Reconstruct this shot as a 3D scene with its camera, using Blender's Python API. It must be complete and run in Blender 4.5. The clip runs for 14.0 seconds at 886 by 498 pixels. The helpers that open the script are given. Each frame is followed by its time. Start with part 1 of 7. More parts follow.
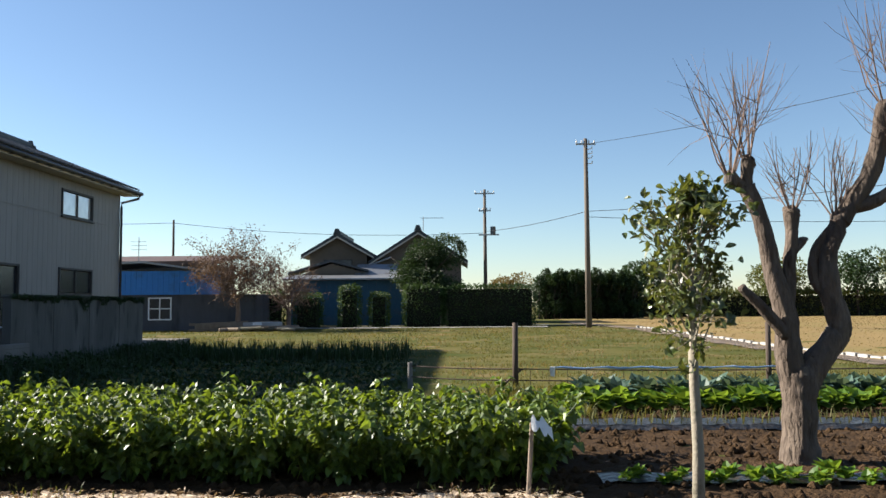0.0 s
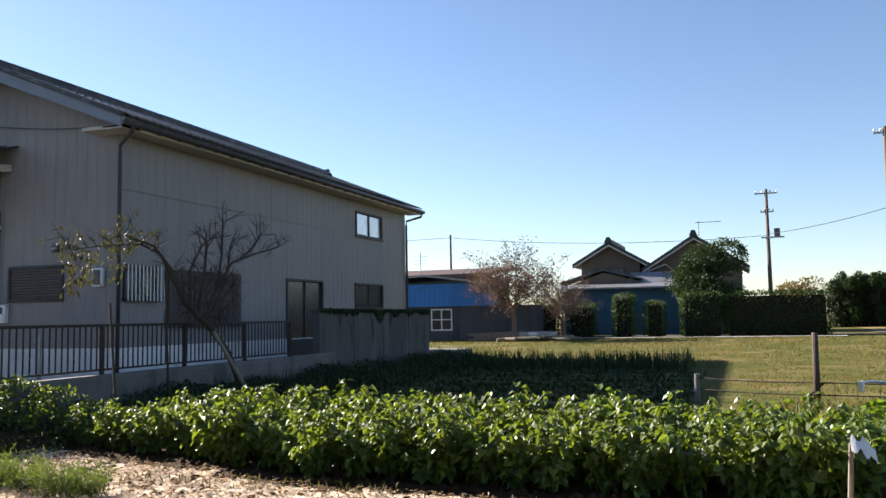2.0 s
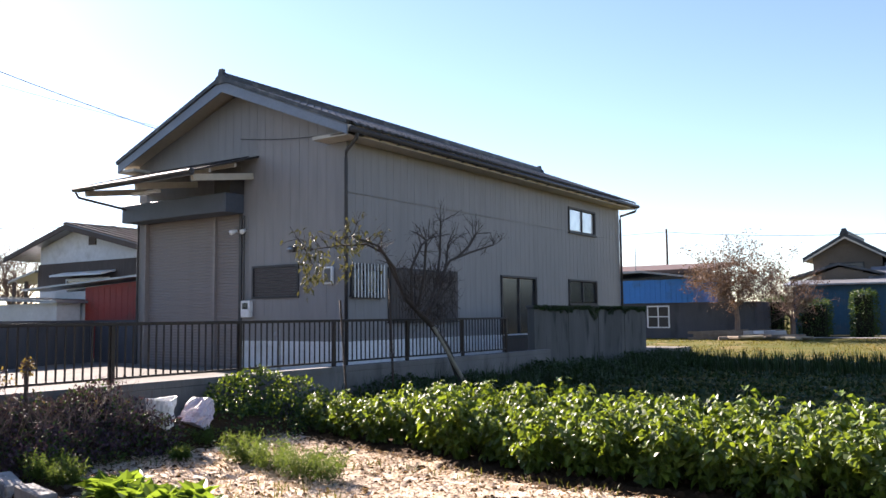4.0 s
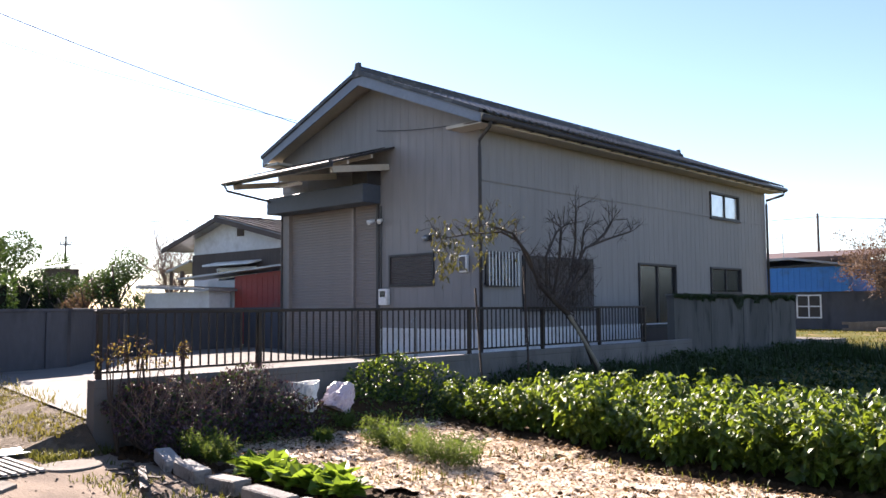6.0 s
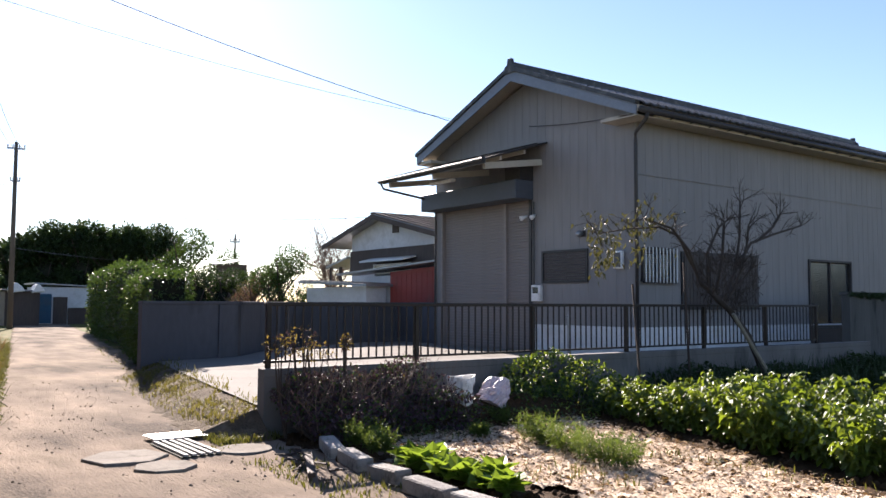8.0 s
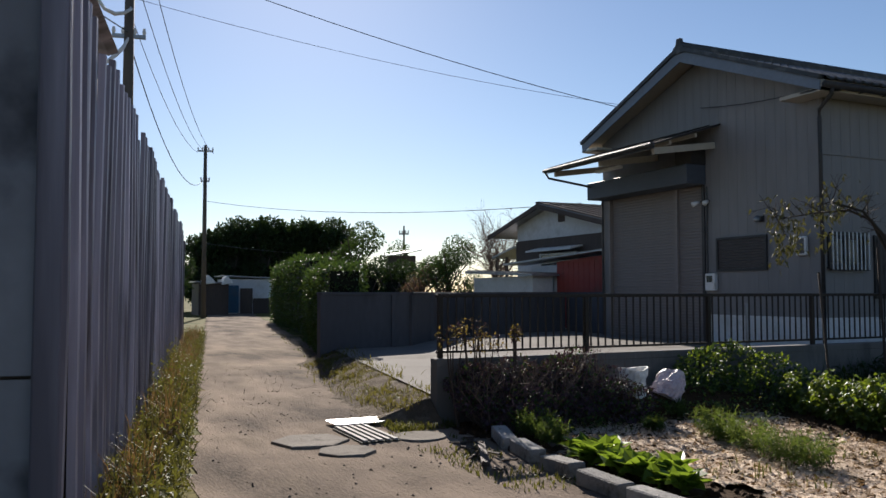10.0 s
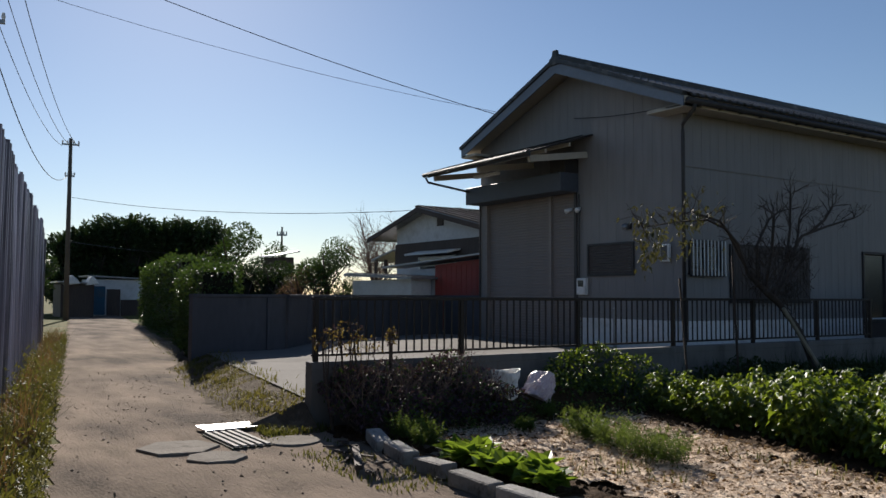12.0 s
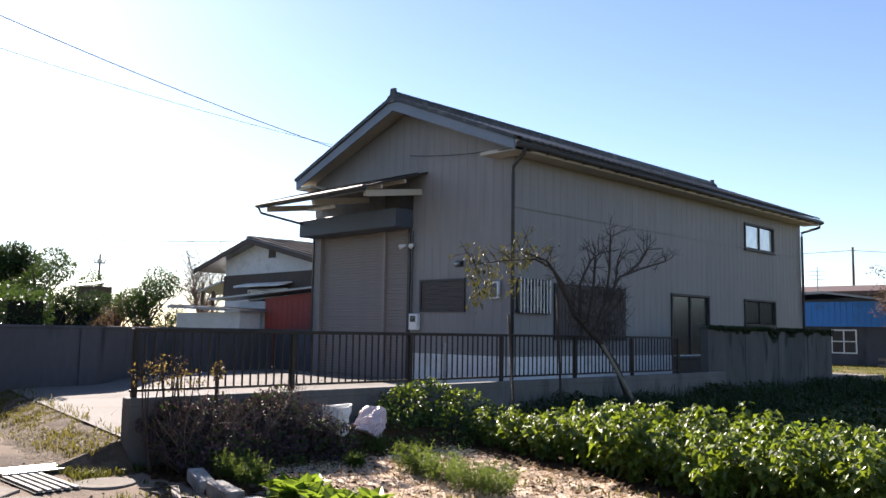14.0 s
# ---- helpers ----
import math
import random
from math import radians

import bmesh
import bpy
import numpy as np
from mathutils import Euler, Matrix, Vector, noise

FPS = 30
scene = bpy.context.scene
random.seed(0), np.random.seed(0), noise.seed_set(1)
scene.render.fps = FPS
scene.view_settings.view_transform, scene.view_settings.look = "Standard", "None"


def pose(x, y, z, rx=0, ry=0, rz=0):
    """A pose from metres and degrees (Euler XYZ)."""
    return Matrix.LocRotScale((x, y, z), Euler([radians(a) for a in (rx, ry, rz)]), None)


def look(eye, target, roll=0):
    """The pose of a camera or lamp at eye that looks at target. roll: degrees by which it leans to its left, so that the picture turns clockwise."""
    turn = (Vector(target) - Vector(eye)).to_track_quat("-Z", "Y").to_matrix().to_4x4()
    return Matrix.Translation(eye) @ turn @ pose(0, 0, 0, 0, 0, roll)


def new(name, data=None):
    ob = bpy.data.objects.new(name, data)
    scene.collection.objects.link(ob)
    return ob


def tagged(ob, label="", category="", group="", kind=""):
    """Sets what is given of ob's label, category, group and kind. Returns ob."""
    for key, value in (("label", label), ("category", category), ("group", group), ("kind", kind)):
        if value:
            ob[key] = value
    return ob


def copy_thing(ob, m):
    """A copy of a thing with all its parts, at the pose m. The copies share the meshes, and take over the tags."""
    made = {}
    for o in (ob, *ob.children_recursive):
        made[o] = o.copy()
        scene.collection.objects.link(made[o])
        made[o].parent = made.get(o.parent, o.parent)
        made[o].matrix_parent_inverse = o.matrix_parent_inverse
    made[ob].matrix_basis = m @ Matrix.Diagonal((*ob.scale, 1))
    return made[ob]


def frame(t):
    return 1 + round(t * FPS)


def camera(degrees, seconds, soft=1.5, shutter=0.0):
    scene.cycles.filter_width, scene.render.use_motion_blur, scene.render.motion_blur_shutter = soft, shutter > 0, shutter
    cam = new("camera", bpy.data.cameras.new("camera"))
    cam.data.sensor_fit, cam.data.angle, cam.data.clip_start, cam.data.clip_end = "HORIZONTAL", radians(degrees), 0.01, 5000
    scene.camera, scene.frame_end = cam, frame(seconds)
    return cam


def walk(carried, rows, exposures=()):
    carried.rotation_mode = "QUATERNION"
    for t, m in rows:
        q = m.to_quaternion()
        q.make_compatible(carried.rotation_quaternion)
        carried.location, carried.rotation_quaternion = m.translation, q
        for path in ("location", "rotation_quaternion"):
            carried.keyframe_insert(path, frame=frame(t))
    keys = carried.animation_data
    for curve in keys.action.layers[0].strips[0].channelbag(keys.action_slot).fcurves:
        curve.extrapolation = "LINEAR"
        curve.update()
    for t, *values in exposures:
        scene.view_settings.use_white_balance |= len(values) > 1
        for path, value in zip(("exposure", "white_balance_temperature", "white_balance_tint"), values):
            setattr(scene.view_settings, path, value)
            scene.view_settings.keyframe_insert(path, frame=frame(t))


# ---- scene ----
cam = camera(56.0, 14.0)
PATH = [
    (0, pose(0.228, 0.137, 1.564, 93.85, 0.45, 1.43)),
    (0.5, pose(0.162, 0.081, 1.574, 93.92, 1.14, 8.17)),
    (1, pose(0.137, 0.076, 1.575, 93.43, 1.22, 10.11)),
    (1.5, pose(0.105, 0.036, 1.588, 93.98, 0.92, 14.99)),
    (2, pose(0.068, 0.028, 1.592, 94.72, 1.03, 19.84)),
    (2.5, pose(0.051, -0.012, 1.618, 95.24, 0.82, 24.93)),
    (3, pose(0.037, -0.029, 1.624, 95.55, 0.74, 27.20)),
    (3.5, pose(0.027, -0.030, 1.622, 95.11, 0.55, 30.44)),
    (4, pose(0.034, -0.023, 1.621, 94.63, 0.59, 34.32)),
    (6.5, pose(-0.016, 0.016, 1.600, 93.78, 0.39, 44.79)),
    (7, pose(-0.009, 0.017, 1.599, 93.62, 0.42, 45.92)),
    (7.5, pose(-0.023, 0.012, 1.593, 93.74, 0.17, 47.80)),
    (8, pose(-0.090, -0.008, 1.586, 93.74, -0.24, 53.78)),
    (8.5, pose(-0.106, -0.036, 1.597, 93.79, -0.74, 59.67)),
    (11, pose(-0.086, -0.054, 1.609, 92.86, 0.14, 65.52)),
    (11.5, pose(-0.075, -0.038, 1.608, 92.92, 0.09, 62.51)),
    (12, pose(-0.056, -0.038, 1.614, 93.18, -0.30, 56.84)),
    (12.5, pose(-0.068, -0.028, 1.613, 93.73, -0.84, 52.91)),
    (13, pose(-0.110, -0.024, 1.601, 94.94, -1.38, 49.56)),
    (13.5, pose(-0.102, -0.029, 1.604, 95.30, -1.32, 46.32)),
    (14, pose(-0.114, -0.036, 1.601, 95.71, -0.97, 45.28)),
]
EXPOSURES = [
    (0.0, 1.65, 6500, 10), (0.5, 1.77, 6520, 11), (1.5, 1.81, 6580, 13), (2.5, 2.04, 6650, 17), (4.0, 2.39, 6700, 21), (7.0, 2.44, 6650, 22), (8.0, 2.09, 6600, 20),
    (8.7, 1.60, 6550, 18), (10.8, 0.80, 6400, 13), (11.5, 0.70, 6400, 13), (12.5, 1.00, 6450, 14), (13.5, 1.84, 6550, 18), (14.0, 2.04, 6600, 19)]
walk(cam, PATH, EXPOSURES)

# ---- light ----
SUN_AZ, SUN_EL = radians(74.7), radians(26.3)
to_sun = Vector((-math.sin(SUN_AZ) * math.cos(SUN_EL), math.cos(SUN_AZ) * math.cos(SUN_EL), math.sin(SUN_EL)))
world = bpy.data.worlds.new("sky")
scene.world = world
world.use_nodes = True
wn = world.node_tree
sky = wn.nodes.new("ShaderNodeTexSky")
sky.sky_type, sky.sun_disc = "NISHITA", False
sky.sun_elevation, sky.sun_rotation = SUN_EL, -SUN_AZ
sky.altitude, sky.air_density, sky.dust_density, sky.ozone_density = 350, 1.0, 0.2, 3.0
rich = wn.nodes.new("ShaderNodeHueSaturation")
rich.inputs["Saturation"].default_value = 1.0
wn.links.new(sky.outputs[0], rich.inputs["Color"])
wn.links.new(rich.outputs[0], wn.nodes["Background"].inputs[0])
wn.nodes["Background"].inputs[1].default_value = 0.05
sun_data = bpy.data.lights.new("sun", "SUN")
sun_data.energy, sun_data.angle, sun_data.color = 5.0, radians(0.53), (1.0, 0.93, 0.82)
sun = new("sun", sun_data)
sun.matrix_world = look(tuple(to_sun * 60), (0, 0, 0))

# ---- materials ----


def ramp_mix(nt, fac, a, b):
    mix = nt.nodes.new("ShaderNodeMix")
    mix.data_type = "RGBA"
    nt.links.new(fac, mix.inputs[0])
    for i, c in ((6, a), (7, b)):
        if isinstance(c, tuple):
            mix.inputs[i].default_value = (*c, 1)
        else:
            nt.links.new(c, mix.inputs[i])
    return mix.outputs[2]


def noise_fac(nt, scale, lo=0.35, hi=0.65, detail=4.0, stretch=None):
    tc = nt.nodes.new("ShaderNodeTexCoord")
    tex = nt.nodes.new("ShaderNodeTexNoise")
    tex.inputs["Scale"].default_value, tex.inputs["Detail"].default_value = scale, detail
    src = tc.outputs["Object"]
    if stretch:
        mp = nt.nodes.new("ShaderNodeMapping")
        mp.inputs["Scale"].default_value = stretch
        nt.links.new(src, mp.inputs[0])
        src = mp.outputs[0]
    nt.links.new(src, tex.inputs["Vector"])
    rng = nt.nodes.new("ShaderNodeMapRange")
    rng.inputs[1].default_value, rng.inputs[2].default_value = lo, hi
    nt.links.new(tex.outputs[0], rng.inputs[0])
    return rng.outputs[0]


def material(name, a, b, rough=0.7, metal=0.0, big=0.8, fine=14.0, stain=None, bump=0.2, stretch=None, rand=0.0, spec=0.28):
    """Two tones at a large scale, grain at a fine scale, an optional third stain tone, and relief."""
    m = bpy.data.materials.new(name)
    m.use_nodes = True
    nt = m.node_tree
    bsdf = nt.nodes["Principled BSDF"]
    f1 = noise_fac(nt, big, stretch=stretch)
    col = ramp_mix(nt, f1, a, b)
    f2 = noise_fac(nt, fine, 0.3, 0.7, 6.0, stretch)
    dark = tuple(c * 0.72 for c in a)
    half = nt.nodes.new("ShaderNodeMath")
    half.operation = "MULTIPLY"
    half.inputs[1].default_value = 0.55
    nt.links.new(f2, half.inputs[0])
    col = ramp_mix(nt, half.outputs[0], col, dark)
    if stain:
        f3 = noise_fac(nt, big * 2.3, 0.55, 0.72, 5.0, stretch)
        col = ramp_mix(nt, f3, col, stain)
    if rand:
        info = nt.nodes.new("ShaderNodeObjectInfo")
        hsv = nt.nodes.new("ShaderNodeHueSaturation")
        mr = nt.nodes.new("ShaderNodeMapRange")
        mr.inputs[3].default_value, mr.inputs[4].default_value = 1 - rand, 1 + rand
        nt.links.new(info.outputs["Random"], mr.inputs[0])
        nt.links.new(mr.outputs[0], hsv.inputs["Value"])
        nt.links.new(col, hsv.inputs["Color"])
        col = hsv.outputs[0]
    nt.links.new(col, bsdf.inputs["Base Color"])
    bsdf.inputs["Roughness"].default_value, bsdf.inputs["Metallic"].default_value = rough, metal
    bsdf.inputs["Specular IOR Level"].default_value = spec
    if bump:
        bn = nt.nodes.new("ShaderNodeBump")
        bn.inputs["Strength"].default_value, bn.inputs["Distance"].default_value = bump, 0.02
        nt.links.new(f2, bn.inputs["Height"])
        nt.links.new(bn.outputs[0], bsdf.inputs["Normal"])
    return m


def leaf_material(name, a, b, glow=0.35, rough=0.45, spec=0.25):
    """Leaves: tone varies leaf by leaf, and sunlight shines through."""
    m = bpy.data.materials.new(name)
    m.use_nodes = True
    nt = m.node_tree
    bsdf = nt.nodes["Principled BSDF"]
    geo = nt.nodes.new("ShaderNodeNewGeometry")
    col = ramp_mix(nt, geo.outputs["Random Per Island"], a, b)
    f = noise_fac(nt, 1.6)
    col = ramp_mix(nt, f, col, tuple((x + y) * 0.32 for x, y in zip(a, b)))
    nt.links.new(col, bsdf.inputs["Base Color"])
    bsdf.inputs["Roughness"].default_value, bsdf.inputs["Specular IOR Level"].default_value = rough, spec
    tr = nt.nodes.new("ShaderNodeBsdfTranslucent")
    bright = nt.nodes.new("ShaderNodeMix")
    bright.data_type = "RGBA"
    bright.inputs[0].default_value = 0.5
    nt.links.new(col, bright.inputs[6])
    bright.inputs[7].default_value = (min(1, b[0] * 2.2), min(1, b[1] * 1.8), b[2] * 0.9, 1)
    nt.links.new(bright.outputs[2], tr.inputs[0])
    mix = nt.nodes.new("ShaderNodeMixShader")
    mix.inputs[0].default_value = glow
    nt.links.new(bsdf.outputs[0], mix.inputs[1])
    nt.links.new(tr.outputs[0], mix.inputs[2])
    nt.links.new(mix.outputs[0], nt.nodes["Material Output"].inputs[0])
    return m


GRASS = material("grass_ground", (0.062, 0.075, 0.019), (0.135, 0.112, 0.040), 0.95, big=0.32, fine=9, stain=(0.187, 0.135, 0.070), bump=0.5, spec=0.04)
SACK_PINK = material("printed_sack_film", (0.62, 0.52, 0.54), (0.50, 0.40, 0.43), 0.4, big=9, fine=30, stain=(0.42, 0.28, 0.32), bump=0.3)
SOIL = material("garden_soil", (0.045, 0.027, 0.014), (0.071, 0.043, 0.023), 0.95, big=1.3, fine=22, stain=(0.024, 0.015, 0.009), bump=0.9, spec=0.08)
STRAW = material("straw_mulch", (0.74, 0.61, 0.48), (0.42, 0.32, 0.23), 0.95, big=3.2, fine=30, stain=(0.085, 0.055, 0.035), bump=1.0, spec=0.04)
GRAVEL = material("gravel_track", (0.24, 0.19, 0.15), (0.105, 0.088, 0.076), 0.85, big=0.9, fine=34, stain=(0.26, 0.21, 0.17), bump=1.0, spec=0.04)
TRACK = material("rutted_gravel", (0.27, 0.215, 0.168), (0.05, 0.043, 0.038), 0.95, big=0.8, fine=32, stain=(0.16, 0.13, 0.10), bump=0.5, spec=0.02, stretch=(0.5, 1.3, 1))
DRY = material("dry_field", (0.264, 0.185, 0.084), (0.211, 0.154, 0.070), 0.95, big=0.12, fine=3, stain=(0.176, 0.163, 0.057), bump=0.3, spec=0.04)
CONCRETE = material("concrete", (0.345, 0.330, 0.307), (0.270, 0.262, 0.247), 0.85, big=0.6, fine=20, stain=(0.203, 0.195, 0.180), bump=0.15)
CONCRETE_OLD = material("weathered_concrete", (0.165, 0.16, 0.155), (0.115, 0.11, 0.105), 0.9, big=0.9, fine=14, stain=(0.07, 0.07, 0.065), bump=0.25, stretch=(1, 1, 0.35))
YARD = material("yard_concrete", (0.202, 0.191, 0.174), (0.158, 0.149, 0.137), 0.9, big=0.5, fine=16, stain=(0.129, 0.120, 0.108), bump=0.2, spec=0.04)
SLAB = material("worn_cover_concrete", (0.214, 0.194, 0.168), (0.154, 0.138, 0.118), 0.9, big=2, fine=24, stain=(0.102, 0.091, 0.079), bump=0.3, spec=0.04)
BANK = material("stony_soil", (0.128, 0.102, 0.074), (0.078, 0.062, 0.046), 0.95, big=2.2, fine=26, stain=(0.171, 0.141, 0.107), bump=1.0, spec=0.04)
BLOCK = material("block_concrete", (0.306, 0.293, 0.272), (0.204, 0.196, 0.183), 0.9, big=4, fine=40, stain=(0.085, 0.081, 0.068), bump=0.5, rand=0.35)
SIDING = material("painted_metal_siding", (0.245, 0.23, 0.224), (0.215, 0.204, 0.20), 0.5, big=0.5, fine=6, stain=(0.185, 0.174, 0.17), bump=0.05, stretch=(1, 1, 0.15), rand=0.03)
SHUTTER = material("shutter_steel", (0.25, 0.215, 0.20), (0.225, 0.195, 0.183), 0.5, 0.0, big=0.8, fine=10, bump=0.05, stretch=(0.3, 1, 1))
FOUND = material("white_foundation", (0.72, 0.72, 0.70), (0.62, 0.62, 0.60), 0.85, big=0.7, fine=16, stain=(0.45, 0.45, 0.42), bump=0.15)
ROOF_TILE = material("glazed_roof_tile", (0.04, 0.044, 0.048), (0.065, 0.07, 0.075), 0.5, big=1.2, fine=18, stain=(0.13, 0.13, 0.125), bump=0.1, rand=0.18)
TRIM_DARK = material("dark_trim_paint", (0.035, 0.032, 0.032), (0.055, 0.05, 0.048), 0.45, big=2, fine=20, bump=0.05)
BOUND_WALL = material("dark_block_wall", (0.085, 0.087, 0.098), (0.065, 0.066, 0.074), 0.9, big=0.5, fine=9, stain=(0.045, 0.045, 0.05), bump=0.25, stretch=(1, 1, 0.4))
HOUSING = material("slate_blue_steel", (0.075, 0.085, 0.105), (0.06, 0.07, 0.085), 0.5, big=1, fine=10, bump=0.05)
STREAKED = material("black_streaked_concrete", (0.115, 0.113, 0.108), (0.065, 0.065, 0.062), 0.9, big=1.6, fine=12, stain=(0.025, 0.025, 0.025), bump=0.25, stretch=(1, 1, 0.25))
BARGE = material("blue_grey_barge", (0.20, 0.235, 0.29), (0.17, 0.20, 0.25), 0.5, big=1, fine=10, bump=0.05)
SOFFIT = material("cream_soffit", (0.50, 0.45, 0.37), (0.42, 0.38, 0.32), 0.7, big=1, fine=10, bump=0.05)
BROWN_ALU = material("brown_aluminium", (0.022, 0.017, 0.015), (0.032, 0.025, 0.02), 0.45, 0.2, big=3, fine=30, bump=0.03)
WHITE_ALU = material("white_painted_metal", (0.75, 0.75, 0.74), (0.66, 0.66, 0.65), 0.45, big=3, fine=25, bump=0.03)
PLASTIC_WHITE = material("white_plastic", (0.78, 0.77, 0.75), (0.66, 0.65, 0.63), 0.5, big=4, fine=20, stain=(0.5, 0.48, 0.44), bump=0.1)
WOOD_GREY = material("weathered_wood", (0.24, 0.19, 0.145), (0.16, 0.125, 0.10), 0.85, big=3, fine=24, bump=0.4, stretch=(1, 1, 0.15))
WOOD_DARK = material("tarred_wood", (0.05, 0.035, 0.028), (0.075, 0.055, 0.042), 0.8, big=3, fine=24, bump=0.4, stretch=(1, 1, 0.15))
BARK = material("pollard_bark", (0.072, 0.053, 0.041), (0.149, 0.115, 0.089), 0.9, big=4, fine=26, stain=(0.038, 0.027, 0.022), bump=1.0, stretch=(1, 1, 0.3))
BARK_LIGHT = material("smooth_pale_bark", (0.270, 0.240, 0.188), (0.210, 0.188, 0.143), 0.8, big=6, fine=30, stain=(0.135, 0.128, 0.090), bump=0.3)
TWIG = material("twig_bark", (0.15, 0.105, 0.085), (0.20, 0.14, 0.11), 0.85, big=4, fine=20, bump=0.2)
TWIG_DARK = material("dark_twig", (0.05, 0.038, 0.032), (0.075, 0.058, 0.048), 0.85, big=4, fine=20, bump=0.2)
POLE_CON = material("pole_concrete", (0.128, 0.106, 0.085), (0.098, 0.081, 0.068), 0.85, big=1, fine=14, bump=0.15)
STEEL = material("galvanised_steel", (0.336, 0.344, 0.352), (0.256, 0.264, 0.272), 0.4, 0.8, big=4, fine=24, bump=0.08)
CABLE = material("black_cable", (0.02, 0.02, 0.022), (0.03, 0.03, 0.032), 0.5, big=4, fine=20, bump=0)
TIN = material("rusty_grey_tin", (0.13, 0.12, 0.155), (0.47, 0.435, 0.52), 0.5, 0.15, big=3.4, fine=9, stain=(0.07, 0.058, 0.062), bump=0.12, stretch=(1, 1, 0.07), rand=0.38)
TIN_FLAT = material("stained_sheet", (0.21, 0.21, 0.235), (0.13, 0.13, 0.15), 0.6, 0.2, big=0.7, fine=7, stain=(0.05, 0.05, 0.06), bump=0.1)
BLUE_WALL = material("blue_painted_sheet", (0.04, 0.22, 0.58), (0.035, 0.18, 0.50), 0.5, big=0.6, fine=6, stain=(0.04, 0.13, 0.30), bump=0.08)
TEAL_WALL = material("faded_blue_sheet", (0.03, 0.10, 0.165), (0.035, 0.085, 0.135), 0.6, big=0.5, fine=5, stain=(0.06, 0.095, 0.12), bump=0.08)
GREY_ROOF = material("grey_metal_roof", (0.30, 0.31, 0.33), (0.22, 0.23, 0.25), 0.4, 0.5, big=0.8, fine=8, stain=(0.16, 0.14, 0.13), bump=0.06)
BROWN_ROOF = material("brown_metal_roof", (0.09, 0.055, 0.04), (0.13, 0.08, 0.06), 0.55, big=0.8, fine=8, bump=0.08)
HOUSE_WALL = material("beige_render", (0.15, 0.115, 0.085), (0.12, 0.095, 0.07), 0.85, big=0.7, fine=8, bump=0.1)
WHITE_WALL = material("white_render", (0.62, 0.63, 0.64), (0.53, 0.54, 0.55), 0.85, big=0.6, fine=9, stain=(0.42, 0.42, 0.41), bump=0.1)
DARK_BOARD = material("dark_board", (0.06, 0.045, 0.04), (0.085, 0.065, 0.055), 0.7, big=1, fine=12, bump=0.15, stretch=(1, 1, 0.2))
RED_WALL = material("red_sheet", (0.31, 0.055, 0.045), (0.26, 0.048, 0.04), 0.6, big=0.8, fine=8, stain=(0.19, 0.055, 0.045), bump=0.08)
FILM = material("black_plastic_film", (0.024, 0.026, 0.029), (0.048, 0.050, 0.056), 0.3, big=5, fine=16, stain=(0.056, 0.036, 0.022), bump=0.6)
NET_BLUE = material("blue_net_roll", (0.16, 0.30, 0.55), (0.35, 0.45, 0.60), 0.5, big=5, fine=30, bump=0.3)
# near-black filler: paints the shade inside hedges, crowns and the drain grate
DARKNESS = material("inner_shade", (0.012, 0.014, 0.008), (0.02, 0.022, 0.012), 0.95, big=2, fine=12, bump=0.3)
L_CROP = leaf_material("crop_leaf", (0.011, 0.028, 0.005), (0.152, 0.235, 0.026), 0.34, 0.5, 0.6)
L_CAMELLIA = leaf_material("camellia_leaf", (0.038, 0.064, 0.012), (0.119, 0.149, 0.034), 0.25, 0.38, 0.7)
L_HEDGE = leaf_material("hedge_leaf", (0.022, 0.05, 0.012), (0.05, 0.095, 0.022), 0.2, 0.5)
# evergreens; also plants beside the warehouse, where the dark tone carries their shade
L_DARK = leaf_material("evergreen_and_shaded_leaf", (0.013, 0.03, 0.009), (0.03, 0.06, 0.017), 0.2, 0.5)
L_GRASS = leaf_material("grass_blade", (0.064, 0.085, 0.019), (0.123, 0.119, 0.036), 0.35, 0.6)
L_DRYGRASS = leaf_material("dry_weed", (0.200, 0.145, 0.068), (0.149, 0.119, 0.047), 0.4, 0.7)
L_RUST = leaf_material("rusty_weed", (0.11, 0.06, 0.036), (0.15, 0.105, 0.055), 0.25, 0.7)
L_CABBAGE = leaf_material("cabbage_leaf", (0.040, 0.101, 0.012), (0.145, 0.239, 0.032), 0.4, 0.4)
L_BROCCOLI = leaf_material("broccoli_leaf", (0.048, 0.096, 0.072), (0.096, 0.152, 0.112), 0.2, 0.45)
L_LEEK = leaf_material("leek_blade", (0.016, 0.036, 0.015), (0.035, 0.066, 0.024), 0.25, 0.5)
L_FEATHER = leaf_material("feathery_leaf", (0.041, 0.077, 0.016), (0.099, 0.153, 0.036), 0.4, 0.6)
L_PURPLE = leaf_material("purple_brown_leaf", (0.038, 0.02, 0.032), (0.095, 0.062, 0.082), 0.12, 0.6)
L_AUTUMN = leaf_material("yellowing_leaf", (0.15, 0.085, 0.03), (0.10, 0.09, 0.03), 0.45, 0.5)
L_PLUM = leaf_material("brown_dry_leaf", (0.06, 0.040, 0.034), (0.11, 0.075, 0.062), 0.3, 0.7)
L_OLIVE = leaf_material("olive_leaf", (0.05, 0.078, 0.018), (0.105, 0.112, 0.028), 0.3, 0.6)
L_FADED = leaf_material("faded_leaf", (0.04, 0.052, 0.024), (0.085, 0.09, 0.04), 0.18, 0.6)
FLOWER = material("white_petals", (0.80, 0.74, 0.74), (0.78, 0.62, 0.64), 0.6, big=8, fine=30, bump=0.05)
STRAW_BITS = leaf_material("straw_flakes", (0.66, 0.55, 0.43), (0.36, 0.27, 0.18), 0.15, 0.8)


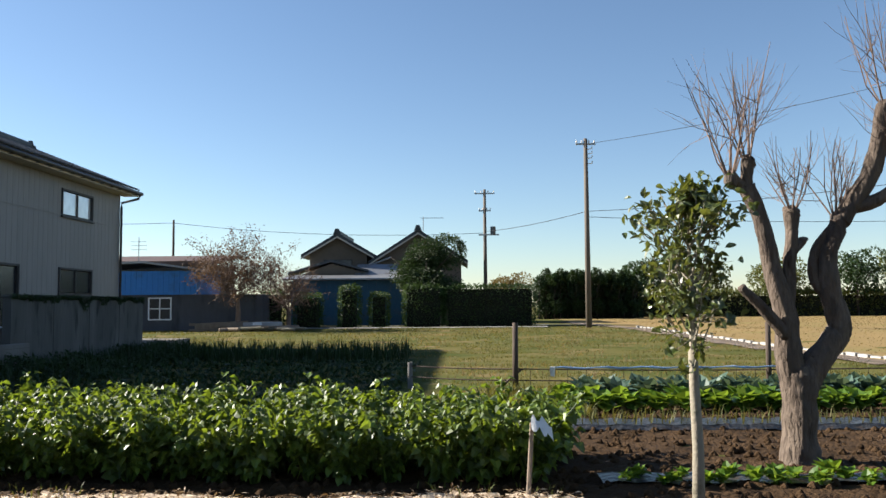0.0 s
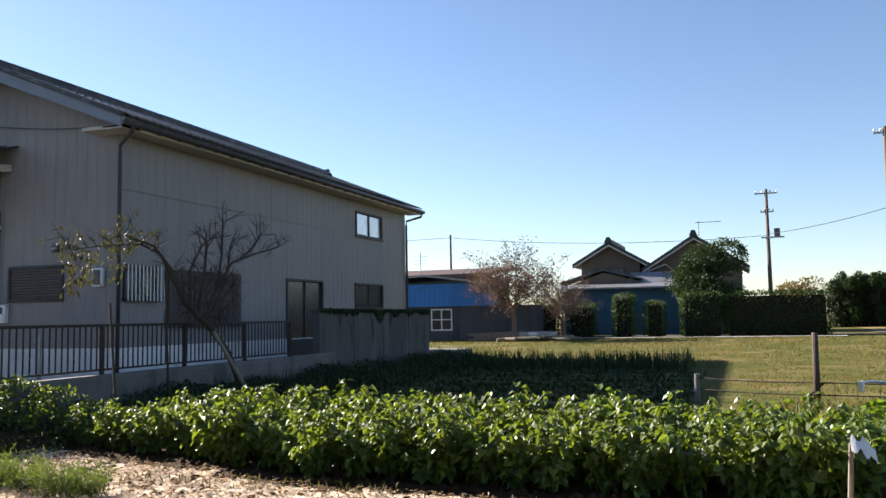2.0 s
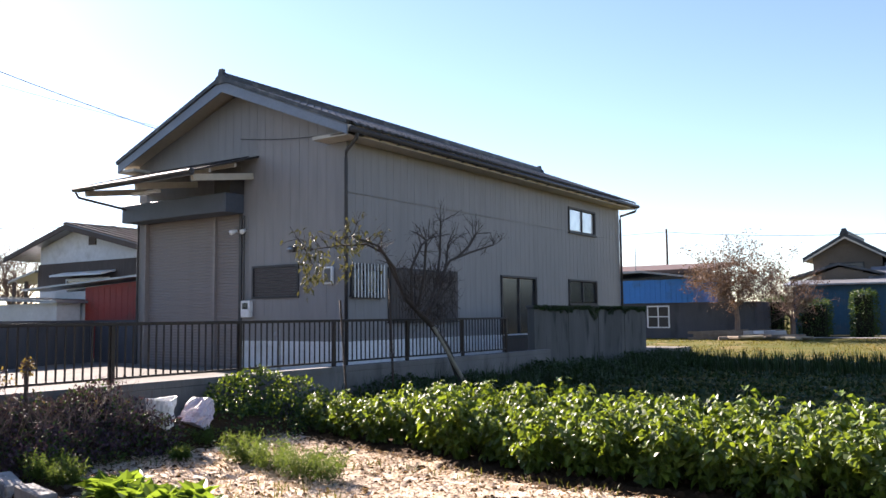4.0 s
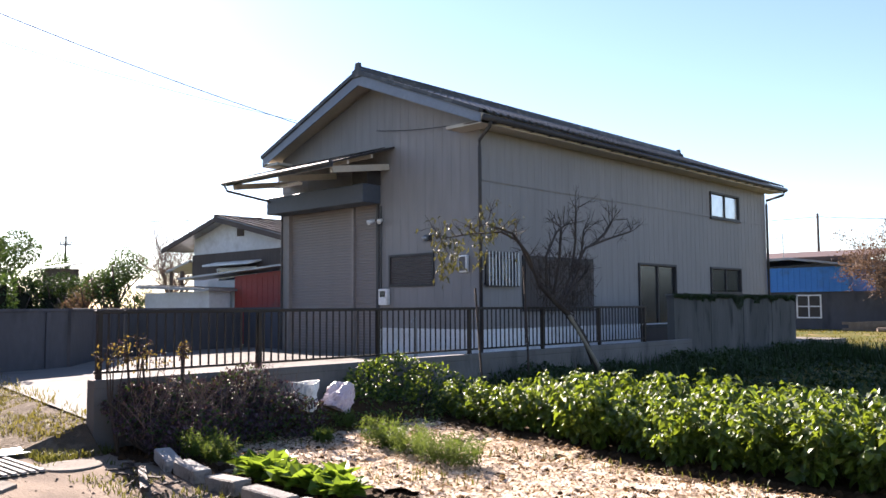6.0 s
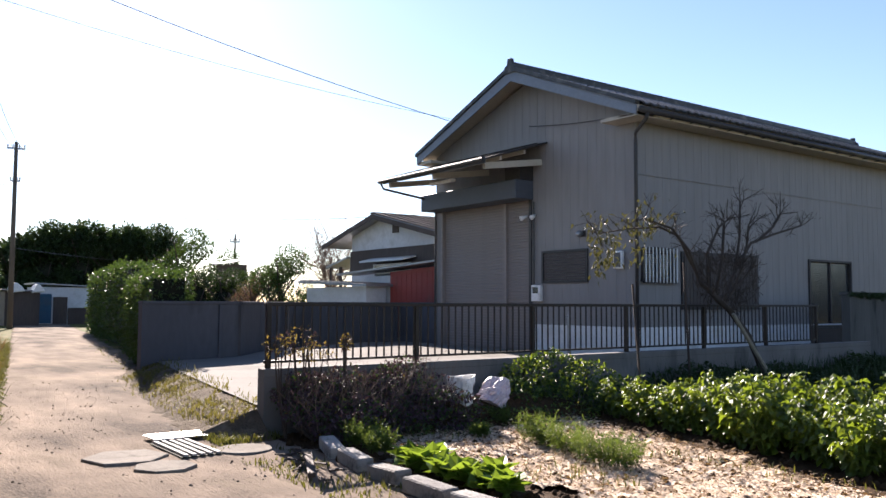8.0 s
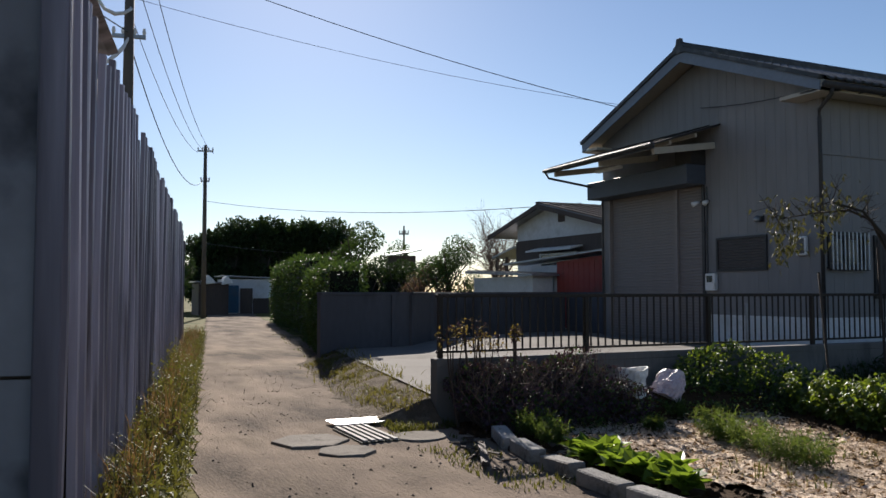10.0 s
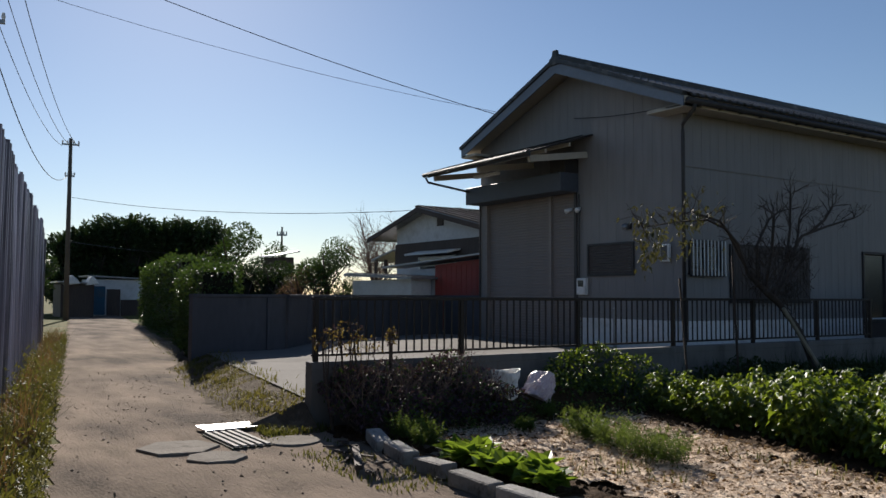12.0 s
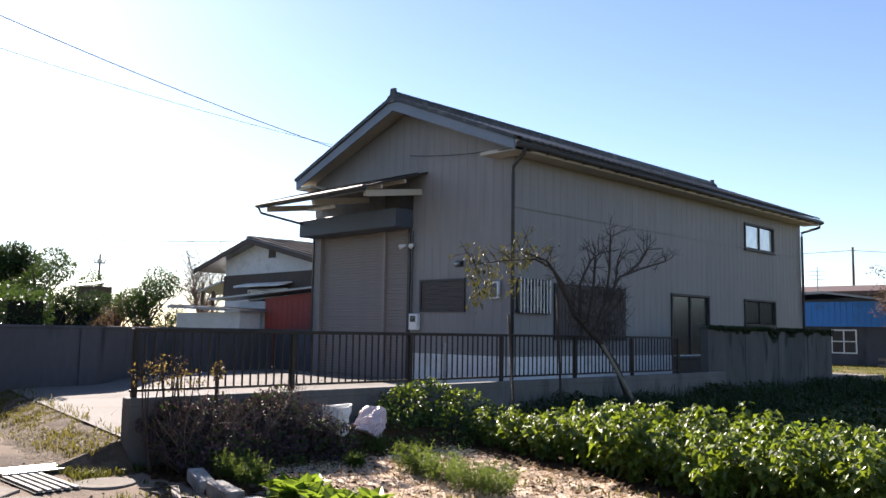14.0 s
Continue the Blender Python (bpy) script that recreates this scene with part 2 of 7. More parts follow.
def glass_material(name, tint, rough, metal=0.0):
    m = bpy.data.materials.new(name)
    m.use_nodes = True
    b = m.node_tree.nodes["Principled BSDF"]
    b.inputs["Base Color"].default_value = (*tint, 1)
    b.inputs["Roughness"].default_value, b.inputs["Specular IOR Level"].default_value, b.inputs["Metallic"].default_value = rough, 0.8, metal
    f = noise_fac(m.node_tree, 3.0)
    col = ramp_mix(m.node_tree, f, tint, tuple(c * 0.85 for c in tint))
    m.node_tree.links.new(col, b.inputs["Base Color"])
    return m


BROWN_SHUTTER = material("brown_shutter_steel", (0.075, 0.060, 0.055), (0.058, 0.047, 0.043), 0.5, big=1.5, fine=14, stain=(0.045, 0.037, 0.034), bump=0.05, stretch=(1, 1, 0.2))
# near-white, half-metallic base imitates bright sky reflected in the panes
GLASS_PALE = glass_material("frosted_sky_pane", (0.90, 0.93, 0.96), 0.16, 0.55)
GLASS_DARK = glass_material("dark_pane", (0.03, 0.032, 0.036), 0.18)

# ---- building blocks ----


class Mesh:
    """Collects vertices and faces for one mesh."""

    def __init__(self):
        self.v, self.f = [], []

    def box(self, x0, x1, y0, y1, z0, z1):
        n = len(self.v)
        self.v += [(x, y, z) for z in (z0, z1) for y in (y0, y1) for x in (x0, x1)]
        self.f += [tuple(n + i for i in q) for q in ((0, 2, 3, 1), (4, 5, 7, 6), (0, 1, 5, 4), (2, 6, 7, 3), (0, 4, 6, 2), (1, 3, 7, 5))]
        return self

    def beam(self, a, b, w, h):
        """A square bar from a to b, w wide and h deep."""
        a, b = Vector(a), Vector(b)
        d = (b - a).normalized()
        side = d.cross(Vector((0, 0, 1)))
        side = side.normalized() if side.length > 1e-4 else Vector((1, 0, 0))
        up = side.cross(d)
        n = len(self.v)
        for p in (a, b):
            for i, j in ((-1, -1), (1, -1), (1, 1), (-1, 1)):
                self.v.append(tuple(p + side * (i * w / 2) + up * (j * h / 2)))
        self.f += [tuple(n + i for i in q) for q in ((0, 3, 2, 1), (4, 5, 6, 7), (0, 1, 5, 4), (1, 2, 6, 5), (2, 3, 7, 6), (3, 0, 4, 7))]
        return self

    def tube(self, pts, radii, n=7, cap=True):
        pts = [Vector(p) for p in pts]
        start = len(self.v)
        ref = Vector((0.31, 0.17, 0.93))
        for i, p in enumerate(pts):
            d = (pts[min(i + 1, len(pts) - 1)] - pts[max(i - 1, 0)]).normalized()
            s = d.cross(ref)
            s = s.normalized() if s.length > 1e-3 else Vector((1, 0, 0))
            u = s.cross(d)
            for k in range(n):
                a = 2 * math.pi * k / n
                self.v.append(tuple(p + (s * math.cos(a) + u * math.sin(a)) * radii[i]))
        for i in range(len(pts) - 1):
            for k in range(n):
                a, b = start + i * n + k, start + i * n + (k + 1) % n
                self.f.append((a, b, b + n, a + n))
        if cap:
            self.f.append(tuple(start + k for k in reversed(range(n))))
            self.f.append(tuple(start + (len(pts) - 1) * n + k for k in range(n)))
        return self

    def quad(self, a, b, c, d):
        n = len(self.v)
        self.v += [tuple(a), tuple(b), tuple(c), tuple(d)]
        self.f.append((n, n + 1, n + 2, n + 3))
        return self

    def prism(self, outline, x=None, y=None, z=None):
        """A flat outline given depth along one axis: x, y or z is (from, to); the outline holds the other two coordinates."""
        n, k = len(self.v), len(outline)
        span = x or y or z
        for s in span:
            for a, b in outline:
                self.v.append((s, a, b) if x else (a, s, b) if y else (a, b, s))
        self.f.append(tuple(n + i for i in range(k)))
        self.f.append(tuple(n + k + i for i in reversed(range(k))))
        for i in range(k):
            j = (i + 1) % k
            self.f.append((n + j, n + i, n + k + i, n + k + j))
        return self

    def leaves(self, at, way, up, length, width, bend=0.25, ovate=False):
        """Folded leaves: base points, directions, and rough upward sides, all as arrays."""
        at, way, up = np.asarray(at, float), np.asarray(way, float), np.asarray(up, float)
        count = len(at)
        length, width = np.broadcast_to(length, count)[:, None], np.broadcast_to(width, count)[:, None]
        way = way / np.maximum(np.linalg.norm(way, axis=1, keepdims=True), 1e-6)
        side = np.cross(way, up)
        side /= np.maximum(np.linalg.norm(side, axis=1, keepdims=True), 1e-6)
        nrm = np.cross(side, way)
        mid = at + way * length * 0.45 + nrm * length * 0.03
        lift = nrm * width * 0.22
        tip = at + way * length - nrm * length * bend
        n = len(self.v)
        if ovate:
            far = at + way * length * 0.78 - nrm * length * bend * 0.45
            near = at + way * length * 0.22
            l1, r1 = near + side * width * 0.42 + lift, near - side * width * 0.42 + lift
            l2, r2 = mid + side * width * 0.56 + lift, mid - side * width * 0.56 + lift
            l3, r3 = far + side * width * 0.36 + lift * 0.5, far - side * width * 0.36 + lift * 0.5
            rows = np.stack([at, l1, l2, l3, tip, r3, r2, r1, mid], 1).reshape(-1, 3)
            self.v += [tuple(r) for r in rows.tolist()]
            for i in range(n, n + 9 * count, 9):
                self.f += [(i, i + 8, i + 2, i + 1), (i + 8, i + 4, i + 3, i + 2), (i, i + 7, i + 6, i + 8), (i + 8, i + 6, i + 5, i + 4)]
            return self
        left, right = mid + side * width * 0.5 + lift, mid - side * width * 0.5 + lift
        rows = np.stack([at, left, mid, right, tip], 1).reshape(-1, 3)
        self.v += [tuple(r) for r in rows.tolist()]
        for i in range(n, n + 5 * count, 5):
            self.f += [(i, i + 2, i + 1), (i, i + 3, i + 2), (i + 1, i + 2, i + 4), (i + 2, i + 3, i + 4)]
        return self

    def blades(self, at, height, width, lean, rng):
        """Narrow upright blades, bent over at the tip."""
        at = np.asarray(at, float)
        count = len(at)
        ang = rng.uniform(0, 2 * np.pi, count)
        out = np.stack([np.cos(ang), np.sin(ang), np.zeros(count)], 1)
        side = np.stack([-np.sin(ang), np.cos(ang), np.zeros(count)], 1) * (width / 2)
        h = height * rng.uniform(0.55, 1.15, count)[:, None]
        ln = lean * rng.uniform(0.2, 1.2, count)[:, None]
        mid = at + out * h * ln * 0.35 + np.array([0, 0, 1]) * h * 0.62
        tip = at + out * h * ln + np.array([0, 0, 1]) * h
        n = len(self.v)
        rows = np.stack([at - side, at + side, mid + side * 0.8, mid - side * 0.8, tip], 1).reshape(-1, 3)
        self.v += [tuple(r) for r in rows.tolist()]
        for i in range(n, n + 5 * count, 5):
            self.f += [(i, i + 1, i + 2, i + 3), (i + 3, i + 2, i + 4)]
        return self

    def data(self, name, mat, smooth=False, bevel=0.0):
        me = bpy.data.meshes.new(name)
        me.from_pydata(self.v, [], self.f)
        if bevel:
            bm = bmesh.new()
            bm.from_mesh(me)
            bmesh.ops.bevel(bm, geom=bm.edges[:], offset=bevel, segments=1, affect="EDGES", clamp_overlap=True)
            bm.to_mesh(me)
            bm.free()
        me.materials.append(mat)
        if smooth:
            me.polygons.foreach_set("use_smooth", [True] * len(me.polygons))
        me.update()
        return me


def part(name, mesh, mat, parent, label="", smooth=False, bevel=0.0):
    """One mesh object under a thing or a part; its vertices are given in the world."""
    data = mesh.data(name, mat, smooth, bevel) if isinstance(mesh, Mesh) else mesh
    ob = new(name, data)
    ob.parent = parent
    top, m = parent, Matrix()
    while top:
        m = top.matrix_basis @ top.matrix_parent_inverse @ m if top.parent else top.matrix_basis @ m
        top = top.parent
    ob.matrix_parent_inverse = m.inverted()
    if parent.parent:
        ob.matrix_parent_inverse = Matrix()
    return tagged(ob, label) if label else ob


def thing(name, label, category, at=(0, 0, 0), group="", kind=""):
    ob = new(name)
    ob.empty_display_size = 0.2
    ob.matrix_basis = Matrix.Translation(at)
    return tagged(ob, label, category, group, kind)


def single(name, mesh, mat, label, category, kind="", group="", smooth=False, bevel=0.0):
    return tagged(new(name, mesh.data(name, mat, smooth, bevel)), label, category, group, kind)


def smoothstep(a, b, x):
    t = min(1.0, max(0.0, (x - a) / (b - a)))
    return t * t * (3 - 2 * t)


def ground_z(x, y):
    """Height of the land: level garden, rising a little to the far field and along the track."""
    return 0.27 * smoothstep(24, 46, y) + 0.14 * smoothstep(12, 45, -x) * (1 - smoothstep(20, 40, y))


def lumps(x, y, size, high):
    return high * (noise.noise((x / size, y / size, 3.1)) + 0.5 * noise.noise((x / size * 2.3, y / size * 2.3, 7.7)))


def sheet(name, inside, x0, x1, y0, y1, step, lift, mat, label, category, rough=0.0, size=0.3, kind="structure"):
    """A patch of ground cover that follows the land; inside(x, y) says where it lies."""
    m, index = Mesh(), {}
    nx, ny = int((x1 - x0) / step), int((y1 - y0) / step)

    def corner(i, j):
        if (i, j) not in index:
            x, y = x0 + i * step, y0 + j * step
            index[i, j] = len(m.v)
            m.v.append((x, y, ground_z(x, y) + lift + lumps(x, y, size, rough)))
        return index[i, j]

    for i in range(nx):
        for j in range(ny):
            if inside(x0 + (i + 0.5) * step, y0 + (j + 0.5) * step):
                m.f.append((corner(i, j), corner(i + 1, j), corner(i + 1, j + 1), corner(i, j + 1)))
    return single(name, m, mat, label, category, kind, smooth=True)


def hang(a, b, sag, n=14):
    a, b = Vector(a), Vector(b)
    return [a.lerp(b, i / n) - Vector((0, 0, sag * 4 * (i / n) * (1 - i / n))) for i in range(n + 1)]

# ---- land ----
def track_left(x):
    return -0.22 - 0.163 * x


def ground_sheet():
    m = Mesh()
    xs = [-400, -200, -120] + list(range(-90, 91, 3)) + [120, 200, 400]
    ys = [-200, -100, -40] + list(range(-12, 121, 3)) + [160, 250, 500]
    for y in ys:
        for x in xs:
            m.v.append((x, y, ground_z(x, y)))
    w = len(xs)
    for j in range(len(ys) - 1):
        for i in range(w - 1):
            m.f.append((j * w + i, j * w + i + 1, (j + 1) * w + i + 1, (j + 1) * w + i))
    return single("ground", m, GRASS, "short rough grass with worn yellowish patches", "ground", "structure", smooth=True)


ground_sheet()


def row_near(x):
    """Near edge of the leafy crop row."""
    return 7.2 if x > 0 else 7.2 + (-x) * 0.05 + max(0.0, -x - 4) * 0.23


def in_garden(x, y):
    if not (-9.3 < x < 9.0):
        return False
    south = 4.15 if x < -5 else 3.2
    return south < y < (14.2 if x > 1.2 else row_near(x) + 3.2)


def in_straw(x, y):
    edge = row_near(x) - 0.35 + lumps(x, y, 0.7, 0.28)
    west = -8.6 + lumps(y, x, 0.6, 0.4)
    if noise.noise((x * 2.6, y * 3.4, 4.2)) + 0.6 * noise.noise((x * 7.1, y * 8.3, 1.2)) < -0.5:
        return False
    return x < 0.9 + lumps(x, y, 0.5, 0.4) and x > west and max(4.35, 4.9 + 0.2 * lumps(x, y, 0.4, 1.0)) < y < edge


sheet("garden_soil", in_garden, -9.3, 9.0, 3.2, 14.2, 0.09, 0.02, SOIL, "dark brown dug garden soil with clods", "soil", 0.035, 0.16)
sheet("straw_mulch", in_straw, -9.0, 1.6, 4.2, 9.4, 0.05, 0.05, STRAW, "pale pinkish straw and chaff spread over the soil", "mulch", 0.03, 0.12)


def in_track(x, y):
    base = track_left(x)
    return base + lumps(x, y, 0.8, 0.12) < y < base + 3.1 + (0.9 if x > -12 else 0.0) + lumps(x, y, 1.1, 0.2)


sheet("track", in_track, -62, 6, -2, 14, 0.12, 0.012, TRACK, "worn gravel track with grey and sandy patches", "track", 0.014, 0.5)


sheet("dry_field", lambda x, y: x > 9.4 + (40 - y) * 0.09 + lumps(x, y, 2, 0.5) and y > 15, 8, 90, 15, 92, 0.9, 0.02, DRY, "wide field of dry straw-coloured grass", "field", 0.04, 1.5)
sheet("far_lane", lambda x, y: 51.0 < y - 0.0 * x < 52.6 + lumps(x, y, 3, 0.3), -30, 9, 50, 54, 0.5, 0.03, CONCRETE_OLD, "pale lane in front of the clipped hedges", "lane", 0.01, 1.0)
sheet("field_path", lambda x, y: abs(x - 9.3 - (40 - y) * 0.09) < 0.55 + lumps(x, y, 1.4, 0.2) and y > 15, 7, 14, 15, 60, 0.3, 0.035, GRAVEL, "narrow grey path along the dry field", "path", 0.01, 0.6)
sheet("hedge_lane", lambda x, y: 47.0 + lumps(x, y, 3, 0.3) < y < 48.3 + lumps(x, y, 2, 0.2), -15, 5, 46, 49, 0.4, 0.04, CONCRETE, "pale dusty lane at the foot of the clipped hedges", "lane", 0.01, 1.0)
edging = thing("field_edging", "row of pale concrete edging stones beside the dry field", "edging", (10, 30, 0.1))
for k in range(44):
    y = 18.0 + k * 0.62
    x = 9.95 + (40 - y) * 0.09
    part("edging_stone", Mesh().box(x - 0.07, x + 0.07, y, y + 0.58, ground_z(x, y) - 0.05, ground_z(x, y) + 0.10 + 0.02 * math.sin(k * 2.1)), CONCRETE, edging)

# ---- yard ----

def yard_z(x, y):
    return 0.34


def yard_slab():
    """A ruled patch from the track to the building, and a strip along its side."""
    m, n = Mesh(), 30
    c00, c10, c11, c01 = Vector((-9.56, 4.2, 0)), Vector((-18.4, 5.65, 0)), Vector((-24.6, 16.2, 0)), Vector((-9.56, 16.2, 0))
    for j in range(n + 1):
        for i in range(n + 1):
            p = c00.lerp(c10, i / n).lerp(c01.lerp(c11, i / n), j / n)
            m.v.append((p.x, p.y, yard_z(p.x, p.y)))
    for j in range(n):
        for i in range(n):
            m.f.append((j * (n + 1) + i, (j + 1) * (n + 1) + i, (j + 1) * (n + 1) + i + 1, j * (n + 1) + i + 1))
    m.box(-13.2, -9.56, 16.2, 18.4, 0.1, 0.336).box(-13.2, -10.04, 18.4, 26.05, 0.1, 0.336).box(-22.9, -10.6, 26.05, 33.0, 0.0, 0.336)
    return single("yard_slab", m, YARD, "pale concrete yard sloping down to the gravel track", "yard", "structure", smooth=False)


yard_slab()
# stony bank from the slab down to the track
skirt, BANK_ROWS = Mesh(), 6
for k in range(91):
    p = Vector((-9.57, 4.18, 0)).lerp(Vector((-18.4, 5.65, 0)), k / 90)
    wide = 0.95 + lumps(p.x, p.y, 0.7, 0.16)
    for r in range(BANK_ROWS + 1):
        f = r / BANK_ROWS
        x, y = p.x - 0.12 * f, p.y + 0.1 - (wide + 0.1) * f
        z = (yard_z(p.x, p.y) - 0.015) * (1 - smoothstep(0.04, 1.0, f) ** 0.8) - 0.02 * f
        skirt.v.append((x, y, z + (lumps(x, y, 0.17, 0.035) if 0 < r < BANK_ROWS else 0)))
for k in range(90):
    for r in range(BANK_ROWS):
        a = k * (BANK_ROWS + 1) + r
        skirt.f.append((a, a + 1, a + BANK_ROWS + 2, a + BANK_ROWS + 1))
skirt.quad((-9.56, 4.155, 0.325), (-9.56, 4.155, 0.32), (-9.69, 3.25, -0.02), (-8.9, 4.1, -0.02))
single("yard_bank", skirt, BANK, "stony bank between the yard and the track", "bank", "structure", smooth=True)

# retaining wall under the yard fence: blocks with recessed joints
retaining = thing("retaining_wall", "grey concrete block retaining wall under the yard fence", "wall", (-9.45, 11, 0), kind="structure")
part("wall_core", Mesh().box(-9.54, -9.36, 4.16, 18.4, -0.1, 0.70), CONCRETE_OLD, retaining)
part("coping", Mesh().box(-9.542, -9.358, 4.158, 18.4, 0.70, 0.80), CONCRETE_OLD, retaining, bevel=0.008)

# fence of thin upright bars on the retaining wall
fence = thing("yard_fence", "low dark brown aluminium fence of upright bars", "fence", (-9.46, 11, 0.8), kind="")
for k, y in enumerate((4.25, 6.41, 8.53, 10.61, 12.67, 14.6, 16.4)):
    part("post", Mesh().box(-9.49, -9.43, y - 0.03, y + 0.03, 0.80, 1.58), BROWN_ALU, fence, bevel=0.004)
part("top_rail", Mesh().box(-9.495, -9.425, 4.2, 16.45, 1.545, 1.59), BROWN_ALU, fence, bevel=0.006)
part("bottom_rail", Mesh().box(-9.48, -9.44, 4.2, 16.45, 0.86, 0.89), BROWN_ALU, fence)
bar = Mesh().box(-0.009, 0.009, -0.009, 0.009, 0.89, 1.545).data("bar", BROWN_ALU)
y = 4.36
while y < 16.4:
    o = part("bar", bar, BROWN_ALU, fence)
    o.location = (-9.46, y, 0)
    y += 0.118

# tall block wall with stained face beyond the fence
bw = thing("block_wall", "weathered grey concrete wall with black streaks and a coping", "wall", (-9.9, 22, 0), kind="structure")
part("wall_face", Mesh().box(-10.02, -9.84, 18.45, 26.1, 0, 1.80), STREAKED, bw)
part("coping", Mesh().box(-10.06, -9.80, 18.42, 26.13, 1.80, 1.87), STREAKED, bw, bevel=0.012)
for k in range(4):
    part("pilaster", Mesh().box(-9.84, -9.825, 18.45 + k * 1.95, 18.52 + k * 1.95, 0, 1.80), STREAKED, bw)

# neighbour's boundary wall behind the yard, turning back beside the warehouse
bound = thing("boundary_wall", "dark grey concrete block boundary wall along the yard", "wall", (-17.1, 8.5, 0.4), kind="structure")
for ba, bb in ((Vector((-17.9, 5.2, 0)), Vector((-18.6, 7.6, 0))), (Vector((-18.68, 7.68, 0)), Vector((-22.9, 10.9, 0))), (Vector((-22.96, 11.0, 0)), Vector((-23.3, 15.1, 0))), (Vector((-23.3, 15.25, 0)), Vector((-20.98, 15.3, 0)))):
    bd, bl = (bb - ba).normalized(), (bb - ba).length
    part("wall_core", Mesh().beam(ba + Vector((0, 0, 0.75)), bb + Vector((0, 0, 0.75)), 0.13, 1.6), BOUND_WALL, bound)
    part("coping", Mesh().beam(ba + Vector((0, 0, 1.58)), bb + Vector((0, 0, 1.58)), 0.19, 0.07), BOUND_WALL, bound, bevel=0.01)
    for k in range(1, int(bl / 2.0) + 1):
        p = ba + bd * (k * 2.0) + Vector((bd.y, -bd.x, 0)) * 0.075
        part("pilaster", Mesh().box(p.x - 0.05, p.x + 0.05, p.y - 0.05, p.y + 0.05, 0.0, 1.54), BOUND_WALL, bound, bevel=0.008)

# ---- warehouse ----
WX0, WX1, WY0, WY1, WZ0 = -20.95, -13.0, 15.0, 31.8, 0.72
EAVE, RIDGE_X, RIDGE = 6.0, -16.75, 7.72
SLOPE = 0.395
LONG_OPEN = [(22.24, 24.56, 0.95, 2.88), (27.0, 29.42, 2.0, 2.9), (27.1, 29.4, 4.6, 5.52), (15.15, 16.35, 2.16, 2.86), (16.6, 19.76, 1.5, 2.88)]
FRONT_OPEN = [(-20.6, -16.62, 0.33, 4.40), (-16.16, -14.52, 2.12, 2.96)]


def wall_with_openings(u0, u1, z0, z1, openings, place, thick):
    """Solid wall pieces round rectangular openings; place(u, z, depth) gives the point."""
    m, index = Mesh(), {}
    us = sorted({u0, u1, *[o[0] for o in openings], *[o[1] for o in openings]})
    zs = sorted({z0, z1, *[o[2] for o in openings], *[o[3] for o in openings]})

    def solid(i, j):
        if not (0 <= i < len(us) - 1 and 0 <= j < len(zs) - 1):
            return False
        return not any(o[0] <= us[i] and us[i + 1] <= o[1] and o[2] <= zs[j] and zs[j + 1] <= o[3] for o in openings)

    def v(i, j, w):
        if (i, j, w) not in index:
            index[i, j, w] = len(m.v)
            m.v.append(place(us[i], zs[j], thick * w))
        return index[i, j, w]

    for i in range(len(us) - 1):
        for j in range(len(zs) - 1):
            if not solid(i, j):
                continue
            m.f.append((v(i, j, 0), v(i + 1, j, 0), v(i + 1, j + 1, 0), v(i, j + 1, 0)))
            m.f.append((v(i, j, 1), v(i, j + 1, 1), v(i + 1, j + 1, 1), v(i + 1, j, 1)))
            for di, dj, a, b in ((-1, 0, (0, 0), (0, 1)), (1, 0, (1, 0), (1, 1)), (0, -1, (0, 0), (1, 0)), (0, 1, (0, 1), (1, 1))):
                if not solid(i + di, j + dj):
                    m.f.append((v(i + a[0], j + a[1], 0), v(i + b[0], j + b[1], 0), v(i + b[0], j + b[1], 1), v(i + a[0], j + a[1], 1)))
    return m


wh = thing("warehouse", "two-storey warehouse with beige metal siding and dark tiled gable roof", "warehouse", (-17, 23, 0.72))
side_wall = part("side_wall", wall_with_openings(WY0, WY1, 1.05, EAVE, LONG_OPEN, lambda u, z, w: (WX1 - w, u, z), 0.15), SIDING, wh)
front_wall = part("front_wall", wall_with_openings(WX0, WX1 - 0.15, 1.05, EAVE, FRONT_OPEN, lambda u, z, w: (u, WY0 + w, z), 0.15), SIDING, wh)
part("gable", Mesh().prism([(WX0, EAVE), (WX1, EAVE), (WX1, EAVE + 0.12), (RIDGE_X, RIDGE - 0.12), (WX0, EAVE + 0.12)], y=(WY0, WY0 + 0.15)), SIDING, wh)
part("rear_wall", Mesh().prism([(WX0, 1.0), (WX1 - 0.15, 1.0), (WX1 - 0.15, EAVE), (RIDGE_X, RIDGE - 0.12), (WX0, EAVE)], y=(WY1 - 0.15, WY1)), SIDING, wh)
part("far_wall", Mesh().box(WX0, WX0 + 0.15, WY0 + 0.15, WY1 - 0.15, 1.0, EAVE), SIDING, wh)
found = Mesh().box(WX1 - 0.2, WX1 + 0.03, WY0 - 0.03, WY1, 0.3, 1.05)
part("foundation", found, FOUND, wh, "white rendered foundation strip")
part("foundation", Mesh().box(-16.62, WX1 - 0.2, WY0 - 0.03, WY0 + 0.2, 0.3, 1.05), FOUND, wh, "white rendered foundation strip")
part("floor", Mesh().box(WX0, WX1 - 0.2, WY0 + 0.2, WY1, 0.1, 0.36), CONCRETE, wh)
part("loft_floor", Mesh().box(WX0 + 0.15, WX1 - 0.15, WY0 + 0.15, WY1 - 0.15, 3.4, 3.5), DARK_BOARD, wh)


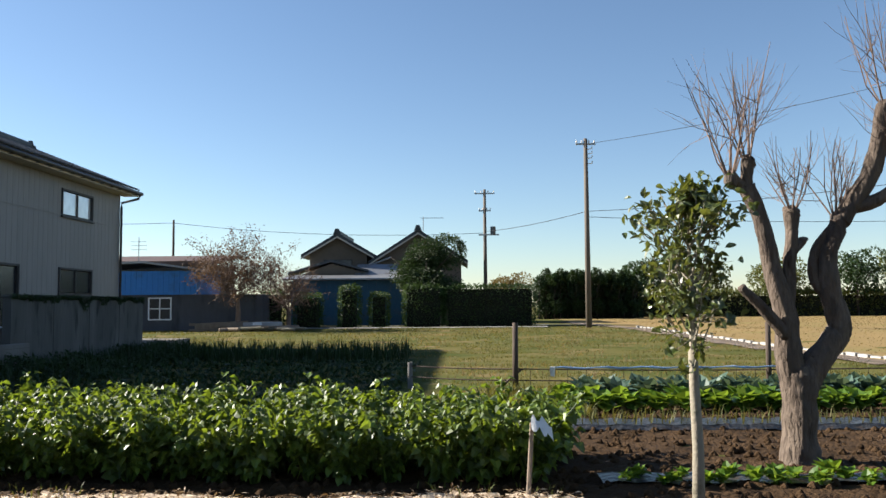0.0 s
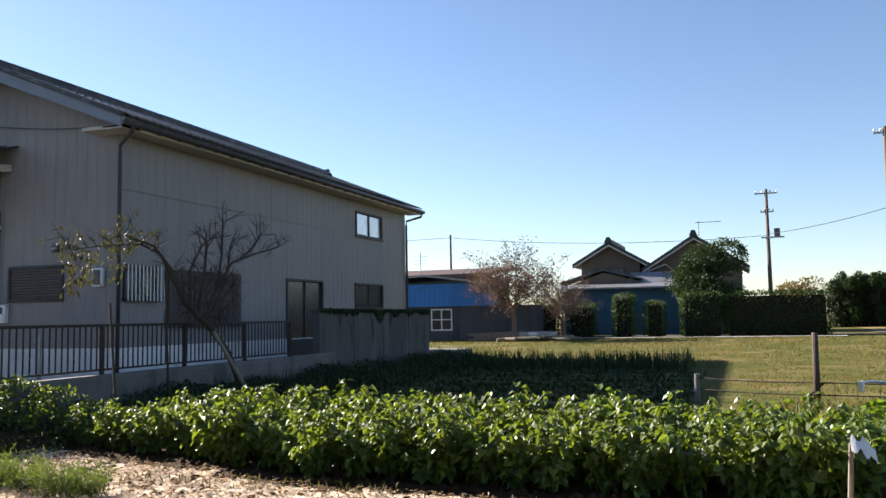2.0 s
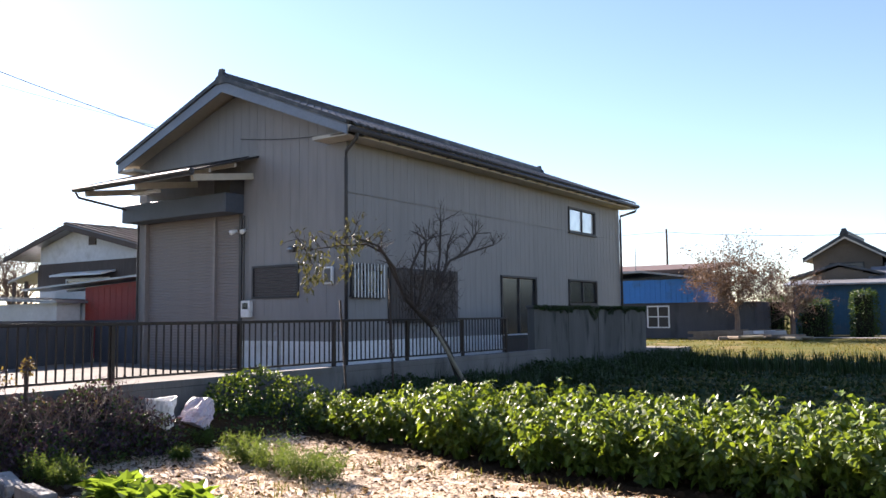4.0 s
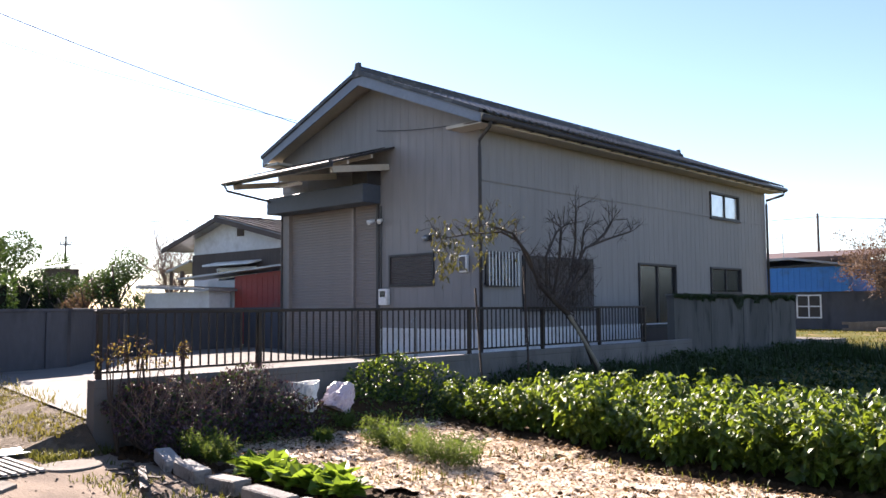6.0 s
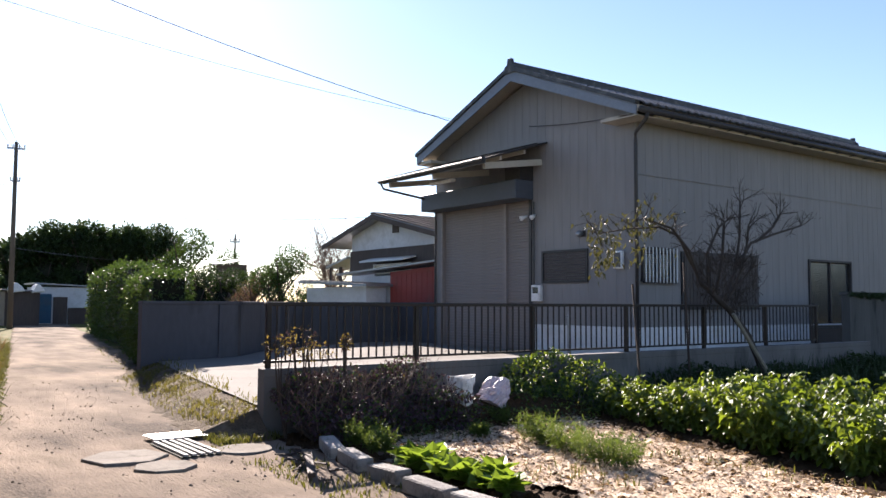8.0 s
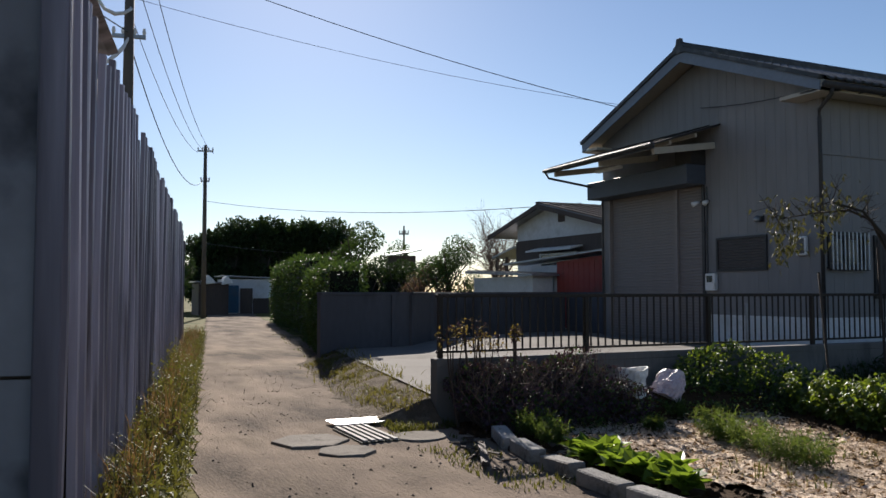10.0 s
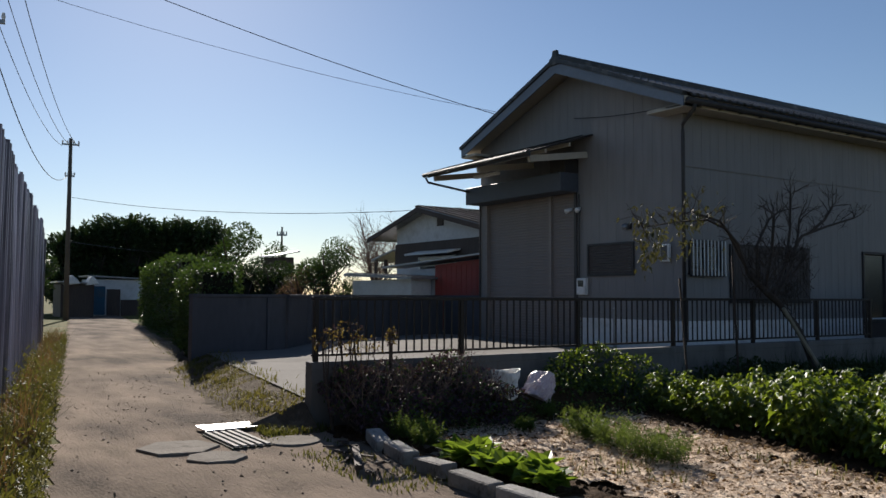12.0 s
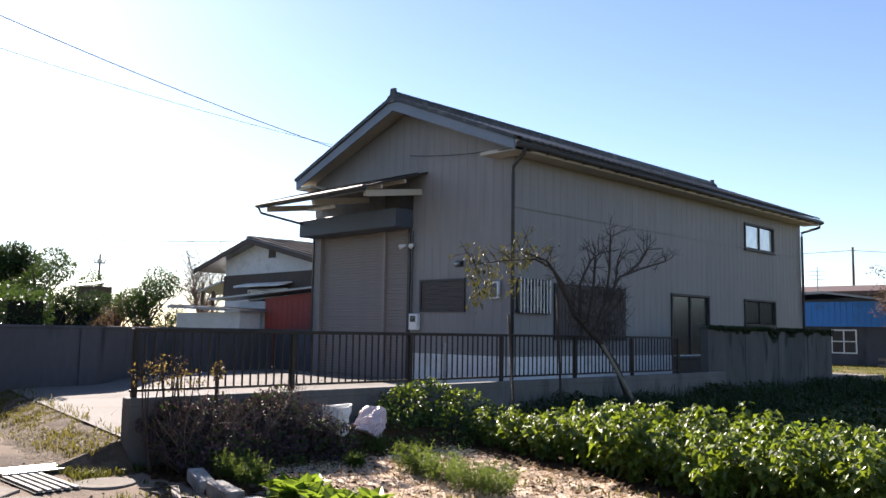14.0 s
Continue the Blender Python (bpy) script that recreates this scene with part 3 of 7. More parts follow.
def free_spans(lo, hi, u, openings, pad=0.03):
    spans, at = [], lo
    for o in sorted((o for o in openings if o[0] - pad < u < o[1] + pad), key=lambda o: o[2]):
        if o[2] - 0.03 > at:
            spans.append((at, o[2] - 0.03))
        at = o[3] + 0.03
    if hi > at:
        spans.append((at, hi))
    return spans


# raised seams between the siding sheets
u = WY0 + 0.05
while u < WY1 - 0.1:
    for a, b in free_spans(1.06, EAVE - 0.02, u, LONG_OPEN):
        part("seam", Mesh().box(WX1, WX1 + 0.004, u, u + 0.014, a, b), SIDING, wh)
    u += 0.303
u = WX0 + 0.05
while u < WX1 - 0.1:
    top = EAVE + 0.12 + (RIDGE - EAVE - 0.24) * (1 - abs(u - RIDGE_X) / (WX1 - RIDGE_X if u > RIDGE_X else RIDGE_X - WX0))
    for a, b in free_spans(1.06, top - 0.03, u, FRONT_OPEN):
        part("seam", Mesh().box(u, u + 0.014, WY0 - 0.004, WY0, a, b), SIDING, wh)
    u += 0.303
part("corner_trim", Mesh().box(WX1 - 0.02, WX1 + 0.03, WY0 - 0.03, WY0 + 0.06, 1.05, EAVE), SIDING, wh)
part("joint_strip", Mesh().box(WX1 + 0.015, WX1 + 0.026, WY0 + 0.06, WY1, 4.62, 4.65), SIDING, wh)


def window_on_side(y0, y1, z0, z1, panes, glass, label, frame_mat=TRIM_DARK):
    w = part("window", Mesh().box(WX1 - 0.02, WX1 + 0.05, y0, y0 + 0.06, z0, z1).box(WX1 - 0.02, WX1 + 0.05, y1 - 0.06, y1, z0, z1).box(WX1 - 0.02, WX1 + 0.05, y0 + 0.06, y1 - 0.06, z0, z0 + 0.06).box(WX1 - 0.02, WX1 + 0.05, y0 + 0.06, y1 - 0.06, z1 - 0.06, z1), frame_mat, wh, label)
    step = (y1 - y0 - 0.12) / panes
    for k in range(panes):
        a = y0 + 0.06 + k * step
        off = 0.012 * (k % 2)
        part("pane", Mesh().box(WX1 - 0.03 - off, WX1 - 0.022 - off, a + 0.03, a + step - 0.03, z0 + 0.09, z1 - 0.09), glass, w)
        for e in (a, a + step - 0.035):
            part("sash", Mesh().box(WX1 - 0.015, WX1 + 0.02, e, e + 0.035, z0 + 0.06, z1 - 0.06), frame_mat, w)
    part("sill", Mesh().box(WX1, WX1 + 0.09, y0 - 0.03, y1 + 0.03, z0 - 0.04, z0), frame_mat, w)
    return w


window_on_side(27.1, 29.4, 4.6, 5.52, 2, GLASS_PALE, "sliding window with frosted panes coloured pale like reflected sky")
window_on_side(27.0, 29.42, 2.0, 2.9, 2, GLASS_DARK, "sliding window with dark panes")
window_on_side(22.24, 24.56, 0.95, 2.88, 2, GLASS_DARK, "sliding glass door with dark panes")
part("door_threshold", Mesh().box(WX1 + 0.034, WX1 + 0.06, 22.24, 24.56, 0.34, 0.91), BROWN_SHUTTER, wh, "dark brown kick panel under the glass door")
window_on_side(16.6, 19.76, 1.5, 2.88, 3, GLASS_DARK, "wide window behind brown shutters")
for k in range(3):
    y = 16.66 + k * 1.03
    m = Mesh().box(WX1 + 0.052, WX1 + 0.075, y, y + 0.98, 1.56, 2.82)
    sh = part("rain_shutter", m, BROWN_SHUTTER, wh, "brown ribbed rain shutter panel")
    for j in range(7):
        part("shutter_rib", Mesh().box(WX1 + 0.075, WX1 + 0.085, y + 0.06 + j * 0.13, y + 0.09 + j * 0.13, 1.58, 2.8), BROWN_SHUTTER, sh)
gw = window_on_side(15.15, 16.35, 2.16, 2.86, 2, GLASS_DARK, "small window behind a pale metal grille")
for k in range(10):
    part("grille_bar", Mesh().box(WX1 + 0.11, WX1 + 0.13, 15.18 + k * 0.125, 15.205 + k * 0.125, 2.10, 2.92), WHITE_ALU, gw)
for z in (2.88, 2.08):
    part("grille_rail", Mesh().box(WX1 + 0.05, WX1 + 0.11, 15.15, 16.35, z, z + 0.04), TRIM_DARK, gw)

# window and roller shutter in the gable wall
fw = part("window", Mesh().box(-16.16, -16.10, WY0 - 0.05, WY0 + 0.02, 2.12, 2.96).box(-14.58, -14.52, WY0 - 0.05, WY0 + 0.02, 2.12, 2.96).box(-16.10, -14.58, WY0 - 0.05, WY0 + 0.02, 2.12, 2.18).box(-16.10, -14.58, WY0 - 0.05, WY0 + 0.02, 2.90, 2.96), TRIM_DARK, wh, "closed window with a dark brown shutter")
for k in range(11):
    part("slat", Mesh().box(-16.10, -14.58, WY0 - 0.02, WY0 + 0.005, 2.185 + k * 0.065, 2.242 + k * 0.065), BROWN_SHUTTER, fw)
shutter = part("roller_shutter", Mesh().box(-20.6, -16.62, WY0 + 0.10, WY0 + 0.12, 0.33, 4.40), SHUTTER, wh, "closed beige roller shutter of narrow slats")
slat = Mesh().prism([(WY0 + 0.10, 0), (WY0 + 0.083, 0.010), (WY0 + 0.079, 0.04), (WY0 + 0.083, 0.068), (WY0 + 0.10, 0.0785)], x=(-20.57, -16.66)).data("slat", SHUTTER)
for k in range(51):
    part("slat", slat, SHUTTER, shutter).location = (0, 0, 0.36 + k * 0.0785)
part("shutter_post", Mesh().box(-17.75, -17.64, WY0 + 0.0, WY0 + 0.11, 0.33, 4.36), SHUTTER, wh)
part("shutter_guide", Mesh().box(-16.66, -16.56, WY0 - 0.04, WY0 + 0.10, 0.33, 4.40), TRIM_DARK, wh)
part("shutter_guide", Mesh().box(-20.66, -20.57, WY0 - 0.04, WY0 + 0.10, 0.33, 4.40), SHUTTER, wh)
part("shutter_housing", Mesh().box(-20.85, -16.5, 14.35, WY0 - 0.015, 4.36, 4.86), HOUSING, wh, "blue-grey steel shutter housing", bevel=0.015)
part("shutter_motor", Mesh().box(-17.1, -16.5, 14.5, WY0 - 0.016, 4.865, 5.25), TRIM_DARK, wh)

# canopy over the shutter
cz0, cz1, cy0, cx0, cx1 = 5.84, 5.20, 12.9, -20.7, -15.95
canopy = part("canopy_roof", Mesh().prism([(WY0 - 0.02, cz0 - 0.05), (cy0, cz1 - 0.05), (cy0, cz1), (WY0 - 0.02, cz0)], x=(cx0, cx1)), TRIM_DARK, wh, "sloping dark metal canopy roof")
k = cx0 + 0.15
while k < cx1:
    part("canopy_seam", Mesh().prism([(WY0 - 0.03, cz0 + 0.002), (cy0, cz1 + 0.002), (cy0, cz1 + 0.035), (WY0 - 0.03, cz0 + 0.035)], x=(k, k + 0.03)), TRIM_DARK, canopy)
    k += 0.42
part("canopy_fascia", Mesh().box(cx0, cx1, cy0 - 0.03, cy0, cz1 - 0.14, cz1 + 0.02), HOUSING, canopy)
for x in (cx0 + 0.12, -18.4, cx1 - 0.25):
    part("canopy_beam", Mesh().beam((x, WY0 - 0.02, cz0 - 0.52), (x, cy0 + 0.15, cz1 - 0.16), 0.10, 0.16), SOFFIT, canopy, "cream-painted steel beam")
for y in (13.4, 14.2):
    z = cz1 + (y - cy0) / (WY0 - cy0) * (cz0 - cz1) - 0.10
    part("purlin", Mesh().box(cx0 + 0.05, cx1 - 0.05, y, y + 0.06, z - 0.05, z + 0.04), SOFFIT, canopy)
part("canopy_lamp", Mesh().box(-19.6, -18.5, 13.75, 13.9, 4.98, 5.06), PLASTIC_WHITE, canopy, "white fluorescent batten", bevel=0.01)
part("canopy_gutter", Mesh().tube([(cx0 - 0.1, cy0 - 0.09, cz1 - 0.07), (cx1, cy0 - 0.09, cz1 - 0.05)], [0.06, 0.06], 8), TRIM_DARK, canopy)
part("canopy_downpipe", Mesh().tube([(cx0 - 0.02, cy0 - 0.09, cz1 - 0.10), (cx0 + 0.02, cy0, cz1 - 0.28), (cx0 + 0.02, 14.3, 4.75), (-20.9, WY0 - 0.06, 4.6), (-20.9, WY0 - 0.06, 0.34)], [0.035] * 5, 7), TRIM_DARK, wh)

# roof: deck, barge boards, soffit, gutter
RX0, RX1, RY0, RY1 = -21.2, -12.4, 14.4, 32.15
deck = Mesh().prism([(RX0, EAVE + 0.0), (RIDGE_X, RIDGE), (RX1, EAVE - 0.02), (RX1, EAVE + 0.07), (RIDGE_X, RIDGE + 0.10), (RX0, EAVE + 0.09)], y=(RY0 + 0.03, RY1 - 0.03))
part("roof_deck", deck, SOFFIT, wh)
barge = Mesh().prism([(RX0 + 0.05, EAVE - 0.15), (RIDGE_X, RIDGE - 0.19), (RX1 - 0.05, EAVE - 0.15), (RX1 - 0.05, EAVE + 0.08), (RIDGE_X, RIDGE + 0.10), (RX0 + 0.05, EAVE + 0.09)], y=(RY0 - 0.01, RY0 + 0.028))
part("barge_board", barge, BARGE, wh, "blue-grey barge board")
part("barge_board", Mesh().prism([(RX0 + 0.05, EAVE - 0.15), (RIDGE_X, RIDGE - 0.19), (RX1 - 0.05, EAVE - 0.15), (RX1 - 0.05, EAVE + 0.08), (RIDGE_X, RIDGE + 0.10), (RX0 + 0.05, EAVE + 0.09)], y=(RY1 - 0.028, RY1 + 0.01)), BARGE, wh)
part("side_soffit", Mesh().box(WX1 + 0.004, RX1 - 0.03, RY0 + 0.03, RY1 - 0.03, EAVE - 0.13, EAVE - 0.09), SOFFIT, wh, "cream boxed soffit")
part("side_fascia", Mesh().box(RX1 - 0.06, RX1 - 0.02, RY0 + 0.03, RY1 - 0.03, EAVE - 0.15, EAVE - 0.02), SOFFIT, wh)
part("far_soffit", Mesh().box(RX0 + 0.03, WX0 - 0.004, RY0 + 0.03, RY1 - 0.03, EAVE - 0.13, EAVE - 0.09), SOFFIT, wh)
part("eave_return", Mesh().box(WX1 - 0.55, RX1 - 0.02, RY0 + 0.03, WY0 - 0.02, EAVE - 0.16, EAVE - 0.08), SOFFIT, wh)
part("eave_return", Mesh().box(RX0 + 0.02, WX0 + 0.5, RY0 + 0.03, WY0 - 0.02, EAVE - 0.16, EAVE - 0.08), SOFFIT, wh)
gut = part("gutter", Mesh().tube([(RX1 + 0.06, RY0 + 0.02, EAVE - 0.04), (RX1 + 0.06, RY1 + 0.1, EAVE - 0.02)], [0.075, 0.075], 8), TRIM_DARK, wh, "dark half-round gutter", smooth=True)
for k in range(24):
    part("gutter_bracket", Mesh().box(RX1 - 0.02, RX1 + 0.14, RY0 + 0.4 + k * 0.73, RY0 + 0.43 + k * 0.73, EAVE - 0.13, EAVE - 0.11), TRIM_DARK, gut)
for y0 in (WY0 - 0.09, WY1 - 0.08):
    yy = RY0 + 0.25 if y0 < 20 else RY1 - 0.1
    part("downpipe", Mesh().tube([(RX1 + 0.06, yy, EAVE - 0.1), (RX1 + 0.03, yy, EAVE - 0.22), (WX1 + 0.09, y0, EAVE - 0.42), (WX1 + 0.09, y0, EAVE - 0.6), (WX1 + 0.09, y0, 0.34)], [0.05, 0.048, 0.045, 0.045, 0.045], 8), TRIM_DARK, wh, "dark brown downpipe", smooth=True)


def tile_point(side, s, across):
    """A point on a roof slope: s metres down from the ridge."""
    run = (RX1 - RIDGE_X) if side > 0 else (RIDGE_X - RX0)
    drop = RIDGE + 0.10 - (EAVE + 0.08)
    length = math.hypot(run, drop)
    return Vector((RIDGE_X + side * run * s / length, across, RIDGE + 0.11 - drop * s / length))


def tile_mesh(side):
    """One wavy pan tile, 0.27 m wide and 0.27 m of exposed length."""
    m = Mesh()
    run = (RX1 - RIDGE_X) if side > 0 else (RIDGE_X - RX0)
    drop = RIDGE + 0.10 - (EAVE + 0.08)
    d = Vector((side * run, 0, -drop)).normalized()
    nrm = Vector((side * drop, 0, run)).normalized()
    prof = [(0.0, 0.045), (0.03, 0.055), (0.07, 0.03), (0.14, 0.008), (0.21, 0.012), (0.272, 0.04)]
    for s, lift in ((0.0, 0.0), (0.30, 0.028), (0.30, 0.0)):
        for a, h in prof:
            m.v.append(tuple(d * s + Vector((0, a, 0)) + nrm * (h + lift if not (s > 0 and lift == 0) else h - 0.01)))
    for r in range(2):
        for k in range(5):
            m.f.append((r * 6 + k, r * 6 + k + 1, r * 6 + 6 + k + 1, r * 6 + 6 + k))
    return m


slope_len = math.hypot(RX1 - RIDGE_X, RIDGE + 0.10 - EAVE - 0.08)
rows = int(slope_len / 0.27)
cols = int((RY1 - RY0) / 0.27)
near_tile = tile_mesh(1).data("roof_tile", ROOF_TILE)
rest = Mesh()
for side in (1, -1):
    proto = tile_mesh(side)
    for r in range(rows + 1):
        s = slope_len - 0.27 * (r + 1) + 0.03
        if s < 0.02:
            continue
        for c in range(cols):
            p = tile_point(side, s, RY0 + 0.06 + c * 0.27)
            if side > 0 and r < 4:
                part("roof_tile", near_tile, ROOF_TILE, wh).location = p
            else:
                n = len(rest.v)
                rest.v += [(v[0] + p.x, v[1] + p.y, v[2] + p.z) for v in proto.v]
                rest.f += [tuple(n + i for i in f) for f in proto.f]
tagged(part("roof_tiles", rest, ROOF_TILE, wh), kind="stuff")
ridge = part("ridge_cap", Mesh().tube([(RIDGE_X, RY0 - 0.02, RIDGE + 0.22), (RIDGE_X, RY1 + 0.02, RIDGE + 0.22)], [0.13, 0.13], 10), ROOF_TILE, wh, "stacked ridge tiles", smooth=True)
part("ridge_base", Mesh().box(RIDGE_X - 0.15, RIDGE_X + 0.15, RY0, RY1, RIDGE + 0.05, RIDGE + 0.17), ROOF_TILE, ridge)
for y in (RY0 - 0.05, RY1 - 0.06):
    part("ridge_end_tile", Mesh().prism([(RIDGE_X - 0.24, RIDGE + 0.02), (RIDGE_X + 0.24, RIDGE + 0.02), (RIDGE_X + 0.20, RIDGE + 0.20), (RIDGE_X + 0.10, RIDGE + 0.26), (RIDGE_X + 0.07, RIDGE + 0.42), (RIDGE_X - 0.07, RIDGE + 0.42), (RIDGE_X - 0.10, RIDGE + 0.26), (RIDGE_X - 0.20, RIDGE + 0.20)], y=(y, y + 0.11)), ROOF_TILE, wh, "ornamental ridge end tile", bevel=0.01)
part("verge_tiles", Mesh().beam((RX1 - 0.02, RY0 + 0.02, EAVE + 0.13), (RIDGE_X, RY0 + 0.02, RIDGE + 0.17), 0.16, 0.10).beam((RX0 + 0.02, RY0 + 0.02, EAVE + 0.13), (RIDGE_X, RY0 + 0.02, RIDGE + 0.17), 0.16, 0.10), ROOF_TILE, wh)

# fittings on the warehouse
flood = thing("floodlight", "pair of small white floodlights on a bracket", "floodlight", (-16.5, 14.95, 3.85))
part("bracket", Mesh().box(-16.56, -16.46, WY0 - 0.06, WY0 - 0.005, 3.80, 3.95).tube([(-16.7, WY0 - 0.10, 3.92), (-16.3, WY0 - 0.10, 3.92)], [0.015, 0.015], 6), TRIM_DARK, flood)
for dx in (-0.16, 0.14):
    part("lamp_head", Mesh().tube([(-16.5 + dx, WY0 - 0.08, 3.92), (-16.5 + dx * 1.3, WY0 - 0.20, 3.88), (-16.5 + dx * 1.5, WY0 - 0.27, 3.85)], [0.03, 0.055, 0.07], 10), PLASTIC_WHITE, flood, smooth=True)
wl = thing("wall_lamp", "small round outdoor wall lamp", "lamp", (-14.7, 14.95, 3.3))
part("base", Mesh().box(-14.8, -14.6, WY0 - 0.05, WY0 - 0.005, 3.26, 3.40), TRIM_DARK, wl)
part("globe", Mesh().tube([(-14.7, WY0 - 0.05, 3.33), (-14.7, WY0 - 0.12, 3.33), (-14.7, WY0 - 0.2, 3.31), (-14.7, WY0 - 0.24, 3.30)], [0.05, 0.085, 0.07, 0.03], 10), STEEL, wl, smooth=True)
mb = thing("meter_box", "white plastic electricity meter box on the wall", "meter box", (-16.3, 14.9, 1.85))
part("body", Mesh().box(-16.47, -16.13, WY0 - 0.14, WY0 - 0.016, 1.65, 2.08), PLASTIC_WHITE, mb, bevel=0.015)
part("dial_window", Mesh().box(-16.40, -16.20, WY0 - 0.146, WY0 - 0.14, 1.86, 2.02), GLASS_DARK, mb)
part("conduit", Mesh().tube([(-16.45, WY0 - 0.05, 2.08), (-16.45, WY0 - 0.05, 4.3)], [0.022, 0.022], 6), TRIM_DARK, mb)
ac = thing("vent_hood", "white square vent hood by the wall corner", "vent", (-13.45, 14.9, 2.6))
part("hood", Mesh().box(-13.62, -13.34, WY0 - 0.12, WY0 - 0.016, 2.42, 2.84), PLASTIC_WHITE, ac, bevel=0.02)
part("louvre", Mesh().box(-13.58, -13.38, WY0 - 0.128, WY0 - 0.12, 2.46, 2.80), CONCRETE_OLD, ac)
tap = thing("standpipe", "grey standpipe with a tap in the yard", "standpipe", (-14.5, 14.3, 0.34))
part("pipe", Mesh().tube([(-14.5, 14.3, 0.32), (-14.5, 14.3, 1.35)], [0.05, 0.045], 8), STEEL, tap)
part("tap", Mesh().tube([(-14.5, 14.3, 1.28), (-14.5, 14.18, 1.28), (-14.5, 14.15, 1.22)], [0.018, 0.018, 0.016], 6), STEEL, tap)
ant = thing("roof_antenna", "thin metal television antenna on the roof", "antenna", (-19.6, 19, 6.8))
part("mast", Mesh().tube([(-19.6, 18.0, 6.55), (-19.6, 18.0, 8.3)], [0.02, 0.018], 6), STEEL, ant)
for k in range(5):
    part("element", Mesh().tube([(-19.6 - 0.3, 17.7 + k * 0.16, 8.1), (-19.6 + 0.3, 17.7 + k * 0.16, 8.1)], [0.008, 0.008], 5), STEEL, ant)
part("boom", Mesh().tube([(-19.6, 17.6, 8.1), (-19.6, 18.5, 8.1)], [0.012, 0.012], 5), STEEL, ant)

# ---- sheds, houses and poles round the garden ----
rng = np.random.default_rng(7)

# tin shed along the track
TD = Vector((-0.987, 0.161, 0)).normalized()
TN = Vector((-TD.y, TD.x, 0))
TN = TN if TN.y > 0 else -TN
T0 = Vector((-4.75, -0.88 + 0.163 * 4.75, 0))
TLEN, TTOP = 21.9, 3.42
shed = thing("tin_shed", "long old shed clad in rusty grey corrugated tin sheets", "shed", (-14, 1, 0))


def shed_at(s, out, z):
    p = T0 + TD * s + TN * out
    return (p.x, p.y, z)


core = Mesh()
n = 0
for s in (0.03, TLEN):
    for o in (-4.6, -0.05):
        for z in (0.0, 3.25):
            core.v.append(shed_at(s, o, z))
core.f += [(0, 1, 3, 2), (4, 6, 7, 5), (0, 4, 5, 1), (2, 3, 7, 6), (1, 5, 7, 3), (0, 2, 6, 4)]
part("frame_core", core, DARK_BOARD, shed)
s, k = 0.0, 0
while s < TLEN - 0.3:
    w = 0.62 + 0.08 * math.sin(k * 5.3)
    m = Mesh()
    top = TTOP + 0.07 * math.sin(k * 3.7) + 0.05 * math.sin(k * 1.3) - (0.0 if s < 20.5 else 0.25 * (s - 20.5))
    prof = [(0.0, 0.0), (0.02, 0.045), (0.07, 0.05), (0.09, 0.008), (0.30, 0.004), (0.32, 0.045), (0.37, 0.05), (0.39, 0.008), (w + 0.02, 0.0)]
    off = 0.012 * (k % 2) + 0.008 * math.sin(k * 2.2)
    lean = 0.02 * math.sin(k * 4.4)
    for z in (0.05, 1.7, top):
        for a, o in prof:
            m.v.append(shed_at(s + a + lean * z / 3, o + off + 0.015 * math.sin(k + z), z))
    q = len(prof)
    for r in range(2):
        for i in range(q - 1):
            m.f.append((r * q + i, r * q + i + 1, (r + 1) * q + i + 1, (r + 1) * q + i))
    part("tin_sheet", m, TIN, shed)
    s += w
    k += 1
# end wall: flat patched sheets
for i, (o0, o1) in enumerate(((-1.15, -0.02), (-2.3, -1.17), (-3.45, -2.32), (-4.6, -3.47))):
    for j, (z0, z1) in enumerate(((0.05, 1.18), (1.2, 2.2), (2.22, 3.5))):
        e = 0.03 + 0.02 * ((i + j) % 2)
        m = Mesh()
        for s in (-e - 0.012, -e):
            for o in (o0, o1):
                for z in (z0, z1 + 0.03 * ((i * 3 + j) % 2)):
                    m.v.append(shed_at(s, o, z))
        m.f += [(0, 1, 3, 2), (4, 6, 7, 5), (0, 4, 5, 1), (2, 3, 7, 6), (1, 5, 7, 3), (0, 2, 6, 4)]
        part("end_sheet", m, TIN_FLAT, shed, "flat stained sheet")
m = Mesh()
for i in range(60):
    a, b = -4.6 + i * 0.077, -4.6 + (i + 1) * 0.077
    za, zb = 3.6 + 0.02 * math.sin(i * 1.9), 3.6 + 0.02 * math.sin((i + 1) * 1.9)
    m.quad(shed_at(-0.12, a, za), shed_at(-0.12, b, zb), shed_at(3.0, b, zb + 0.06), shed_at(3.0, a, za + 0.06))
part("shed_roof", m, TIN, shed, "corrugated tin roof edge")
part("corner_flashing", Mesh().beam(shed_at(-0.02, 0.02, 0.03), shed_at(-0.02, 0.02, 3.5), 0.16, 0.13), TIN, shed, "pale streaked corner flashing", bevel=0.01)
# taller lean-to rising behind the sheets
m = Mesh()
gab = [(2.6, 3.3), (2.6, 4.75), (3.3, 4.85), (7.2, 3.75), (7.2, 3.3)]
for o in (-0.55, -3.5):
    for a, z in gab:
        m.v.append(shed_at(a, o, z))
m.f += [(0, 1, 2, 3, 4), (9, 8, 7, 6, 5)] + [(i, i + 5, (i + 1) % 5 + 5, (i + 1) % 5) for i in range(5)]
part("upper_gable", m, TIN_FLAT, shed, "grey gable of the shed loft")
part("gable_trim", Mesh().beam(shed_at(2.5, -0.5, 4.82), shed_at(3.3, -0.5, 4.93), 0.14, 0.12).beam(shed_at(3.3, -0.5, 4.93), shed_at(7.4, -0.5, 3.78), 0.14, 0.10), STEEL, shed)


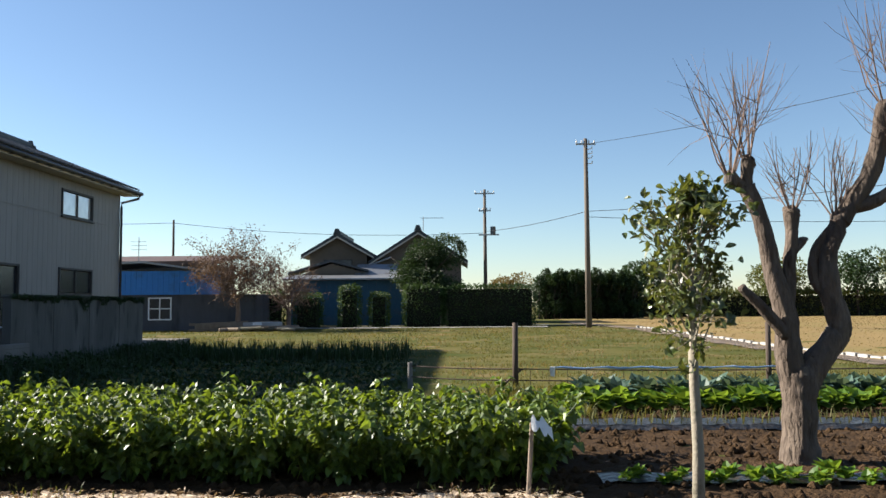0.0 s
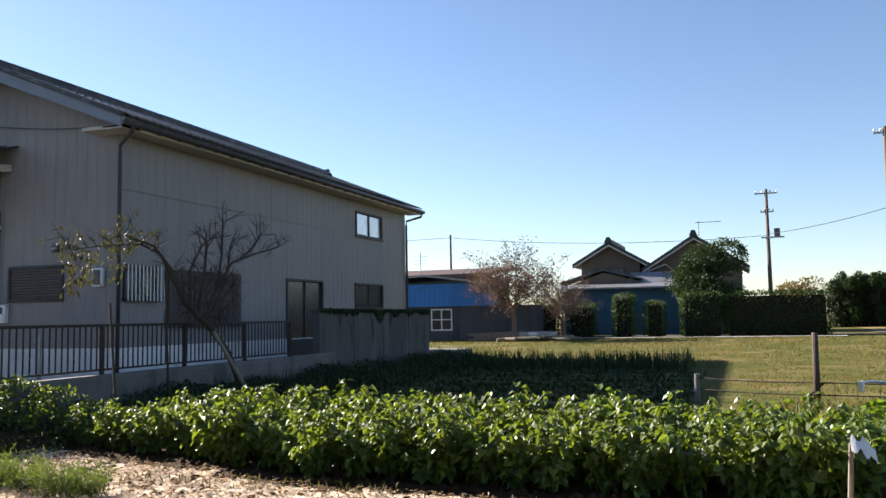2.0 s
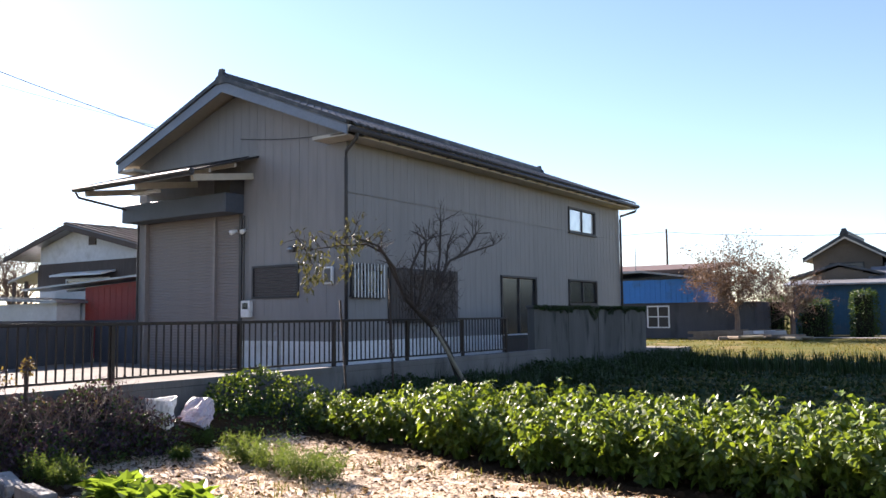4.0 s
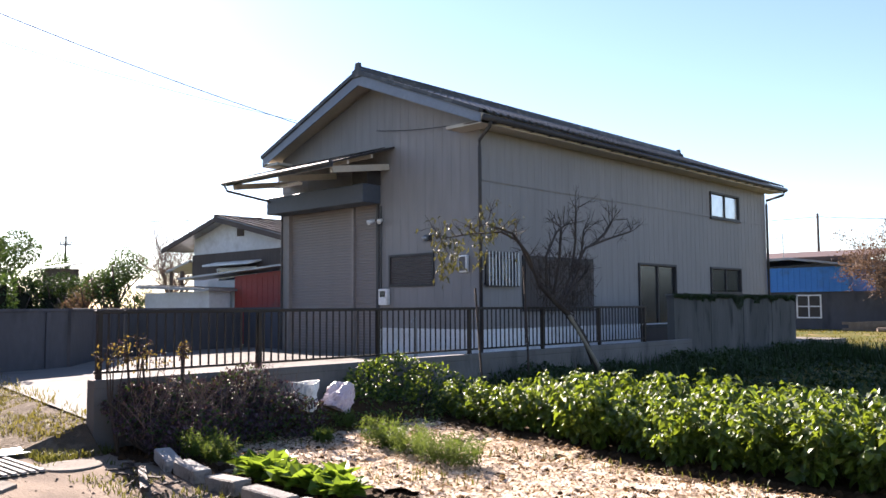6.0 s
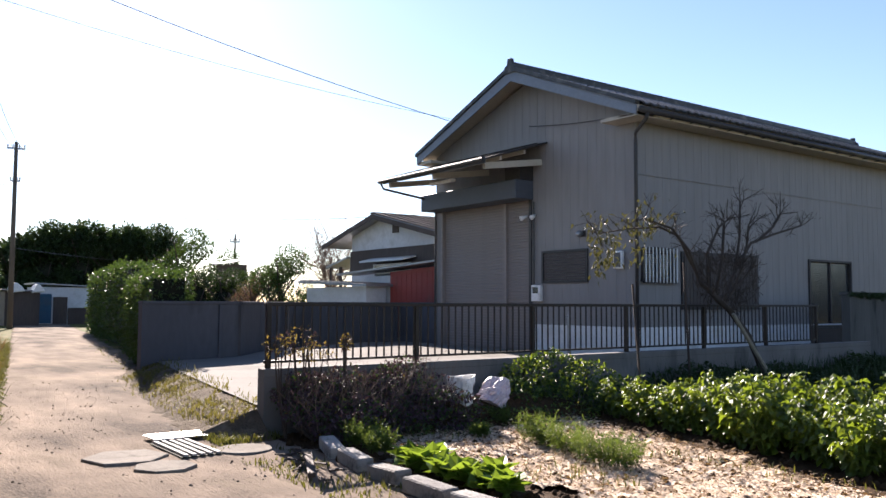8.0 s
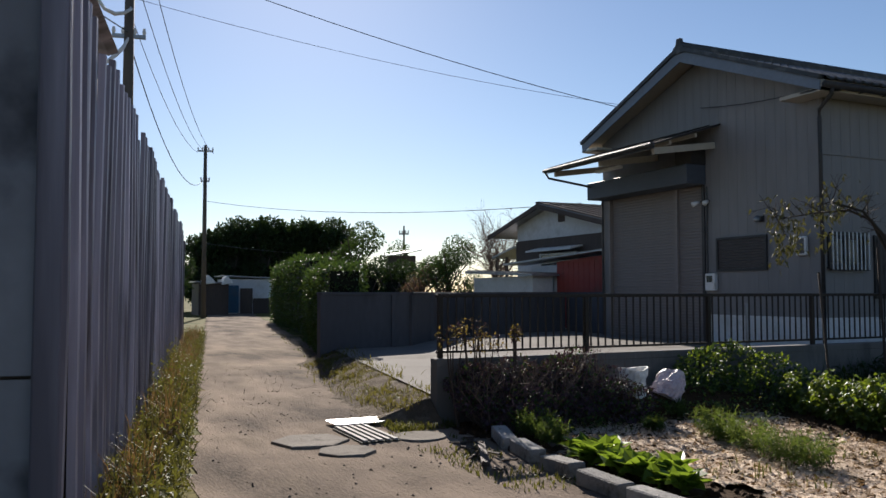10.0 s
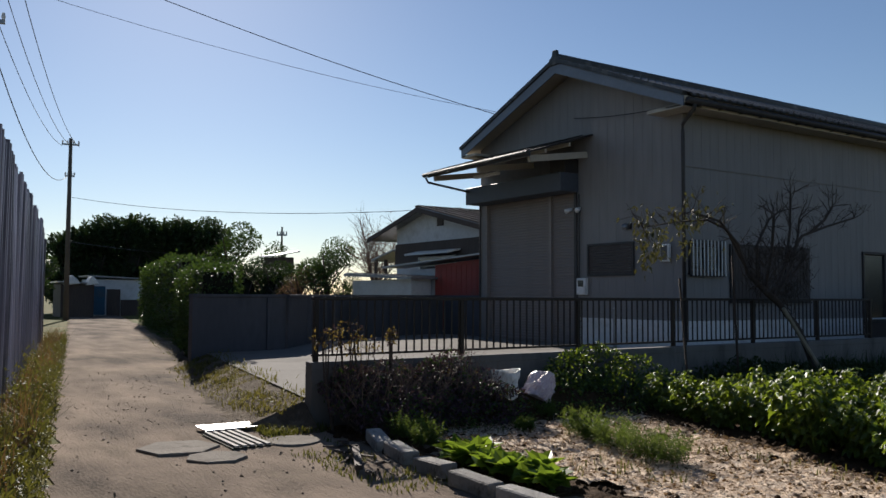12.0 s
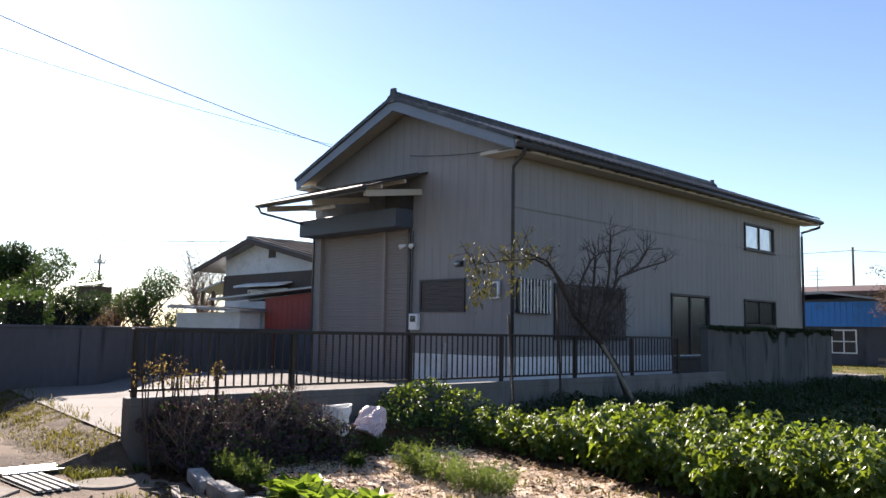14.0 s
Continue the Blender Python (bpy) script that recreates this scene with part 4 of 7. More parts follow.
def street_pole(x, y, base, top, r, label, arms, mat=POLE_CON, lean=(0, 0)):
    t = thing("utility_pole", label, "utility pole", (x, y, base), "utility poles")
    part("pole", Mesh().tube([(x, y, base - 0.1), (x + lean[0], y + lean[1], top)], [r, r * 0.62], 12), mat, t, smooth=True)
    for dz, half, turn in arms:
        c, s = math.cos(turn) * half, math.sin(turn) * half
        arm = part("crossarm", Mesh().beam((x - c + lean[0], y - s + lean[1], top - dz), (x + c + lean[0], y + s + lean[1], top - dz), 0.09, 0.09), STEEL, t)
        for f in (-0.9, -0.35, 0.35, 0.9):
            part("insulator", Mesh().tube([(x + c * f + lean[0], y + s * f + lean[1], top - dz + 0.05), (x + c * f + lean[0], y + s * f + lean[1], top - dz + 0.12), (x + c * f + lean[0], y + s * f + lean[1], top - dz + 0.22)], [0.03, 0.05, 0.03], 7), PLASTIC_WHITE, arm)
    return t


p1 = street_pole(6.97, 45.47, 0.27, 10.6, 0.17, "tall concrete utility pole beside the field path", [(0.30, 0.55, 0.1)])
for z in (10.0, 9.75, 9.5, 9.2):
    part("side_insulator", Mesh().tube([(7.05, 45.4, z), (7.3, 45.35, z + 0.02), (7.3, 45.35, z + 0.14)], [0.02, 0.03, 0.04], 6), PLASTIC_WHITE, p1)
p2 = street_pole(1.85, 61.97, 0.27, 10.15, 0.16, "concrete utility pole with a transformer behind the hedge", [(0.3, 0.75, 0.0), (1.6, 0.45, 0.0)])
tf = part("transformer_arm", Mesh().beam((1.4, 61.9, 6.75), (2.9, 61.9, 6.75), 0.1, 0.1), STEEL, p2)
part("transformer", Mesh().tube([(2.45, 61.9, 6.8), (2.45, 61.9, 7.35)], [0.2, 0.2], 10), CONCRETE_OLD, p2)
p3 = street_pole(-22.98, 66.12, 0.27, 8.55, 0.13, "thin utility pole behind the blue shed", [], TWIG_DARK)
p4 = street_pole(-49.4, 7.65, 0.14, 10.15, 0.15, "slender utility pole beside the gravel track", [(0.35, 0.45, 1.4), (2.1, 0.25, 1.4)], POLE_CON)
p5 = street_pole(-22.0, 1.47, 0.05, 10.4, 0.17, "utility pole behind the tin shed", [(0.6, 0.6, 1.4), (2.4, 0.4, 1.4)], POLE_CON)
p6 = street_pole(-47.5, 19.3, 0.14, 5.7, 0.08, "small wooden pole among the garden trees", [(0.5, 0.3, 1.0)], WOOD_DARK)


def cable(points, r, label):
    return single("overhead_cable", Mesh().tube(points, [r] * len(points), 5), CABLE, label, "cable", group="overhead cables")


for dy, dz in ((-0.45, 9.7), (0.0, 9.75), (0.45, 9.7)):
    cable(hang((-22.0, 1.47 + dy, dz + 0.25), (-49.4, 7.65 + dy, dz), 0.9), 0.012, "black overhead cable between the track poles")
cable(hang((-22.0, 1.47, 7.9), (-49.4, 7.65, 8.2), 1.6), 0.016, "thick black telephone cable along the track")
cable(hang((-22.0, 1.47, 9.2), (2.0, -6.0, 9.2), 0.8), 0.014, "black overhead cable along the tin shed")
cable(hang((-22.0, 1.47, 8.1), (1.5, -6.4, 7.9), 0.9), 0.016, "black overhead cable along the tin shed")
cable(hang((-22.0, 1.47, 10.2), (-19.7, 15.4, 6.9), 0.25), 0.011, "black service cable running to the warehouse gable")
cable(hang((-22.0, 1.47, 9.0), (-19.6, 17.8, 7.0), 0.35), 0.006, "thin service cable running to the warehouse roof")
cable(hang((-49.4, 7.65, 6.9), (-25.0, 17.0, 4.8), 0.5), 0.012, "thin service cable running to the white house")
cable(hang((1.85, 61.97, 7.0), (6.97, 45.47, 6.6), 0.15), 0.018, "black cable between the field poles")
cable(hang((1.85, 61.97, 6.9), (-22.98, 66.12, 8.3), 0.5), 0.018, "black cable over the far houses")
cable(hang((-22.98, 66.12, 8.3), (-60.0, 60.0, 9.0), 0.5), 0.018, "black cable beyond the blue shed")
cable(hang((6.97, 45.47, 6.6), (28.0, 30.0, 7.6), 0.5), 0.015, "black cable crossing the dry field")
cable(hang((6.97, 45.47, 6.3), (40.0, 52.0, 6.9), 0.4), 0.015, "black cable crossing the dry field")
cable(hang((6.97, 45.47, 10.3), (26.0, 26.0, 11.5), 0.5), 0.012, "thin power cable crossing the dry field")
cable(hang((-16.6, 14.93, 6.35), (-13.6, 14.9, 6.05), 0.05), 0.010, "thin cable fixed along the gable")
cable(hang((-49.4, 7.65, 4.45), (-63.6, 18.6, 4.6), 0.1), 0.02, "pale cable in front of the garden trees")

for pts_ in ([(-21.5, 0.70, 8.70), (-21.55, 0.88, 8.47), (-21.6, 1.11, 8.40), (-21.7, 1.32, 8.48), (-21.8, 1.5, 8.64), (-21.97, 1.48, 8.75)], [(-21.5, 0.68, 7.02), (-21.55, 0.95, 7.18), (-21.6, 1.16, 7.40), (-21.7, 1.32, 7.62), (-21.8, 1.42, 7.85), (-21.97, 1.46, 7.97)]):
    single("cable_sleeve", Mesh().tube(pts_, [0.035, 0.045, 0.05, 0.045, 0.035, 0.02], 8), PLASTIC_WHITE, "white plastic sleeve on a cable by the pole", "cable sleeve", group="cable sleeves", smooth=True)


def gable_house(name, label, x0, x1, y0, y1, base, eave, ridge, along, wall, roof, over=0.5, group=""):
    """A house with a gable roof; along is the axis of the ridge."""
    h = thing(name, label, "house" if name == "house" else "shed", ((x0 + x1) / 2, (y0 + y1) / 2, base), group)
    if along == "y":
        c = (x0 + x1) / 2
        part("wall", Mesh().prism([(x0, base), (x1, base), (x1, eave), (c, ridge), (x0, eave)], y=(y0, y1)), wall, h)
        k = (ridge - eave) / (c - x0)
        for sgn, e in ((-1, x0 - over), (1, x1 + over)):
            ez = eave - k * over
            part("roof", Mesh().prism([(e, ez), (c, ridge + 0.02), (c, ridge + 0.22), (e, ez + 0.18)], y=(y0 - over, y1 + over)), roof, h)
            n = int((y1 - y0 + 2 * over) / 0.3)
            ribs = Mesh()
            for i in range(n):
                yy = y0 - over + 0.05 + i * 0.3
                ribs.beam((e, yy, ez + 0.2), (c, yy, ridge + 0.24), 0.09, 0.06)
            tagged(part("tile_rows", ribs, roof, h), kind="stuff")
        part("barge_board", Mesh().prism([(x0 - over, eave - k * over - 0.10), (c, ridge - 0.10), (x1 + over, eave - k * over - 0.10), (x1 + over, eave - k * over + 0.02), (c, ridge + 0.02), (x0 - over, eave - k * over + 0.02)], y=(y0 - over - 0.03, y0 - over)), SOFFIT, h, "pale barge board")
        part("ridge_cap", Mesh().beam((c, y0 - over - 0.05, ridge + 0.30), (c, y1 + over, ridge + 0.30), 0.28, 0.26), roof, h)
        part("ridge_end_tile", Mesh().prism([(c - 0.28, ridge + 0.15), (c + 0.28, ridge + 0.15), (c + 0.12, ridge + 0.55), (c - 0.12, ridge + 0.55)], y=(y0 - over - 0.18, y0 - over - 0.05)), roof, h)
    else:
        c = (y0 + y1) / 2
        part("wall", Mesh().prism([(y0, base), (y1, base), (y1, eave), (c, ridge), (y0, eave)], x=(x0, x1)), wall, h)
        k = (ridge - eave) / (c - y0)
        for e in (y0 - over, y1 + over):
            ez = eave - k * over
            part("roof", Mesh().prism([(e, ez), (c, ridge + 0.02), (c, ridge + 0.18), (e, ez + 0.14)], x=(x0 - over, x1 + over)), roof, h)
            ribs = Mesh()
            for i in range(int((x1 - x0 + 2 * over) / 0.45)):
                xx = x0 - over + 0.05 + i * 0.45
                ribs.beam((xx, e, ez + 0.16), (xx, c, ridge + 0.2), 0.05, 0.05)
            tagged(part("roof_seams", ribs, roof, h), kind="stuff")
    return h


def add_window(h, x0, x1, y, z0, z1, glass=None, frame_mat=None, n=2):
    w = part("window", Mesh().box(x0, x1, y - 0.06, y - 0.01, z0, z0 + 0.07).box(x0, x1, y - 0.06, y - 0.01, z1 - 0.07, z1).box(x0, x0 + 0.07, y - 0.06, y - 0.01, z0 + 0.07, z1 - 0.07).box(x1 - 0.07, x1, y - 0.06, y - 0.01, z0 + 0.07, z1 - 0.07), frame_mat or WHITE_ALU, h)
    step = (x1 - x0 - 0.14) / n
    for i in range(n):
        a = x0 + 0.07 + i * step
        part("pane", Mesh().box(a + 0.02, a + step - 0.02, y - 0.03, y - 0.015, z0 + 0.07, z1 - 0.07), glass or GLASS_DARK, w)
    return w


# white house and red shed left of the warehouse
wh2 = thing("house", "white rendered house with a grey metal roof and dark boards", "house", (-26, 20, 0.4), "neighbouring houses")
part("wall", Mesh().prism([(-28.9, 0.3), (-20.6, 0.3), (-20.6, 3.50), (-26.55, 4.78), (-28.9, 4.20)], y=(16.6, 24.0)), WHITE_WALL, wh2)
part("roof", Mesh().prism([(-30.45, 3.82), (-26.55, 4.79), (-26.55, 4.91), (-30.45, 3.94)], y=(16.1, 24.4)), GREY_ROOF, wh2)
rr = part("roof", Mesh().prism([(-26.55, 4.79), (-19.8, 3.27), (-19.8, 3.39), (-26.55, 4.91)], y=(16.1, 24.4)), GREY_ROOF, wh2)
for i in range(19):
    y = 16.14 + i * 0.45
    part("roof_seam", Mesh().beam((-26.5, y, 4.925), (-19.85, y, 3.43), 0.05, 0.06), DARK_BOARD, rr)
part("ridge_cap", Mesh().beam((-26.55, 16.08, 4.93), (-26.55, 24.42, 4.93), 0.24, 0.07), DARK_BOARD, rr)
part("barge_board", Mesh().prism([(-30.45, 3.74), (-26.55, 4.71), (-19.8, 3.19), (-19.8, 3.36), (-26.55, 4.89), (-30.45, 3.92)], y=(16.06, 16.1)), DARK_BOARD, wh2)
part("board_band", Mesh().box(-28.95, -20.6, 16.55, 16.6, 2.75, 3.62), DARK_BOARD, wh2, "dark board band")
part("awning", Mesh().prism([(16.0, 3.10), (16.54, 3.22), (16.54, 3.28), (16.0, 3.16)], x=(-27.3, -24.3)), FOUND, wh2)
part("side_porch", Mesh().prism([(-30.7, 3.0), (-28.9, 3.35), (-28.9, 3.43), (-30.7, 3.08)], y=(16.4, 19)), GREY_ROOF, wh2)
for x in (-30.5, -29.7):
    part("porch_post", Mesh().box(x - 0.05, x + 0.05, 16.5, 16.6, 0.3, 3.05), DARK_BOARD, wh2)
part("vent", Mesh().box(-25.9, -25.5, 16.56, 16.6, 4.17, 4.46), DARK_BOARD, wh2)
add_window(wh2, -27.1, -24.6, 16.55, 2.3, 3.05, n=2)
rs = thing("lean_to", "low lean-to with red sheet wall and grey tin roof", "shed", (-24, 15.4, 0.5))
part("red_wall", Mesh().prism([(-24.5, 0.4), (-21.4, 0.4), (-21.4, 2.80), (-24.5, 2.66)], y=(15.6, 16.0)), RED_WALL, rs, "faded red sheet wall")
for i in range(10):
    part("sheet_rib", Mesh().box(-24.4 + i * 0.3, -24.37 + i * 0.3, 15.59, 15.6, 0.5, 2.64), RED_WALL, rs)
part("white_wall", Mesh().box(-26.2, -24.5, 15.6, 16.0, 0.4, 2.55), WHITE_WALL, rs)
part("tin_roof", Mesh().prism([(-27.6, 2.62), (-21.2, 2.90), (-21.2, 2.96), (-27.6, 2.68)], y=(15.2, 16.2)), GREY_ROOF, rs)
lr = thing("low_shed", "low white shed with a flat pale roof", "shed", (-28, 15, 0.4))
part("wall", Mesh().box(-29.0, -24.6, 14.7, 15.5, 0.3, 2.16), WHITE_WALL, lr)
part("roof", Mesh().prism([(-29.4, 2.34), (-24.3, 2.16), (-24.3, 2.24), (-29.4, 2.44)], y=(14.5, 15.58)), GREY_ROOF, lr)
for i in range(11):
    part("roof_rib", Mesh().beam((-29.2 + i * 0.47, 14.5, 2.45 - i * 0.0184), (-29.2 + i * 0.47, 15.58, 2.45 - i * 0.0184), 0.05, 0.05), STEEL, lr)

# sheds at the end of the track
es = thing("white_shed", "white sheet-clad shed with a tarpaulin at the track end", "shed", (-59, 11.5, 0.14))
part("wall", Mesh().box(-62, -58.8, 10.6, 14.6, 0.1, 2.55), WHITE_WALL, es)
part("roof", Mesh().prism([(10.4, 2.72), (14.8, 2.55), (14.8, 2.63), (10.4, 2.82)], x=(-62.2, -58.5)), GREY_ROOF, es)
part("door", Mesh().box(-58.78, -58.72, 10.7, 11.5, 0.2, 2.1), TEAL_WALL, es)
part("lower_wall", Mesh().box(-58.78, -58.72, 12.5, 14.6, 0.12, 1.2), DARK_BOARD, es)
part("side_door", Mesh().box(-58.78, -58.70, 11.6, 12.45, 0.15, 1.9), DARK_BOARD, es)
es2 = thing("timber_store", "brown timber store with white sheeting on top", "shed", (-56, 9.1, 0.14))
part("wall", Mesh().box(-58.5, -55.5, 8.3, 10.2, 0.1, 2.2), DARK_BOARD, es2)
part("roof", Mesh().prism([(8.1, 2.28), (10.4, 2.2), (10.4, 2.27), (8.1, 2.36)], x=(-58.7, -55.3)), GREY_ROOF, es2)
for a, b, c, w in ((8.5, 9.2, 2.75, 0.5), (9.8, 10.3, 2.7, 0.35)):
    part("sheeting", Mesh().prism([(a - 0.1, 2.1), (b + 0.15, 2.2), (b, 2.45), ((a + b) / 2, c), (a + 0.1, 2.6)], x=(-56.2, -55.2)), PLASTIC_WHITE, es2, "crumpled white sheeting", bevel=0.05)
garden_roof = thing("garden_shed", "small shed with a pale sloping roof among trees", "shed", (-44.5, 18.2, 0.14))
part("wall", Mesh().box(-46, -44.0, 17.6, 18.6, 0.1, 3.7), DARK_BOARD, garden_roof)
part("roof", Mesh().prism([(17.4, 3.72), (18.8, 4.0), (18.8, 4.08), (17.4, 3.80)], x=(-46.2, -43.6)), GREY_ROOF, garden_roof)

# blue shed behind the warehouse
bs = thing("blue_shed", "blue-painted sheet metal shed with a white window", "shed", (-18, 47, 0.27))
part("wall", Mesh().box(-26.0, -14.4, 45.5, 50.0, 2.25, 3.55), BLUE_WALL, bs, "bright blue sheet wall")
part("lower_wall", Mesh().box(-26.0, -11.2, 45.6, 50.0, 0.2, 2.25), BOUND_WALL, bs)
for i in range(38):
    part("sheet_rib", Mesh().box(-25.9 + i * 0.3, -25.85 + i * 0.3, 45.48, 45.5, 2.26, 3.54), BLUE_WALL, bs)
part("roof", Mesh().prism([(-26.3, 3.62), (-17.3, 3.98), (-13.9, 3.52), (-13.9, 3.62), (-17.3, 4.1), (-26.3, 3.74)], y=(45.1, 50.4)), GREY_ROOF, bs)
add_window(bs, -17.1, -15.8, 45.6, 0.85, 2.1, TRIM_DARK, n=2)
for z in (1.45,):
    part("glazing_bar", Mesh().box(-17.03, -15.87, 45.54, 45.59, z, z + 0.06), WHITE_ALU, bs)
part("glazing_bar", Mesh().box(-16.48, -16.42, 45.54, 45.588, 0.92, 2.03), WHITE_ALU, bs)
bh = thing("brown_shed", "long shed with a dark brown roof", "shed", (-18, 53, 0.27))
part("wall", Mesh().box(-27, -15.2, 51.5, 56, 0.2, 4.2), HOUSE_WALL, bh)
part("roof", Mesh().prism([(51.0, 4.2), (56.5, 4.9), (56.5, 5.05), (51.0, 4.35)], x=(-27.5, -14.9)), BROWN_ROOF, bh)
part("roof_edge", Mesh().box(-27.5, -14.9, 50.95, 51.0, 4.15, 4.4), BROWN_ROOF, bh)
tva = thing("roof_antenna", "small television antenna on the brown shed roof", "antenna", (-20, 52, 4.4))
part("mast", Mesh().tube([(-20.2, 52, 4.3), (-20.2, 52, 6.0)], [0.03, 0.025], 6), STEEL, tva)
for i in range(3):
    part("element", Mesh().tube([(-20.7, 52, 5.2 + i * 0.25), (-19.7, 52, 5.2 + i * 0.25)], [0.012, 0.012], 5), STEEL, tva)

# far houses behind the clipped hedges
hA = gable_house("house", "beige two-storey farmhouse with dark tiled gable roof", -10.9, -6.75, 60.2, 67, 0.27, 5.35, 6.55, "y", HOUSE_WALL, ROOF_TILE, 0.55, "neighbouring houses")
add_window(hA, -9.9, -7.8, 60.2, 4.1, 4.9, GLASS_DARK, TRIM_DARK)
part("porch_roof", Mesh().prism([(-12.0, 3.75), (-9.0, 4.62), (-6.4, 3.95), (-6.4, 4.07), (-9.0, 4.80), (-12.0, 3.90)], y=(57.8, 60.2)), ROOF_TILE, hA)
part("porch_gable", Mesh().prism([(-11.5, 3.6), (-9.0, 4.5), (-6.6, 3.85), (-6.6, 3.6)], y=(58.0, 60.2)), HOUSE_WALL, hA)
part("ground_floor", Mesh().box(-11.6, -6.6, 58.2, 60.2, 0.27, 3.6), HOUSE_WALL, hA)
hB = gable_house("house", "broad beige house with a dark tiled gable roof", -6.1, 0.05, 60.4, 68, 0.27, 4.85, 6.78, "y", HOUSE_WALL, ROOF_TILE, 0.5, "neighbouring houses")
part("link_roof", Mesh().prism([(-7.4, 4.1), (-5.0, 5.0), (-5.0, 5.1), (-7.4, 4.2)], y=(60.0, 62)), GREY_ROOF, hB)
tb = thing("roof_antenna", "television antenna on the ridge of the broad house", "antenna", (-2.9, 61, 7.3))
part("mast", Mesh().tube([(-2.7, 61, 7.0), (-2.7, 61, 8.1)], [0.03, 0.025], 6), STEEL, tb)
part("boom", Mesh().tube([(-2.9, 61, 7.95), (-1.2, 61, 7.95)], [0.02, 0.02], 5), STEEL, tb)
for i in range(6):
    part("element", Mesh().tube([(-2.7 + i * 0.28, 60.7, 7.95), (-2.7 + i * 0.28, 61.3, 7.95)], [0.012, 0.012], 5), STEEL, tb)
tl = thing("blue_store", "long low store with faded blue sheet walls", "shed", (-7.6, 56.5, 0.27))
part("wall", Mesh().box(-11.3, -3.5, 55.5, 57.6, 0.2, 3.25), TEAL_WALL, tl)
for i in range(25):
    part("sheet_rib", Mesh().box(-11.2 + i * 0.31, -11.15 + i * 0.31, 55.48, 55.5, 0.25, 3.2), TEAL_WALL, tl)
part("roof", Mesh().prism([(55.0, 3.28), (57.8, 3.6), (57.8, 3.72), (55.0, 3.38)], x=(-11.8, -3.0)), GREY_ROOF, tl)
part("lean_roof", Mesh().prism([(57.8, 3.6), (59.2, 4.4), (59.2, 4.5), (57.8, 3.72)], x=(-7.3, -4.4)), GREY_ROOF, tl)

# old cart and stacked timber by the lane
lc = thing("timber_pile", "low pile of grey timbers and pale pipes on the grass", "timber pile", (-13, 44.1, 0.25))
for i in range(18):
    x, lay = -14.3 + (i % 9) * 0.28, i // 9
    part("timber", Mesh().beam((x, 44.0 + 0.1 * (i % 3), 0.33 + 0.11 * (i % 2) + lay * 0.2), (x + 2.4, 44.3 + 0.12 * (i % 4), 0.38 + 0.08 * (i % 3) + lay * 0.2), 0.16, 0.13), WOOD_GREY, lc)
for i in range(3):
    part("pipe", Mesh().tube([(-11.4 + i * 0.5, 43.9, 0.50), (-10.4 + i * 0.5, 44.2, 0.52)], [0.24, 0.24], 10), CONCRETE if i != 1 else FOUND, lc, smooth=True)

# ---- plants ----
rng = np.random.default_rng(11)


def ball(n, centre, radii, low=-0.6):
    """Random points in and near the skin of an ellipsoid, with outward directions."""
    d = rng.normal(size=(n * 2, 3))
    d /= np.linalg.norm(d, axis=1, keepdims=True)
    d = d[d[:, 2] > low][:n]
    r = rng.uniform(0.55, 1.05, (len(d), 1)) ** 0.6
    return np.asarray(centre) + d * r * np.asarray(radii), d


def jitter(n, spread):
    return rng.normal(scale=spread, size=(n, 3))


def up_rows(n, tilt=0.5):
    return np.array([0, 0, 1.0]) + rng.normal(scale=tilt, size=(n, 3))


def crop_plant_meshes():
    """Bent stalks with broad drooping leaves, most of them towards the outside of the plant."""
    stems, leaf = Mesh(), Mesh()
    at, way, size = [], [], []
    for k in range(11):
        a = k * 2.4 + rng.uniform(-0.4, 0.4)
        h = rng.uniform(0.30, 0.74)
        spread = rng.uniform(0.10, 0.44)
        out = Vector((math.cos(a), math.sin(a), 0))
        pts = [out * 0.03, out * spread * 0.45 + Vector((0, 0, h * 0.6)), out * spread + Vector((0, 0, h))]
        stems.tube(pts, [0.012, 0.009, 0.005], 5)
        for f in np.linspace(0.2, 1.0, 9):
            p = pts[0].lerp(pts[1], f * 2) if f < 0.5 else pts[1].lerp(pts[2], f * 2 - 1)
            for _k in range(5 if f > 0.6 else 3):
                b = rng.uniform(0, 2 * np.pi)
                d = Vector((math.cos(b), math.sin(b), rng.uniform(-0.75, 0.30))) + out * 0.35
                q = p + d.normalized() * rng.uniform(0.0, 0.05)
                at.append(tuple(q))
                way.append(tuple(d))
                size.append(rng.uniform(0.06, 0.125) * (1.1 - 0.25 * f))
    n, size = len(at), np.array(size)
    leaf.leaves(at, way, up_rows(n, 0.45), size, size * rng.uniform(0.55, 0.78, n), 0.34, True)
    return stems, leaf


def crop_plant(k):
    t = thing("crop_plant", "bushy green vegetable plant with broad glossy leaves", "crop plant", (0, 0, 0), "leafy crop row")
    s, l = crop_plant_meshes()
    part("stalk", s, L_CROP, t)
    part("leaves", l, L_CROP, t)
    return t


